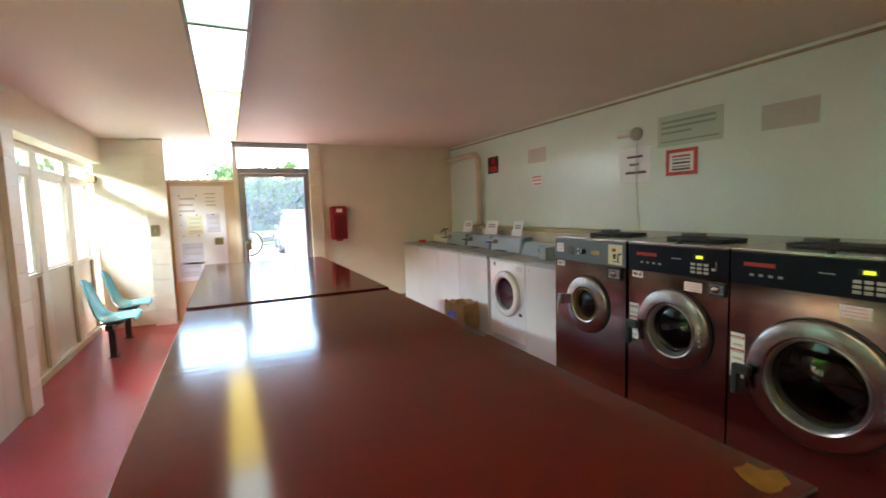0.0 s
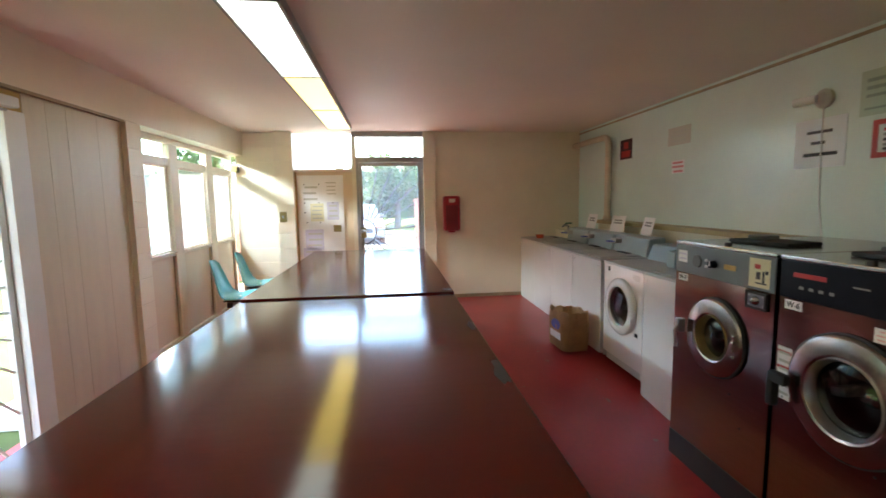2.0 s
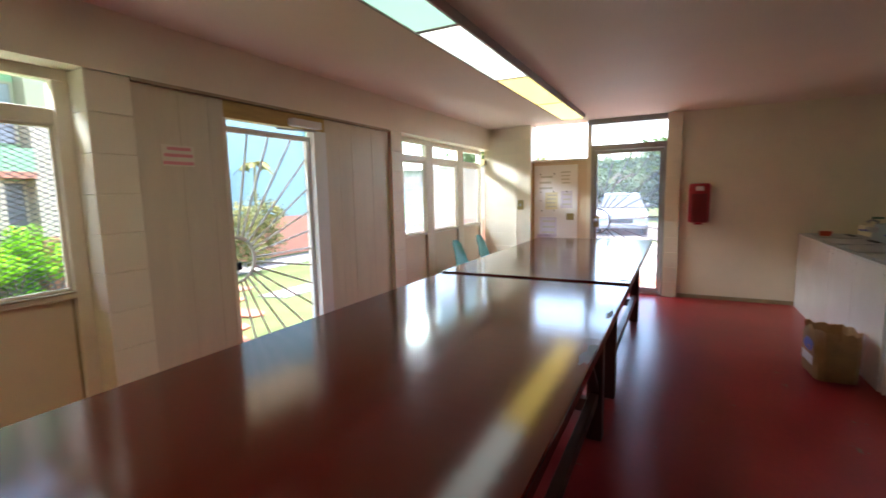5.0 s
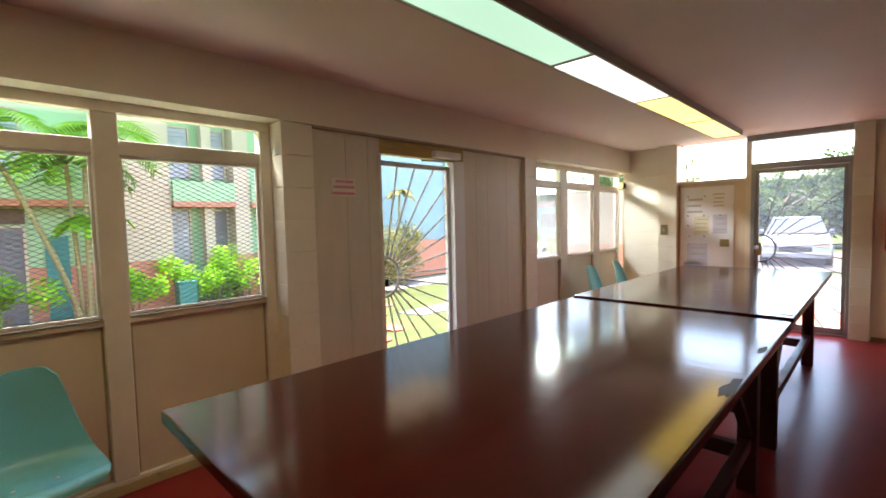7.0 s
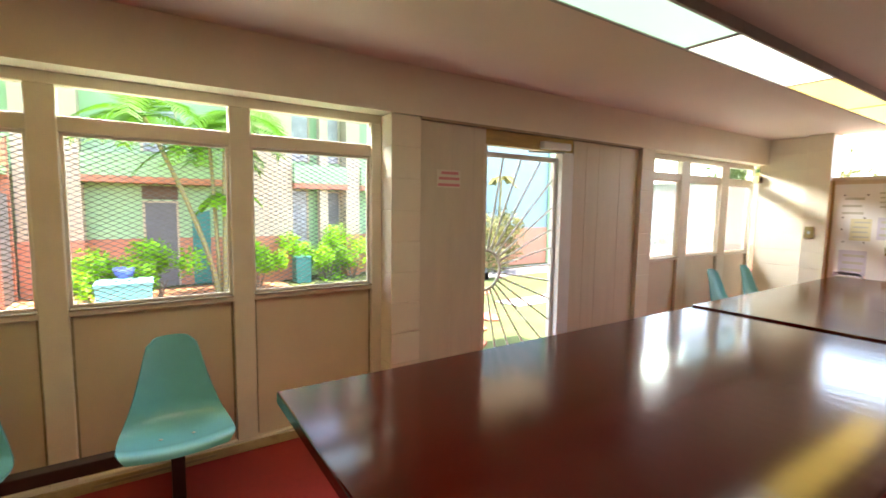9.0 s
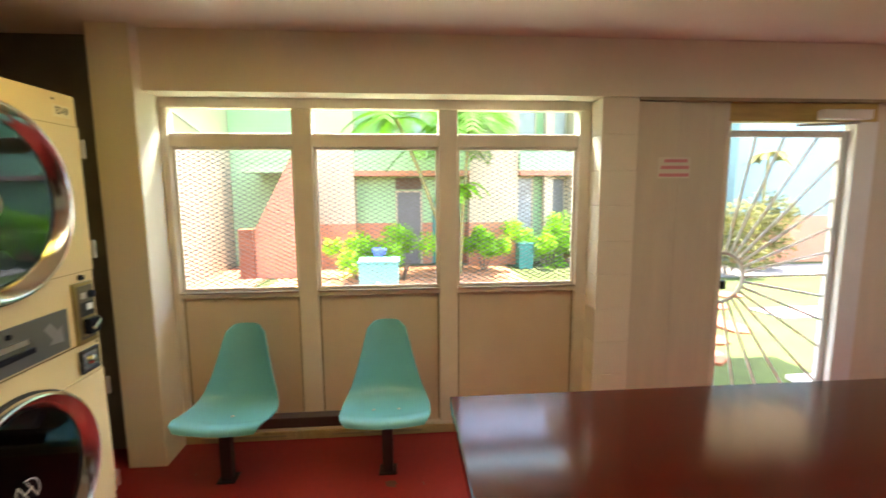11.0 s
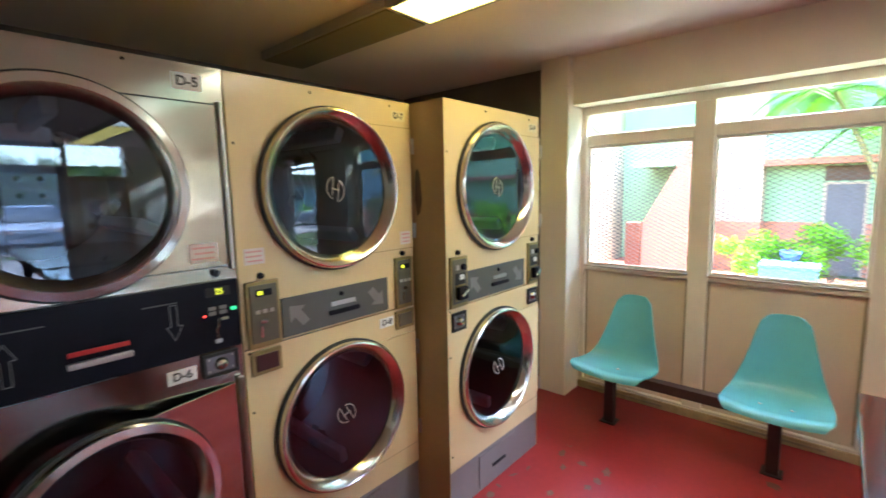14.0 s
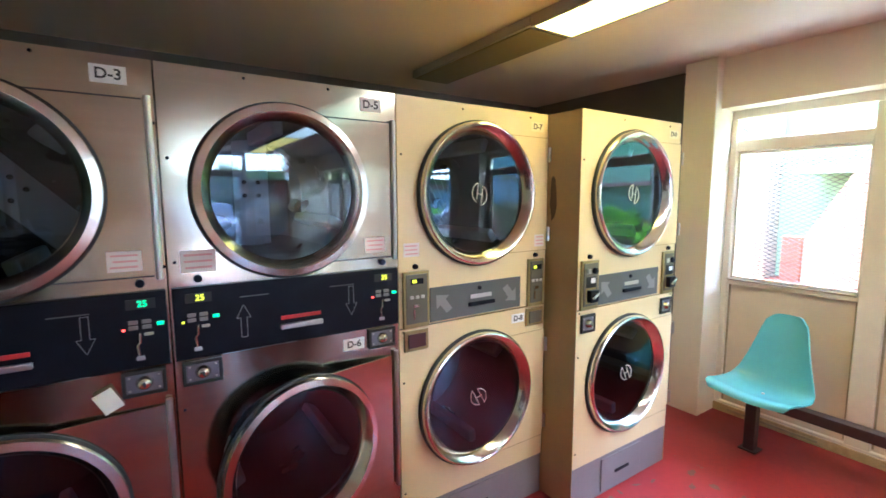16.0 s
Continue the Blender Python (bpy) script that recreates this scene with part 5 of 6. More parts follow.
def top_loader(y0, y1, console, card, label, xf=2.86):
    w, depth = y1 - y0, 0.66
    zf = fz(xf + 0.1, (y0 + y1) / 2)
    t = thing("top_load_washer", pose(xf, (y0 + y1) / 2, 0, 0, 0, 90), label, "washing machine", "white washers")
    part("cabinet", one_box(-w / 2 + 0.0005, w / 2 - 0.0005, -depth, 0.0, zf - 0.005, 0.885, bev=0.004), M_WHITE, t)
    part("top", one_box(-w / 2 + 0.001, w / 2 - 0.001, -depth, 0.006, 0.886, 0.910, bev=0.006), M_GREYTOP, t)
    part("lid", one_box(-w / 2 + 0.07, w / 2 - 0.07, -0.44, -0.03, 0.911, 0.922, bev=0.005), M_GREYTOP, t)
    part("finger_slot", one_box(-0.12, 0.10, -0.425, -0.375, 0.9225, 0.930, bev=0.002), M_BLACK, t)
    screws(t, [(w / 2 - 0.06, 0.84), (-w / 2 + 0.06, 0.84)], 0.001)
    if console:
        bm = bmesh.new()
        yb, yf2 = -depth, -depth + 0.20
        prof = [(yf2, 0.911), (yf2 - 0.03, 1.08), (yb, 1.095), (yb, 0.911)]
        a = [bm.verts.new((-w / 2 + 0.02, y, z)) for y, z in prof]
        b = [bm.verts.new((w / 2 - 0.02, y, z)) for y, z in prof]
        for i in range(4):
            j = (i + 1) % 4
            bm.faces.new((a[i], a[j], b[j], b[i]))
        bm.faces.new(a)
        bm.faces.new(b)
        bmesh.ops.bevel(bm, geom=bm.edges[:], offset=0.008, segments=2, affect="EDGES")
        c = part("console", bm, M_BLUEGREY, t, "blue-grey sloping console")
        part("coin_slide", one_box(w / 2 - 0.17, w / 2 - 0.05, yf2 - 0.03, yf2 + 0.05, 1.00, 1.05, bev=0.005), M_ALU, c, "metal coin slide")
        part("slide_tongue", one_box(w / 2 - 0.15, w / 2 - 0.07, yf2 + 0.051, yf2 + 0.11, 1.014, 1.026, bev=0.003), M_BLUE, c)
    if card:
        k = thing("card_sign", pose(xf + depth - 0.05, (y0 + y1) / 2 + card[0], 1.0962, 0, 0, 90 + card[1]), "white printed card standing on a washer console", "sign", "cards on the washers")
        bm = one_box(-0.13, 0.13, -0.001, 0.001, 0.0, 0.19)
        bmesh.ops.transform(bm, matrix=pose(0, 0, 0, 14, 0, 0), verts=bm.verts)
        s = part("card", bm, M_PAPER, k, smooth=0)
        for zz, a, b in ((0.125, -0.075, 0.07), (0.095, -0.08, 0.08)):
            bm = one_box(a, b, 0.0015, 0.0022, zz, zz + 0.018)
            bmesh.ops.transform(bm, matrix=pose(0, 0, 0, 14, 0, 0), verts=bm.verts)
            part("text_line", bm, M_GREYINK, s, smooth=0)
    return t


top_loader(6.730, 7.392, False, None, "white top-loading washer in the far corner")
top_loader(6.066, 6.726, True, (-0.1, 0), "white top-loading washer with a blue-grey console")
top_loader(5.402, 6.062, True, (-0.12, 6), "white top-loading washer with a card sign")
top_loader(4.700, 5.396, True, (-0.05, -8), "white top-loading washer beside a paper bag")
top_loader(3.290, 3.965, False, None, "plain white top-loading washer beside steel washers")

# front loader
t = thing("front_load_washer", pose(2.86, 4.30, 0, 0, 0, 90), "white front-loading washer with a dark round door", "washing machine", "white washers")
w = 0.66
part("front_panel", holed(bmesh.new(), -w / 2, w / 2, 0.06, 0.885, 0.0, 0.545, 0.165), M_WHITE, t, smooth=0)
bm = bmesh.new()
box(bm, -w / 2, -w / 2 + 0.01, -0.62, -0.001, 0.0, 0.885)
box(bm, w / 2 - 0.01, w / 2, -0.62, -0.001, 0.0, 0.885)
box(bm, -w / 2 + 0.0105, w / 2 - 0.0105, -0.62, -0.61, 0.0, 0.885)
part("cabinet", bm, M_WHITE, t, smooth=0)
part("top", one_box(-w / 2 - 0.002, w / 2 + 0.002, -0.62, 0.008, 0.886, 0.910, bev=0.006), M_GREYTOP, t)
part("plinth", one_box(-w / 2 + 0.01, w / 2 - 0.01, -0.55, -0.03, -0.02, 0.06), M_GREYTOP, t)
d = part("door", lathe(bmesh.new(), [(0.245, 0.002), (0.247, 0.022), (0.235, 0.036), (0.200, 0.046), (0.178, 0.040), (0.170, 0.010)], 56, (0, 0, 0.545)), M_WHITE, t, "white door ring", smooth=50)
part("glass", lathe(bmesh.new(), [(0.0005, 0.000), (0.10, 0.004), (0.160, 0.012), (0.172, 0.022)], 40, (0, 0, 0.545)), M_WGLASS, d, "dark round door glass", smooth=80)
part("handle", one_box(-0.235, -0.205, 0.03, 0.052, 0.44, 0.50, bev=0.006), M_WHITE, d)
drum(t, 0, 0.545, 0.165, 0.45, 0.2)
part("badge", one_box(0.22, 0.25, 0.001, 0.004, 0.825, 0.865), M_BLACK, t)
label_bars(t, -0.30, -0.16, 0.80, 0.86, 0.001, 3, M_GREYINK)
part("drain_slot", one_box(-0.27, -0.22, 0.001, 0.003, 0.34, 0.37), M_BLACK, t)
bm = bmesh.new()
prof = [(-0.40, 0.911), (-0.46, 1.05), (-0.62, 1.06), (-0.62, 0.911)]
a = [bm.verts.new((-w / 2 + 0.02, y, z)) for y, z in prof]
b = [bm.verts.new((w / 2 - 0.02, y, z)) for y, z in prof]
for i in range(4):
    j = (i + 1) % 4
    bm.faces.new((a[i], a[j], b[j], b[i]))
bm.faces.new(a)
bm.faces.new(b)
bmesh.ops.bevel(bm, geom=bm.edges[:], offset=0.008, segments=2, affect="EDGES")
c = part("console", bm, M_BLUEGREY, t)
part("dial", lathe(bmesh.new(), [(0.0005, -0.385), (0.045, -0.39), (0.05, -0.43)], 24, (-0.08, 0, 0.985)), M_GREENP, c, "dark green dial")
part("coin_box", one_box(-0.30, -0.19, -0.40, -0.28, 0.9115, 1.04, bev=0.006), M_BLUEGREY, c)

# small things on the corner washer
b = thing("funnel_cup", pose(3.02, 6.98, 0.9225), "small orange-red plastic cup on the corner washer", "cup")
part("cup", lathe(bmesh.new(), [(0.0005, 0.002), (0.05, 0.0), (0.062, 0.05), (0.058, 0.05), (0.047, 0.006), (0.0006, 0.006)], 24, (0, 0, 0), "z"), M_ORANGE, b)
b = thing("tap", pose(3.48, 7.06, 0.911), "green-handled tap standing by the corner wall", "tap")
part("pipe", tube(bmesh.new(), [(0, 0, 0), (0, 0, 0.17), (-0.05, 0, 0.19), (-0.09, 0, 0.16)], 0.016), M_DOORMETAL, b)
part("tap_handle", one_box(-0.05, 0.05, -0.014, 0.014, 0.20, 0.222, bev=0.006), M_GREENP, b)

# pipe chase and pipes behind the machines
solid("wall_ledge", one_box(3.60, XR - 0.001, 0.60, 6.43, 1.155, 1.20, bev=0.006), M_LEDGE, "stained cream pipe ledge along the wall", "ledge", kind="structure")
solid("wall_chase", one_box(3.64, XR - 0.001, 0.60, 6.42, -0.2, 1.154), M_WALLF, "low cream wall casing behind the washers", "wall", kind="structure")
pp = thing("vent_pipe", pose(0, 0, 0), "thick cream painted pipe bent along the wall", "pipe")
arc = [(3.71, 6.32 + 0.14 * (1 - math.cos(radians(a))), 2.14 + 0.14 * math.sin(radians(a))) for a in range(0, 91, 15)]
part("pipe", tube(bmesh.new(), [(3.71, 6.32, 1.10), (3.71, 6.32, 1.9)] + arc + [(3.71, 7.05, 2.28), (3.71, YF - 0.001, 2.28)], 0.040, 16), M_PIPE, pp, smooth=60)
part("collar", lathe(bmesh.new(), [(0.041, 0.0), (0.054, 0.004), (0.054, 0.04), (0.041, 0.045)], 20, (3.71, 6.32, 1.205), "z"), M_PIPE, pp)
solid("wall_corner_casing", one_box(3.42, XR - 0.001, 6.60, YF - 0.001, -0.05, 1.02), M_WALLF, "cream painted casing in the corner", "wall", kind="structure")

# paper bag
bg = thing("paper_bag", pose(2.64, 4.94, 0, 0, 0, 4), "crumpled brown paper grocery bag with blue print", "bag")
rnd = random.Random(4)
bm = bmesh.new()
loops = []
for k in range(9):
    z = 0.37 * k / 8
    lp = []
    for i in range(32):
        a = 2 * math.pi * i / 32
        c, s = math.cos(a), math.sin(a)
        k4 = 1 / max(abs(c), abs(s))
        k4 = min(k4, 1.25)
        j = rnd.uniform(-0.008, 0.008) * (0.3 + k / 6)
        bulge = 1 + 0.06 * math.sin(k / 8 * 3.1)
        lp.append(bm.verts.new((c * k4 * (0.135 * bulge) + j, s * k4 * (0.20 * bulge) + j, z + (rnd.uniform(-0.02, 0.02) if k == 8 else 0))))
    loops.append(lp)
for u, v in zip(loops, loops[1:]):
    for i in range(32):
        j = (i + 1) % 32
        bm.faces.new((u[i], u[j], v[j], v[i]))
bm.faces.new(loops[0])
bmesh.ops.solidify(bm, geom=bm.faces[:], thickness=0.002)
body = part("bag", bm, M_BAG, bg, smooth=25)
bm = bmesh.new()
vs = [bm.verts.new((-0.148 + 0.004 * math.sin(3 * a), -0.02 + 0.10 * math.cos(a), 0.24 + 0.055 * math.sin(a))) for a in [2 * math.pi * i / 20 for i in range(20)]]
bm.faces.new(vs)
part("print", bm, M_BLUE, body, "blue printed oval")
part("print_band", one_box(-0.1515, -0.1505, -0.14, 0.10, 0.10, 0.17), M_PAPER, body)

# wall things
ex = thing("extinguisher_cover", pose(1.775, YF, 1.285, 0, 0, 180), "red vinyl cover over a wall-hung extinguisher", "fire extinguisher")
part("cover", one_box(-0.125, 0.125, 0.001, 0.15, -0.250, 0.265, bev=0.035, seg=4), M_RED, ex, smooth=60)
part("tag", one_box(-0.045, 0.045, 0.151, 0.154, 0.17, 0.225), M_PAPER, ex, "white tag")
part("flap", one_box(-0.09, 0.09, 0.151, 0.156, -0.24, 0.13, bev=0.003), M_REDFLAP, ex, "dark red front flap")
part("toe", one_box(-0.05, 0.05, 0.03, 0.12, -0.275, -0.251, bev=0.01), M_RED, ex)
sw = thing("switch_plate", pose(-0.665, 7.37, 1.285, 0, 0, 180), "brass light switch plate on the pier", "switch")
part("plate", one_box(-0.05, 0.05, 0.001, 0.008, -0.075, 0.075, bev=0.004), M_OLIVE, sw)
part("toggle", one_box(-0.012, 0.012, 0.0085, 0.022, -0.02, 0.02, bev=0.003), M_BLUEGREY, sw)
sn = thing("wall_sensor", pose(-1.36, 7.42, 1.975), "small beige sensor box with a hanging cable", "sensor")
part("box", one_box(0.0, 0.09, -0.04, 0.07, -0.05, 0.05, bev=0.01), M_OLIVE, sn)
part("lens", lathe(bmesh.new(), [(0.0005, 0.108), (0.022, 0.10), (0.026, 0.0905)], 16, (0, 0, 0), "x"), M_BLACK, sn)
part("cable", tube(bmesh.new(), [(0.03, 0.06, -0.05), (0.028, 0.062, -0.5), (0.04, 0.06, -1.0), (0.05, 0.062, -1.4)], 0.006), M_PIPE, sn)


def sheet(name, wall, u, z, w, h, paper, label, bars, group=""):
    """A flat sign: wall 'r' faces the room from the right, 'f' from the end, 'l' from the left."""
    m = {"r": pose(XR - 0.001, u, z, 0, 0, 90), "f": pose(u, 7.469, z, 0, 0, 180), "l": pose(XP + 0.001, u, z, 0, 0, -90)}[wall]
    s = thing(name, m, label, "sign", group)
    p = part("sheet", one_box(-w / 2, w / 2, 0, 0.003, -h / 2, h / 2), paper, s, smooth=0)
    for x0, x1, z0, z1, ink in bars:
        part("text_line", one_box(x0 * w, x1 * w, 0.0031, 0.0042, z0 * h, z1 * h), ink, p, smooth=0)
    return s


sheet("warning_sign", "r", 6.02, 2.08, 0.28, 0.24, M_SIGNDARK, "small dark sign with a red figure", [(-0.36, 0.36, -0.40, -0.08, M_SIGNRED), (-0.2, 0.2, 0.02, 0.36, M_SIGNRED)])
sheet("notice", "r", 4.98, 2.10, 0.36, 0.18, M_FADED, "faded grey printed notice", [(-0.35, 0.30, 0.18, 0.30, M_SIGNGREY), (-0.38, 0.36, -0.06, 0.04, M_SIGNGREY), (-0.30, 0.30, -0.32, -0.22, M_SIGNGREY)])
sheet("notice", "r", 4.98, 1.79, 0.20, 0.13, M_PAPER, "small white notice with pink lines", [(-0.40, 0.42, 0.25, 0.40, M_PINKLINE), (-0.45, 0.45, -0.06, 0.09, M_PINKLINE), (-0.40, 0.35, -0.42, -0.27, M_PINKLINE)])
sheet("notice", "r", 3.455, 1.835, 0.37, 0.33, M_LAMINATE, "white laminated notice with three black lines", [(-0.25, 0.25, 0.20, 0.26, M_INK), (-0.12, 0.16, -0.02, 0.04, M_INK), (-0.36, 0.30, -0.26, -0.19, M_INK)])
sheet("notice", "r", 2.90, 2.095, 0.60, 0.27, M_SIGNGREEN, "pale green sheet with faint dark lines", [(-0.40, 0.44, 0.24, 0.32, M_GREENLINE), (-0.40, 0.44, 0.07, 0.15, M_GREENLINE), (-0.05, 0.44, -0.10, -0.03, M_GREENLINE), (-0.45, 0.45, -0.37, -0.32, M_GREENLINE)])
rs = sheet("notice", "r", 2.96, 1.815, 0.30, 0.225, M_SIGNRED, "red-bordered white printed notice sheet", [])
part("inner_sheet", one_box(-0.115, 0.115, 0.0031, 0.0045, -0.082, 0.082, bev=0.0), M_PAPER, rs.children[0], smooth=0)
for z, ink in ((0.050, M_SIGNRED), (0.022, M_GREYINK), (-0.008, M_INK), (-0.038, M_GREYINK), (-0.062, M_INK)):
    part("text_line", one_box(-0.085, 0.085, 0.0046, 0.0056, z - 0.008, z + 0.008), ink, rs.children[0], smooth=0)
sheet("notice", "r", 2.135, 2.06, 0.36, 0.18, M_FADED, "faded grey notice with brown lines", [(-0.38, 0.42, 0.16, 0.30, M_SIGNGREY), (-0.30, 0.20, -0.04, 0.05, M_SIGNGREY), (-0.40, 0.44, -0.32, -0.20, M_SIGNGREY)])
sheet("notice", "l", 2.275, 1.75, 0.21, 0.13, M_TRIM, "small white notice with pink lines", [(-0.40, 0.32, 0.25, 0.40, M_PINKLINE), (-0.45, 0.42, -0.06, 0.09, M_PINKLINE), (-0.46, 0.46, -0.42, -0.27, M_PINKLINE)])

# lamp holder with its cord
lh = thing("wall_lamp", pose(XR - 0.001, 3.43, 2.125, 0, 0, 90), "small white wall lamp holder with a hanging cord", "lamp")
part("base", lathe(bmesh.new(), [(0.062, 0.0), (0.064, 0.02), (0.045, 0.035), (0.0005, 0.038)], 28), M_SIGNGREY, lh)
part("socket", tube(bmesh.new(), [(0.02, 0.045, 0.0), (0.07, 0.06, 0.0), (0.16, 0.075, 0.0)], 0.028, 14), M_PAPER, lh)
part("cord", tube(bmesh.new(), [(0, 0.012, -0.05), (0.004, 0.006, -0.4), (-0.01, 0.006, -0.7), (-0.06, 0.02, -0.92)], 0.004), M_PAPER, lh)

# notice board with pinned papers
nb = thing("notice_board", pose(-0.09, 7.469, 1.22, 0, 0, 180), "pale pinboard crowded with pinned papers", "notice board")
part("board", one_box(-0.28, 0.38, 0.0, 0.012, -0.66, 0.66, bev=0.002), M_PAPER, nb)
for x, z, w, h, p, rows in ((0.20, 0.40, 0.24, 0.30, M_PAPER, 3), (0.11, 0.12, 0.19, 0.26, M_PAPERY, 4), (-0.12, 0.14, 0.17, 0.26, M_PAPERL, 3), (-0.10, 0.47, 0.18, 0.24, M_PAPER, 4), (0.16, -0.28, 0.26, 0.30, M_PAPERL, 3), (0.20, -0.50, 0.26, 0.20, M_PAPERL, 2)):
    sticker(nb, x - w / 2, x + w / 2, z - h / 2, z + h / 2, 0.0125, p, M_FADED, rows, "pinned_sheet")
part("photo", one_box(-0.23, -0.12, 0.0125, 0.016, -0.17, -0.07), M_OLIVE, nb, "small brown picture")
for x, z in ((0.28, 0.53), (0.07, 0.53), (0.28, 0.26), (0.28, 0.12), (0.08, 0.26), (0.26, -0.03), (0.07, -0.03), (-0.12, 0.26)):
    part("pin", lathe(bmesh.new(), [(0.0005, 0.026), (0.008, 0.024), (0.009, 0.0145)], 10, (x, 0, z)), M_POST, nb)


# ---- outdoors ----
def gz(x, y):
    return -0.13 - 0.34 * smooth01((-1.6 - x) / 8.0)


bm = bmesh.new()
xs = [-220, -120, -60, -30, -20] + [-15 + 0.75 * i for i in range(18)] + [-1.44, 3.98, 6, 10, 20, 40, 80, 220]
ys = [-220, -100, -50, -25, -12, -6, -2.9, 0, 3, 6, 7.7, 10, 14, 18, 22, 28, 40, 70, 120, 220]
gr = [[bm.verts.new((x, y, gz(x, y))) for y in ys] for x in xs]
for i in range(len(xs) - 1):
    for j in range(len(ys) - 1):
        if xs[i] == -1.44 and -2.9 <= ys[j] < 7.7:
            continue
        bm.faces.new((gr[i][j], gr[i + 1][j], gr[i + 1][j + 1], gr[i][j + 1]))
solid("ground", bm, M_GRASS, "sunlit lawn with bare dry patches round the building", "ground", kind="structure", smooth=80)
# strips of paving follow the ground a little above it
def strip(name, x0, x1, y0, y1, material, label, lift=0.015, cat="pavement"):
    n = max(2, int((x1 - x0) / 0.8))
    bm = bmesh.new()
    rows = []
    for y, dz in ((y0, -0.05), (y0, lift), (y1, lift), (y1, -0.05)):
        rows.append([bm.verts.new((x0 + (x1 - x0) * i / n, y, gz(x0 + (x1 - x0) * i / n, y) + dz)) for i in range(n + 1)])
    for a, b in zip(rows, rows[1:] + rows[:1]):
        for i in range(n):
            bm.faces.new((a[i], a[i + 1], b[i + 1], b[i]))
    for i in (0, n):
        bm.faces.new([r[i] for r in rows])
    solid(name, bm, material, label, cat, kind="structure", smooth=0)


# Two unseen pale strips added below the windows to throw sunlight into the room.
strip("pavement_walk", -2.25, -1.46, -3.0, 2.3, M_BOUNCE, "added pale strip that bounces sun into the near window", 0.04)
strip("pavement_walk_far", -2.25, -1.46, 4.1, 9.8, M_BOUNCE, "added pale strip that bounces sun into the far window", 0.04)
strip("pavement_path", -9.9, -8.3, 6.6, 15.5, M_CONC, "pale concrete path along the blue house", 0.02)
strip("pavement_slab", -5.0, -4.3, 5.9, 9.4, M_CONC, "short grey concrete slab in the lawn", 0.02)
strip("pavement_stairs", -12.5, -6.5, -4.5, -2.7, M_PAVE, "terracotta landing in front of the stairs", 0.03)
strip("pavement_bed", -10.8, -7.0, -2.4, 3.3, M_BED, "red earth planting bed", 0.02)
strip("pavement_door", -1.5, 3.2, 7.75, 9.0, M_PAVE, "terracotta paving outside the end door", 0.10)
strip("pavement_apron", -1.2, 3.2, 9.02, 14.8, M_CONC, "sun-bleached concrete apron outside the end door", 0.06)
strip("road", -30, 40, 16.3, 24.0, M_ASPHALT, "sunlit asphalt car park", 0.02, "road")
strip("road_pale", -40, -6, 14.0, 22.0, M_CONC, "pale driveway", 0.03, "road")
# flat stones by the gate
rnd = random.Random(11)
for k in range(7):
    x, y = -2.9 - 0.55 * k + rnd.uniform(-0.1, 0.1), 3.7 + 0.42 * k + rnd.uniform(-0.3, 0.3)
    bm = bmesh.new()
    vs = [bm.verts.new((0.26 * math.cos(a) * rnd.uniform(0.7, 1.2), 0.22 * math.sin(a) * rnd.uniform(0.7, 1.2), 0)) for a in [2 * math.pi * i / 8 for i in range(8)]]
    f = bm.faces.new(vs)
    r = bmesh.ops.extrude_face_region(bm, geom=[f])
    bmesh.ops.translate(bm, vec=(0, 0, 0.05), verts=[v for v in r["geom"] if isinstance(v, bmesh.types.BMVert)])
    solid("stepping_stone", bm, M_PAVE, "flat stepping stone set in the lawn", "stone", pose(x, y, gz(x, y) - 0.012), "stepping stones")


def leaves(bm, rnd, centre, radius, n, size, squash=1.0, shell=0.45):
    """Small bent leaves scattered through an uneven crown."""
    c = Vector(centre)
    lumps = [(Vector((rnd.gauss(0, 0.45), rnd.gauss(0, 0.45), rnd.gauss(0, 0.4) * squash)), rnd.uniform(0.38, 0.62)) for _ in range(9)]
    for _ in range(n):
        o, lr = lumps[rnd.randrange(9)]
        d = Vector((rnd.gauss(0, 1), rnd.gauss(0, 1), rnd.gauss(0, 1))).normalized()
        p = c + (o + d * lr * (shell + (1 - shell) * rnd.random())) * radius
        u = Vector((rnd.gauss(0, 1), rnd.gauss(0, 1), rnd.gauss(0, 0.6))).normalized()
        v = u.cross(d + Vector((0, 0, 0.01))).normalized()
        s = size * rnd.uniform(0.6, 1.3)
        q = [bm.verts.new(p + a * u * s + b * v * s * 0.45) for a, b in ((-1, 0), (-0.1, -1), (1, 0), (-0.1, 1))]
        bm.faces.new(q)


def bush(x, y, r, seed, label, n=1500, leaf=M_LEAF, tall=1.0):
    rnd = random.Random(seed)
    z = gz(x, y)
    t = thing("bush", pose(x, y, z) @ Matrix.Diagonal((1, 1, tall, 1)), label, "bush", "bushes by the houses")
    bm = bmesh.new()
    for k in range(6):
        a = rnd.uniform(0, 6.3)
        tube(bm, [(0.04 * math.cos(a), 0.04 * math.sin(a), -0.02), (0.3 * r * math.cos(a), 0.3 * r * math.sin(a), 0.7 * r)], 0.018, 5, 0.008)
    part("stem", bm, M_BARK, t)
    bm = bmesh.new()
    leaves(bm, rnd, (0, 0, 0.95 * r), r * 0.85, n, 0.055 * max(1.0, r / 1.1), 0.8)
    part("crown", bm, leaf, t, smooth=0)


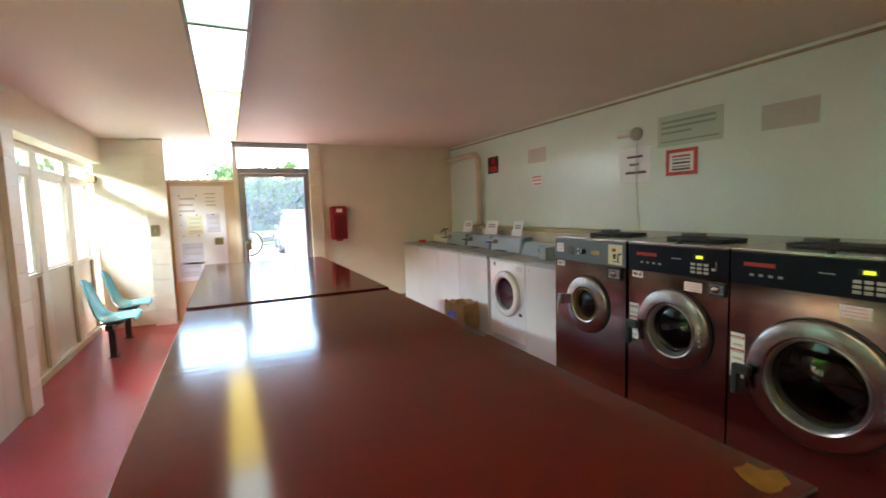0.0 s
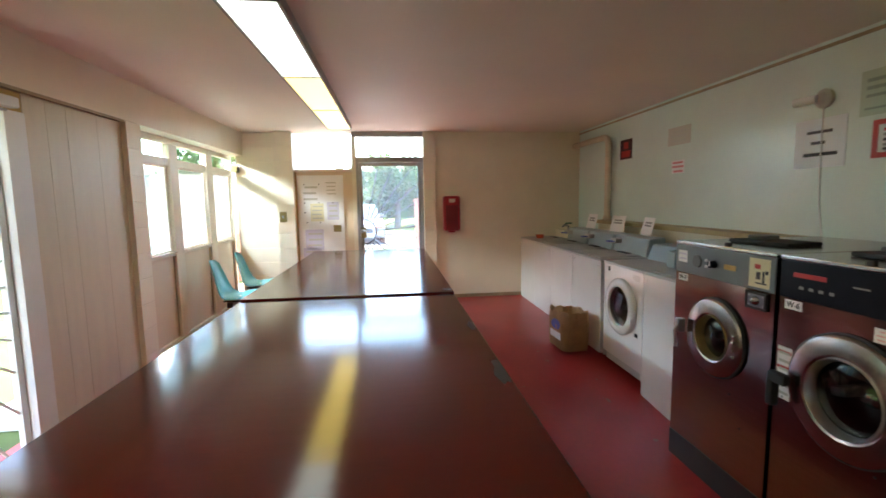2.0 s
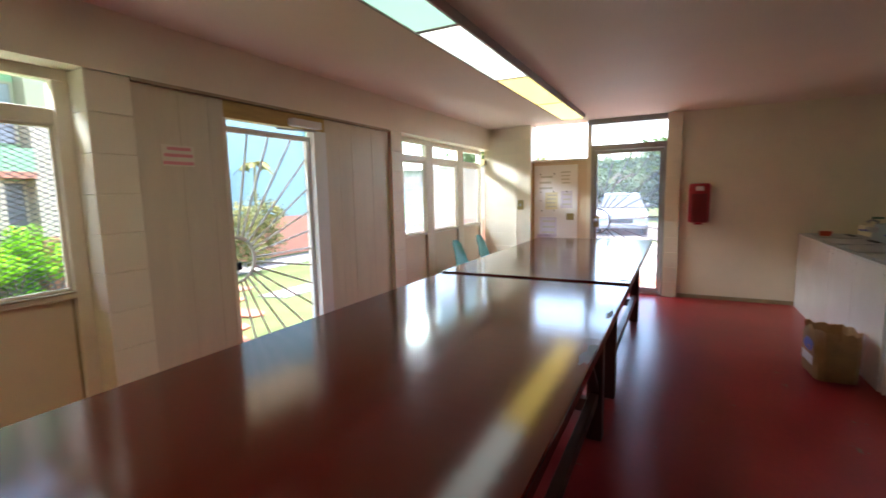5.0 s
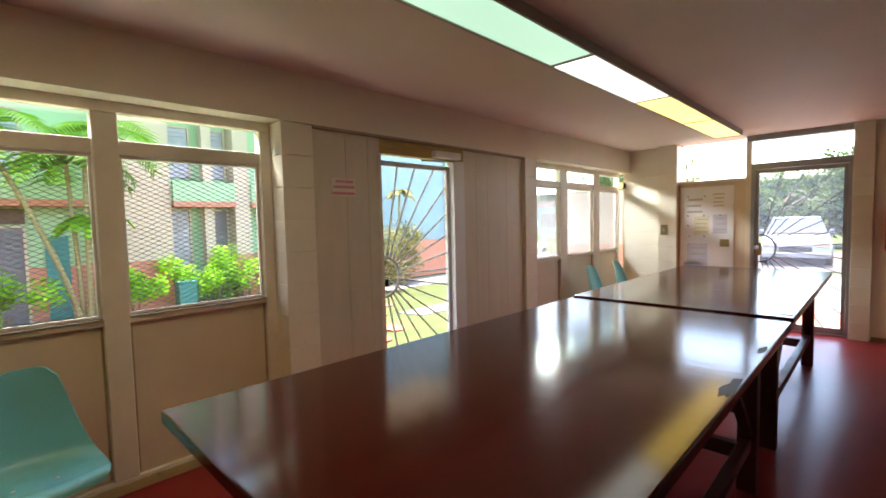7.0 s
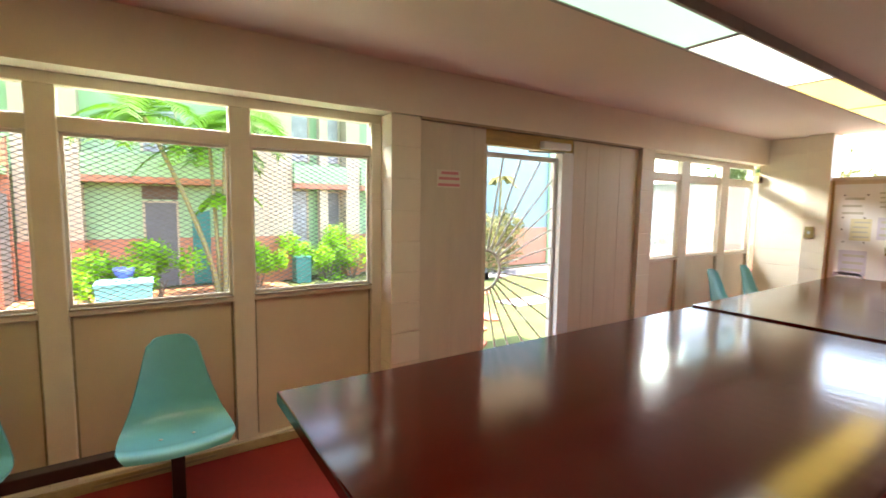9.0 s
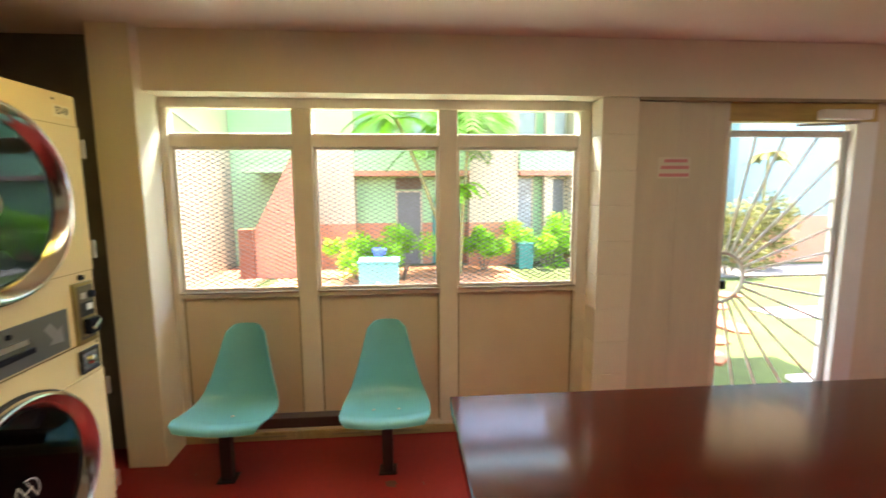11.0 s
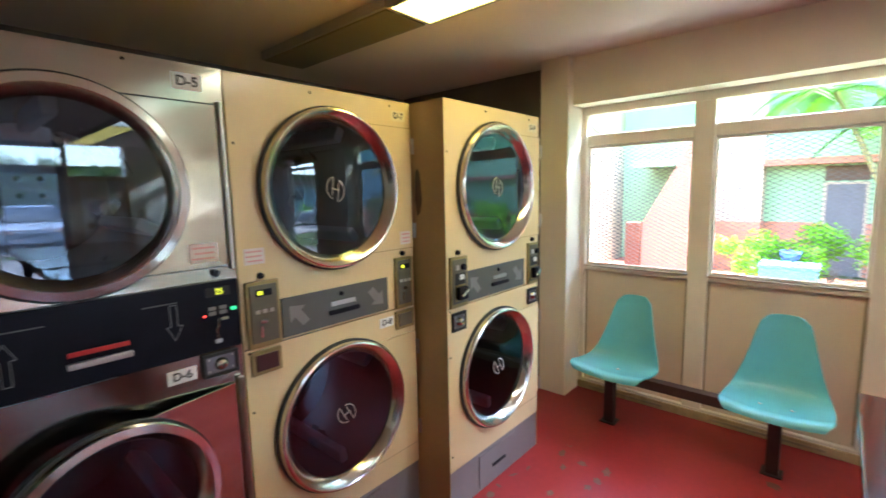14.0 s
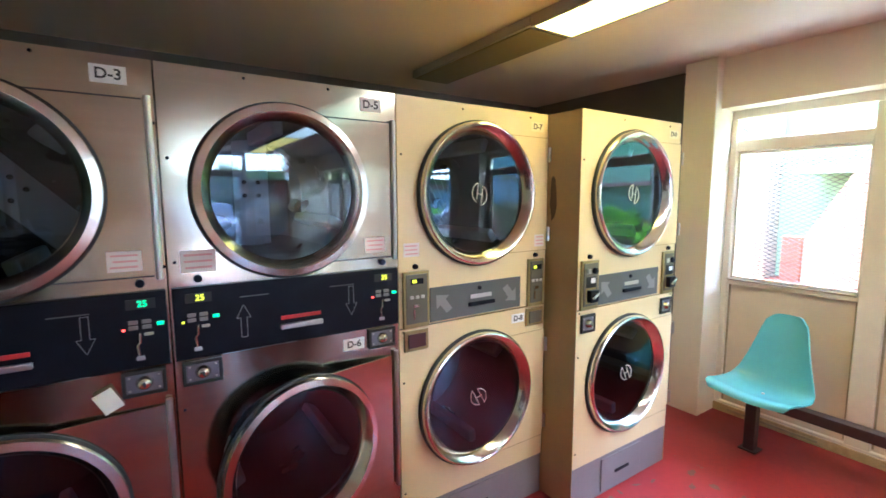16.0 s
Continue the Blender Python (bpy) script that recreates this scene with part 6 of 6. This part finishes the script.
bush(-9.9, 2.60, 0.58, 1, "clipped green bush against the pale wall", 2600, M_LEAF, 1.12)
bush(-10.3, 4.46, 0.80, 2, "large round green bush by a doorway", 3000)
bush(-10.5, 5.25, 0.74, 3, "bright green bush beside another")
bush(-8.9, 0.50, 0.70, 4, "leafy green bush behind a metal box", 2400)
bush(-8.9, -0.50, 0.68, 5, "yellow-green bush behind a metal box", 2000)
bush(-10.3, 6.55, 0.95, 8, "full green bush at the end of the row", 3400, M_LEAF, 1.1)
bush(-8.6, 8.3, 1.0, 6, "tall loose bush seen through the gate", 3000, M_LEAFO)
bush(-9.3, 9.5, 1.22, 7, "round bush before the blue house", 2400, M_LEAFO)
for k in range(4):
    bush(-8.6 - 1.25 * k, 19.8 + 0.2 * k, 0.75, 20 + k, "low hedge bush beside the driveway", 1000)


def palm(x, y, h, lean, seed, fronds, label, trunk_r=0.05, flen=1.5, leaf=M_PALM):
    rnd = random.Random(seed)
    z = gz(x, y)
    t = thing("palm", pose(x, y, z), label, "palm tree", "garden palms")
    top = Vector((lean[0], lean[1], h))
    pts = [Vector((lean[0] * f ** 1.4, lean[1] * f ** 1.4, -0.05 + (h + 0.05) * f)) for f in [i / 10 for i in range(11)]]
    part("trunk", tube(bmesh.new(), pts, trunk_r, 10, trunk_r * 0.7), M_TRUNK, t, smooth=60)
    for k in range(fronds):
        a = 2 * math.pi * k / fronds + rnd.uniform(-0.25, 0.25)
        rise = rnd.uniform(0.15, 0.95)
        L = flen * rnd.uniform(0.8, 1.15)
        bm = bmesh.new()
        prev = None
        spine = []
        for i in range(13):
            f = i / 12
            spine.append(top + Vector((math.cos(a) * L * f * 0.85, math.sin(a) * L * f * 0.85, L * (rise * f - (0.55 + 0.5 * rise) * f * f))))
        tube(bm, spine, 0.012, 4, 0.003)
        side = Vector((-math.sin(a), math.cos(a), 0))
        for i in range(1, 12):
            d = (spine[i + 1] - spine[i - 1]).normalized()
            for s in (-1, 1):
                for q in (0, 0.5):
                    p = spine[i] + d * q * L / 12
                    ln = 0.36 * L * (1 - 0.6 * abs(i / 12 - 0.35)) * rnd.uniform(0.8, 1.1)
                    w = (side * s + d * 0.7 + Vector((0, 0, -0.25))).normalized()
                    n = d * 0.016 * 1.4
                    vs = [bm.verts.new(v) for v in (p - n, p + w * ln * 0.5 - n + Vector((0, 0, 0.02)), p + w * ln, p + w * ln * 0.5 + n + Vector((0, 0, 0.02)), p + n)]
                    bm.faces.new(vs)
        part("frond", bm, leaf, t, smooth=0)


palm(-9.4, 1.68, 3.7, (0.1, -1.25), 1, 9, "slender leaning garden palm with yellow-green stem", 0.055)
palm(-9.5, 1.72, 3.2, (0.0, -0.12), 2, 8, "slender upright garden palm", 0.05)
palm(-9.45, 1.82, 3.5, (0.1, 0.05), 3, 9, "slender garden palm with drooping fronds", 0.05)
palm(-9.5, 1.92, 3.9, (0.2, 0.25), 4, 9, "slender leaning garden palm near the pale wall", 0.05)
bush(-4.3, 13.4, 1.15, 31, "tall leafy bush behind the neighbour wall", 3600, M_LEAFD, 1.9)
bush(-2.7, 12.9, 1.5, 32, "tall leafy bush rising over the neighbour wall", 4000, M_LEAFO, 1.25)
palm(-9.4, 1.80, 2.1, (-0.1, 0.1), 7, 11, "yellow-green garden palm among taller stems", 0.045, 0.75, M_LEAF)
palm(-9.5, 9.75, 2.9, (0.0, 0.1), 5, 9, "short garden palm seen through the gate", 0.05, 0.6, M_LEAFO)


# ---- houses ----
def opening(parent, name, x, y0, y1, z0, z1, material, label=""):
    """A door or window of a house front that faces +x."""
    o = part(name, one_box(x - 0.03, x + 0.01, y0, y1, z0, z1), material, parent, label, smooth=0)
    bm = bmesh.new()
    box(bm, x - 0.02, x + 0.04, y0 - 0.05, y0 - 0.001, z0, z1 + 0.05)
    box(bm, x - 0.02, x + 0.04, y1 + 0.001, y1 + 0.05, z0, z1 + 0.05)
    box(bm, x - 0.02, x + 0.04, y0, y1, z1 + 0.001, z1 + 0.05)
    part("frame", bm, M_PALE, o, smooth=0)
    if material is M_LOUVRE:
        n = int((z1 - z0) / 0.11)
        for k in range(n):
            zz = z0 + (z1 - z0) * (k + 0.1) / n
            part("slat", one_box(x + 0.011, x + 0.03, y0 + 0.01, y1 - 0.01, zz, zz + 0.07), M_LOUVRE, o, smooth=0)
    return o


ha = thing("apartment_house", pose(0, 0, 0), "two-storey mint and pale apartment house with terracotta base", "house")
X0 = -11.3
part("wall", one_box(X0 - 6, X0, -4.09, 9.4, -0.7, 6.4), M_MINT, ha, "mint green wall", smooth=0)
part("wall", one_box(X0, X0 + 0.55, -1.80, -0.74, -0.7, 6.4), M_PALE, ha, "pale projecting wall", smooth=0)
part("wall", one_box(X0, X0 + 0.45, 2.35, 3.70, -0.7, 6.4), M_PALE, ha, "pale projecting wall", smooth=0)
part("wall", one_box(X0, X0 + 0.50, 5.20, 5.6, -0.7, 6.4), M_PALE, ha, smooth=0)
part("post", one_box(X0 + 0.2, X0 + 0.45, 4.45, 4.68, -0.7, 6.4), M_PALE, ha, smooth=0)
for y0, y1, d in ((-1.81, -0.73, 0.56), (2.34, 3.71, 0.46), (5.19, 5.61, 0.51)):
    part("base_course", one_box(X0 + 0.001, X0 + d, y0, y1, -0.69, 0.72), M_TERRA, ha, "terracotta painted base", smooth=0)
for y0, y1 in ((-0.73, 0.33), (1.06, 2.33), (5.61, 9.39)):
    part("base_course", one_box(X0 + 0.001, X0 + 0.03, y0, y1, -0.69, 0.70), M_TERRA, ha, smooth=0)
for y0, y1 in ((-0.73, 2.33), (3.71, 5.19), (5.62, 9.38)):
    part("slab", one_box(X0 + 0.001, X0 + 0.62, y0, y1, 1.99, 2.13), M_TERRA, ha, "terracotta slab edge", smooth=0)
    part("parapet", one_box(X0 + 0.50, X0 + 0.60, y0, y1, 2.131, 2.62), M_MINT, ha, smooth=0)
opening(ha, "door", X0 + 0.002, 0.38, 1.02, -0.6, 1.55, M_DARKDOOR, "dark grey house door")
part("door_head", one_box(X0 + 0.003, X0 + 0.02, 0.33, 1.07, 1.63, 1.95), M_BARK, ha)
opening(ha, "door", X0 + 0.002, 3.76, 4.20, 0.30, 1.93, M_LOUVRE, "louvred doorway")
opening(ha, "door", X0 + 0.002, 4.78, 5.14, -0.4, 1.9, M_DARKDOOR)
opening(ha, "window", X0 + 0.002, 0.40, 1.05, 2.75, 4.0, M_LOUVRE, "louvred upper window")
opening(ha, "window", X0 + 0.002, 3.80, 4.25, 2.75, 4.0, M_LOUVRE, "louvred upper window")
opening(ha, "window", X0 + 0.002, 4.80, 5.12, 2.75, 4.0, M_LOUVRE)
part("shutter", one_box(X0 + 0.005, X0 + 0.04, 1.35, 1.75, -0.5, 1.35), M_TEAL, ha, "dark green shutter")
part("roof", one_box(X0 - 6.4, X0 + 0.35, -3.94, 9.5, 6.401, 6.6), M_ROOF, ha)
wing = thing("apartment_wing", pose(0, 0, 0), "pale end wing of the apartment house", "house")
part("wall", one_box(-13.5, -7.2, -14, -4.10, -0.7, 5.6), M_PALE, wing, smooth=0)
part("roof", one_box(-13.9, -6.6, -14.4, -3.95, 5.601, 5.8), M_ROOF, wing)
part("conduit", tube(bmesh.new(), [(-7.6, -4.085, 3.4), (-9.4, -4.085, 3.0), (-11.2, -4.085, 2.7)], 0.02), M_GREYINK, wing)
st = thing("staircase", pose(0, 0, 0), "terracotta outdoor staircase with a solid stringer wall", "stairs")
bm = bmesh.new()
for x0, x1 in ((-9.55, -9.40), (-10.6, -10.45)):
    a = [bm.verts.new((x0, y, z)) for y, z in ((-2.94, -0.5), (-1.82, -0.5), (-1.82, 2.80), (-1.90, 2.64), (-2.94, 0.70))]
    b = [bm.verts.new((x1, y, z)) for y, z in ((-2.94, -0.5), (-1.82, -0.5), (-1.82, 2.80), (-1.90, 2.64), (-2.94, 0.70))]
    for i in range(5):
        j = (i + 1) % 5
        bm.faces.new((a[i], a[j], b[j], b[i]))
    bm.faces.new(a)
    bm.faces.new(b)
part("stringer", bm, M_TERRA, st, smooth=0)
for k in range(11):
    part("step", one_box(-10.44, -9.56, -2.92 + 0.098 * k, -2.823 + 0.098 * k, -0.5, -0.32 + 0.2 * k), M_CONC, st, smooth=0)
# Slab added at the stair top so that the wall under it falls in shade.
part("landing", one_box(X0 + 0.001, -9.70, -3.30, -1.83, 2.05, 2.22), M_MINT, st, "mint green landing slab added to shade the wall", smooth=0)
part("newel", one_box(-9.62, -9.30, -3.29, -2.945, -0.5, 0.73, bev=0.01), M_EARTH, st, "dark brick newel pier")

hb = thing("blue_house", pose(0, 0, 0), "pale blue house with a terracotta base", "house")
part("wall", one_box(-17, -10.4, 9.7, 17.0, -0.7, 6.5), M_SKYBLUE, hb, smooth=0)
part("base_course", one_box(-10.399, -10.36, 9.7, 17.0, -0.69, 0.84), M_TERRA, hb, smooth=0)
part("corner_strip", one_box(-10.359, -10.26, 12.85, 13.25, -0.69, 6.5), M_MINT, hb, smooth=0)
part("roof", one_box(-17.4, -9.9, 9.6, 17.4, 6.501, 6.75), M_ROOF, hb)

hn = thing("neighbour_wall", pose(0, 0, 0), "pale block wall with a terracotta base beyond the far window", "wall")
part("wall", one_box(-3.98, -1.75, 10.5, 10.8, -0.6, 2.05), M_PALE, hn, smooth=0)
part("base_course", one_box(-3.99, -1.74, 10.47, 10.499, -0.6, 0.87), M_TERRA, hn, smooth=0)
for k in range(6):
    part("block_course", one_box(-3.975, -1.76, 10.488, 10.4995, 0.90 + 0.2 * k, 1.092 + 0.2 * k, bev=0.003, seg=1), M_PALE, hn, smooth=0)
fh = thing("far_house", pose(0, 0, 0), "far pale blue house with a dark roof", "house")
part("wall", one_box(-26, -13, 30, 36, -0.6, 2.4), M_SKYBLUE, fh, smooth=0)
part("roof", one_box(-26.6, -12.4, 29.4, 36.6, 2.401, 2.8), M_ROOF, fh)
for k in range(3):
    part("window", one_box(-24 + 3.6 * k, -22.6 + 3.6 * k, 29.96, 29.999, 0.9, 1.9), M_CARGLASS, fh)
gw = thing("garden_wall", pose(0, 0, 0), "terracotta painted garden wall outside the end door", "wall")
part("wall", one_box(1.46, 5.5, 11.8, 12.0, -0.6, 1.46), M_TERRA, gw, smooth=0)
part("coping", one_box(1.43, 5.54, 11.76, 12.04, 1.461, 1.53, bev=0.01), M_TERRA, gw)

ac = thing("metal_box", pose(-7.9, 0.04, gz(-7.9, 0) - 0.01), "pale aqua metal equipment box on the lawn", "box")
part("body", one_box(-0.3, 0.3, -0.40, 0.40, 0.0, 0.58, bev=0.02), M_ACBOX, ac)
part("lid", one_box(-0.32, 0.32, -0.42, 0.42, 0.581, 0.64, bev=0.015), M_ACBOX, ac)
part("lock", one_box(0.301, 0.32, -0.05, 0.02, 0.12, 0.22, bev=0.005), M_ALU, ac)
pt = thing("blue_pot", pose(-8.35, 0.02, gz(-8.35, 0)), "bright blue glazed plant pot", "plant pot")
part("pot", lathe(bmesh.new(), [(0.0005, 0.60), (0.10, 0.60), (0.17, 0.78), (0.16, 0.82), (0.145, 0.82), (0.13, 0.72), (0.0006, 0.70)], 24, (0, 0, 0), "z"), M_BLUE, pt)
part("stand", one_box(-0.09, 0.09, -0.09, 0.09, 0.0, 0.599), M_EARTH, pt)
tbn = thing("teal_bin", pose(-10.3, 3.76, gz(-10.3, 3.6) - 0.01), "teal plastic bin by a doorway", "bin")
part("bin", one_box(-0.2, 0.2, -0.20, 0.20, 0.0, 0.66, bev=0.03), M_TEAL, tbn)
part("lid", one_box(-0.22, 0.22, -0.22, 0.22, 0.661, 0.70, bev=0.015), M_TEAL, tbn)


# ---- trees and cars beyond the end door ----
def tree(x, y, h, r, seed, label):
    rnd = random.Random(seed)
    z = gz(x, y)
    t = thing("tree", pose(x, y, z), label, "tree", "trees beyond the car park")
    bm = bmesh.new()
    tube(bm, [(0, 0, -0.1), (0.1, 0, h * 0.3), (0.05, 0.1, h * 0.62)], 0.22, 9, 0.11)
    for k in range(7):
        a = 6.28 * k / 7 + rnd.uniform(-0.3, 0.3)
        z0 = h * rnd.uniform(0.3, 0.55)
        tube(bm, [(0.06, 0.03, z0), (r * 0.4 * math.cos(a), r * 0.4 * math.sin(a), z0 + 0.16 * h), (r * 0.75 * math.cos(a), r * 0.75 * math.sin(a), z0 + 0.3 * h)], 0.09, 6, 0.02)
    part("trunk", bm, M_BARK, t)
    bm = bmesh.new()
    leaves(bm, rnd, (0, 0, h * 0.6), r, 4200, 0.14, 0.9, 0.2)
    part("crown", bm, M_LEAFD, t, smooth=0)
    return t


tr = tree(-2.2, 27.5, 3.2, 1.9, 5, "leafy dark green tree beyond the car park")
for x, y, a in ((1.2, 28.0, 40), (4.6, 27.5, 100), (-5.2, 28.5, 200), (-0.4, 30.5, 300), (2.9, 30.5, 20), (-8.6, 29.5, 150), (8.0, 29.0, 250), (-3.6, 31.5, 80), (11.2, 30.0, 170), (6.2, 31.5, 320)):
    copy_thing(tr, pose(x, y, gz(x, y), 0, 0, a) @ Matrix.Diagonal((1, 1, 1.0 if x < -1 else 1.3, 1)))
solid("backdrop_slope", one_box(-60, 60, 44, 46, -1, 4.2), M_LEAFD, "dark wooded slope far behind the car park", "backdrop", kind="structure")


def car(x, y, yaw, paint, label):
    """A parked saloon: x along its length, nose at +x."""
    t = thing("car", pose(x, y, gz(x, y) + 0.02, 0, 0, yaw), label, "car", "parked cars")

    def slab(prof, half, name, material, taper=0.0, bev=0.04, lab=""):
        bm = bmesh.new()
        zs = [p[1] for p in prof]
        z0, z1 = min(zs), max(zs)
        sides = []
        for s in (-1, 1):
            sides.append([bm.verts.new((px, s * (half - taper * (pz - z0) / (z1 - z0)), pz)) for px, pz in prof])
        a, b = sides
        n = len(prof)
        for i in range(n):
            j = (i + 1) % n
            bm.faces.new((a[i], a[j], b[j], b[i]))
        bm.faces.new(a)
        bm.faces.new(b)
        bmesh.ops.bevel(bm, geom=bm.edges[:], offset=bev, segments=2, affect="EDGES")
        return part(name, bm, material, t, lab, smooth=50)

    slab([(-2.15, 0.30), (-2.2, 0.62), (-2.1, 0.92), (-1.35, 0.98), (0.75, 0.96), (1.75, 0.84), (2.12, 0.70), (2.18, 0.35), (2.0, 0.24), (-2.0, 0.24)], 0.87, "body", paint, 0.05, 0.05)
    slab([(-1.62, 0.97), (-1.05, 1.40), (-0.2, 1.46), (0.30, 1.42), (1.02, 0.95)], 0.80, "cabin", M_CARGLASS, 0.17, 0.04, "dark glass cabin")
    slab([(-1.02, 1.405), (-0.2, 1.475), (0.28, 1.435), (0.2, 1.455), (-0.2, 1.49), (-0.95, 1.43)], 0.62, "roof", paint, 0.0, 0.006)
    for s in (-1, 1):
        part("headlight", one_box(2.0, 2.17, s * 0.62 - 0.17, s * 0.62 + 0.17, 0.58, 0.72, bev=0.03), M_CHROME, t)
        part("mirror", one_box(0.62, 0.76, s * 0.90 - 0.07, s * 0.90 + 0.07, 0.96, 1.08, bev=0.03), paint, t)
        for px in (-1.32, 1.35):
            wl = part("wheel", lathe(bmesh.new(), [(0.20, -0.10), (0.30, -0.10), (0.325, -0.06), (0.325, 0.06), (0.30, 0.10), (0.20, 0.10)], 28, (px, s * 0.80, 0.32)), M_RUBBER, t, "black tyre")
            part("rim", lathe(bmesh.new(), [(0.0005, 0.075), (0.06, 0.07), (0.10, 0.05), (0.19, 0.06), (0.20, 0.095), (0.20, -0.095), (0.0006, -0.075)], 24, (px, s * 0.80, 0.32)), M_ALU, wl)
    part("grille", one_box(2.13, 2.20, -0.40, 0.40, 0.44, 0.60, bev=0.02), M_RUBBER, t)
    part("bumper", one_box(2.05, 2.24, -0.82, 0.82, 0.26, 0.42, bev=0.03), paint, t)
    return t


car(-0.45, 19.6, -84, M_CARW, "pale silver saloon parked facing the building")
car(2.9, 20.4, -92, M_CARD, "darker silver saloon parked beside another car")
car(-3.6, 20.2, -90, M_CARD, "grey-blue saloon parked in the sun")
car(-11.9, 18.3, 20, M_CARW, "pale silver saloon on the pale driveway")

# ---- painted blocks of the piers, course by course ----
for core, x0, x1, y0, y1, z1 in wall_blocks:
    n = int((z1 + 0.001) / 0.2)
    hgt = z1 / n
    me = None
    for k in range(n):
        if me is None:
            me = mesh_of("block", one_box(x0, x1, y0, y1, 0.001, hgt - 0.001, bev=0.003, seg=1), M_WALL, smooth=0)
        ob = new("block", me)
        ob.location = (0, 0, k * hgt)
        ob.parent = core
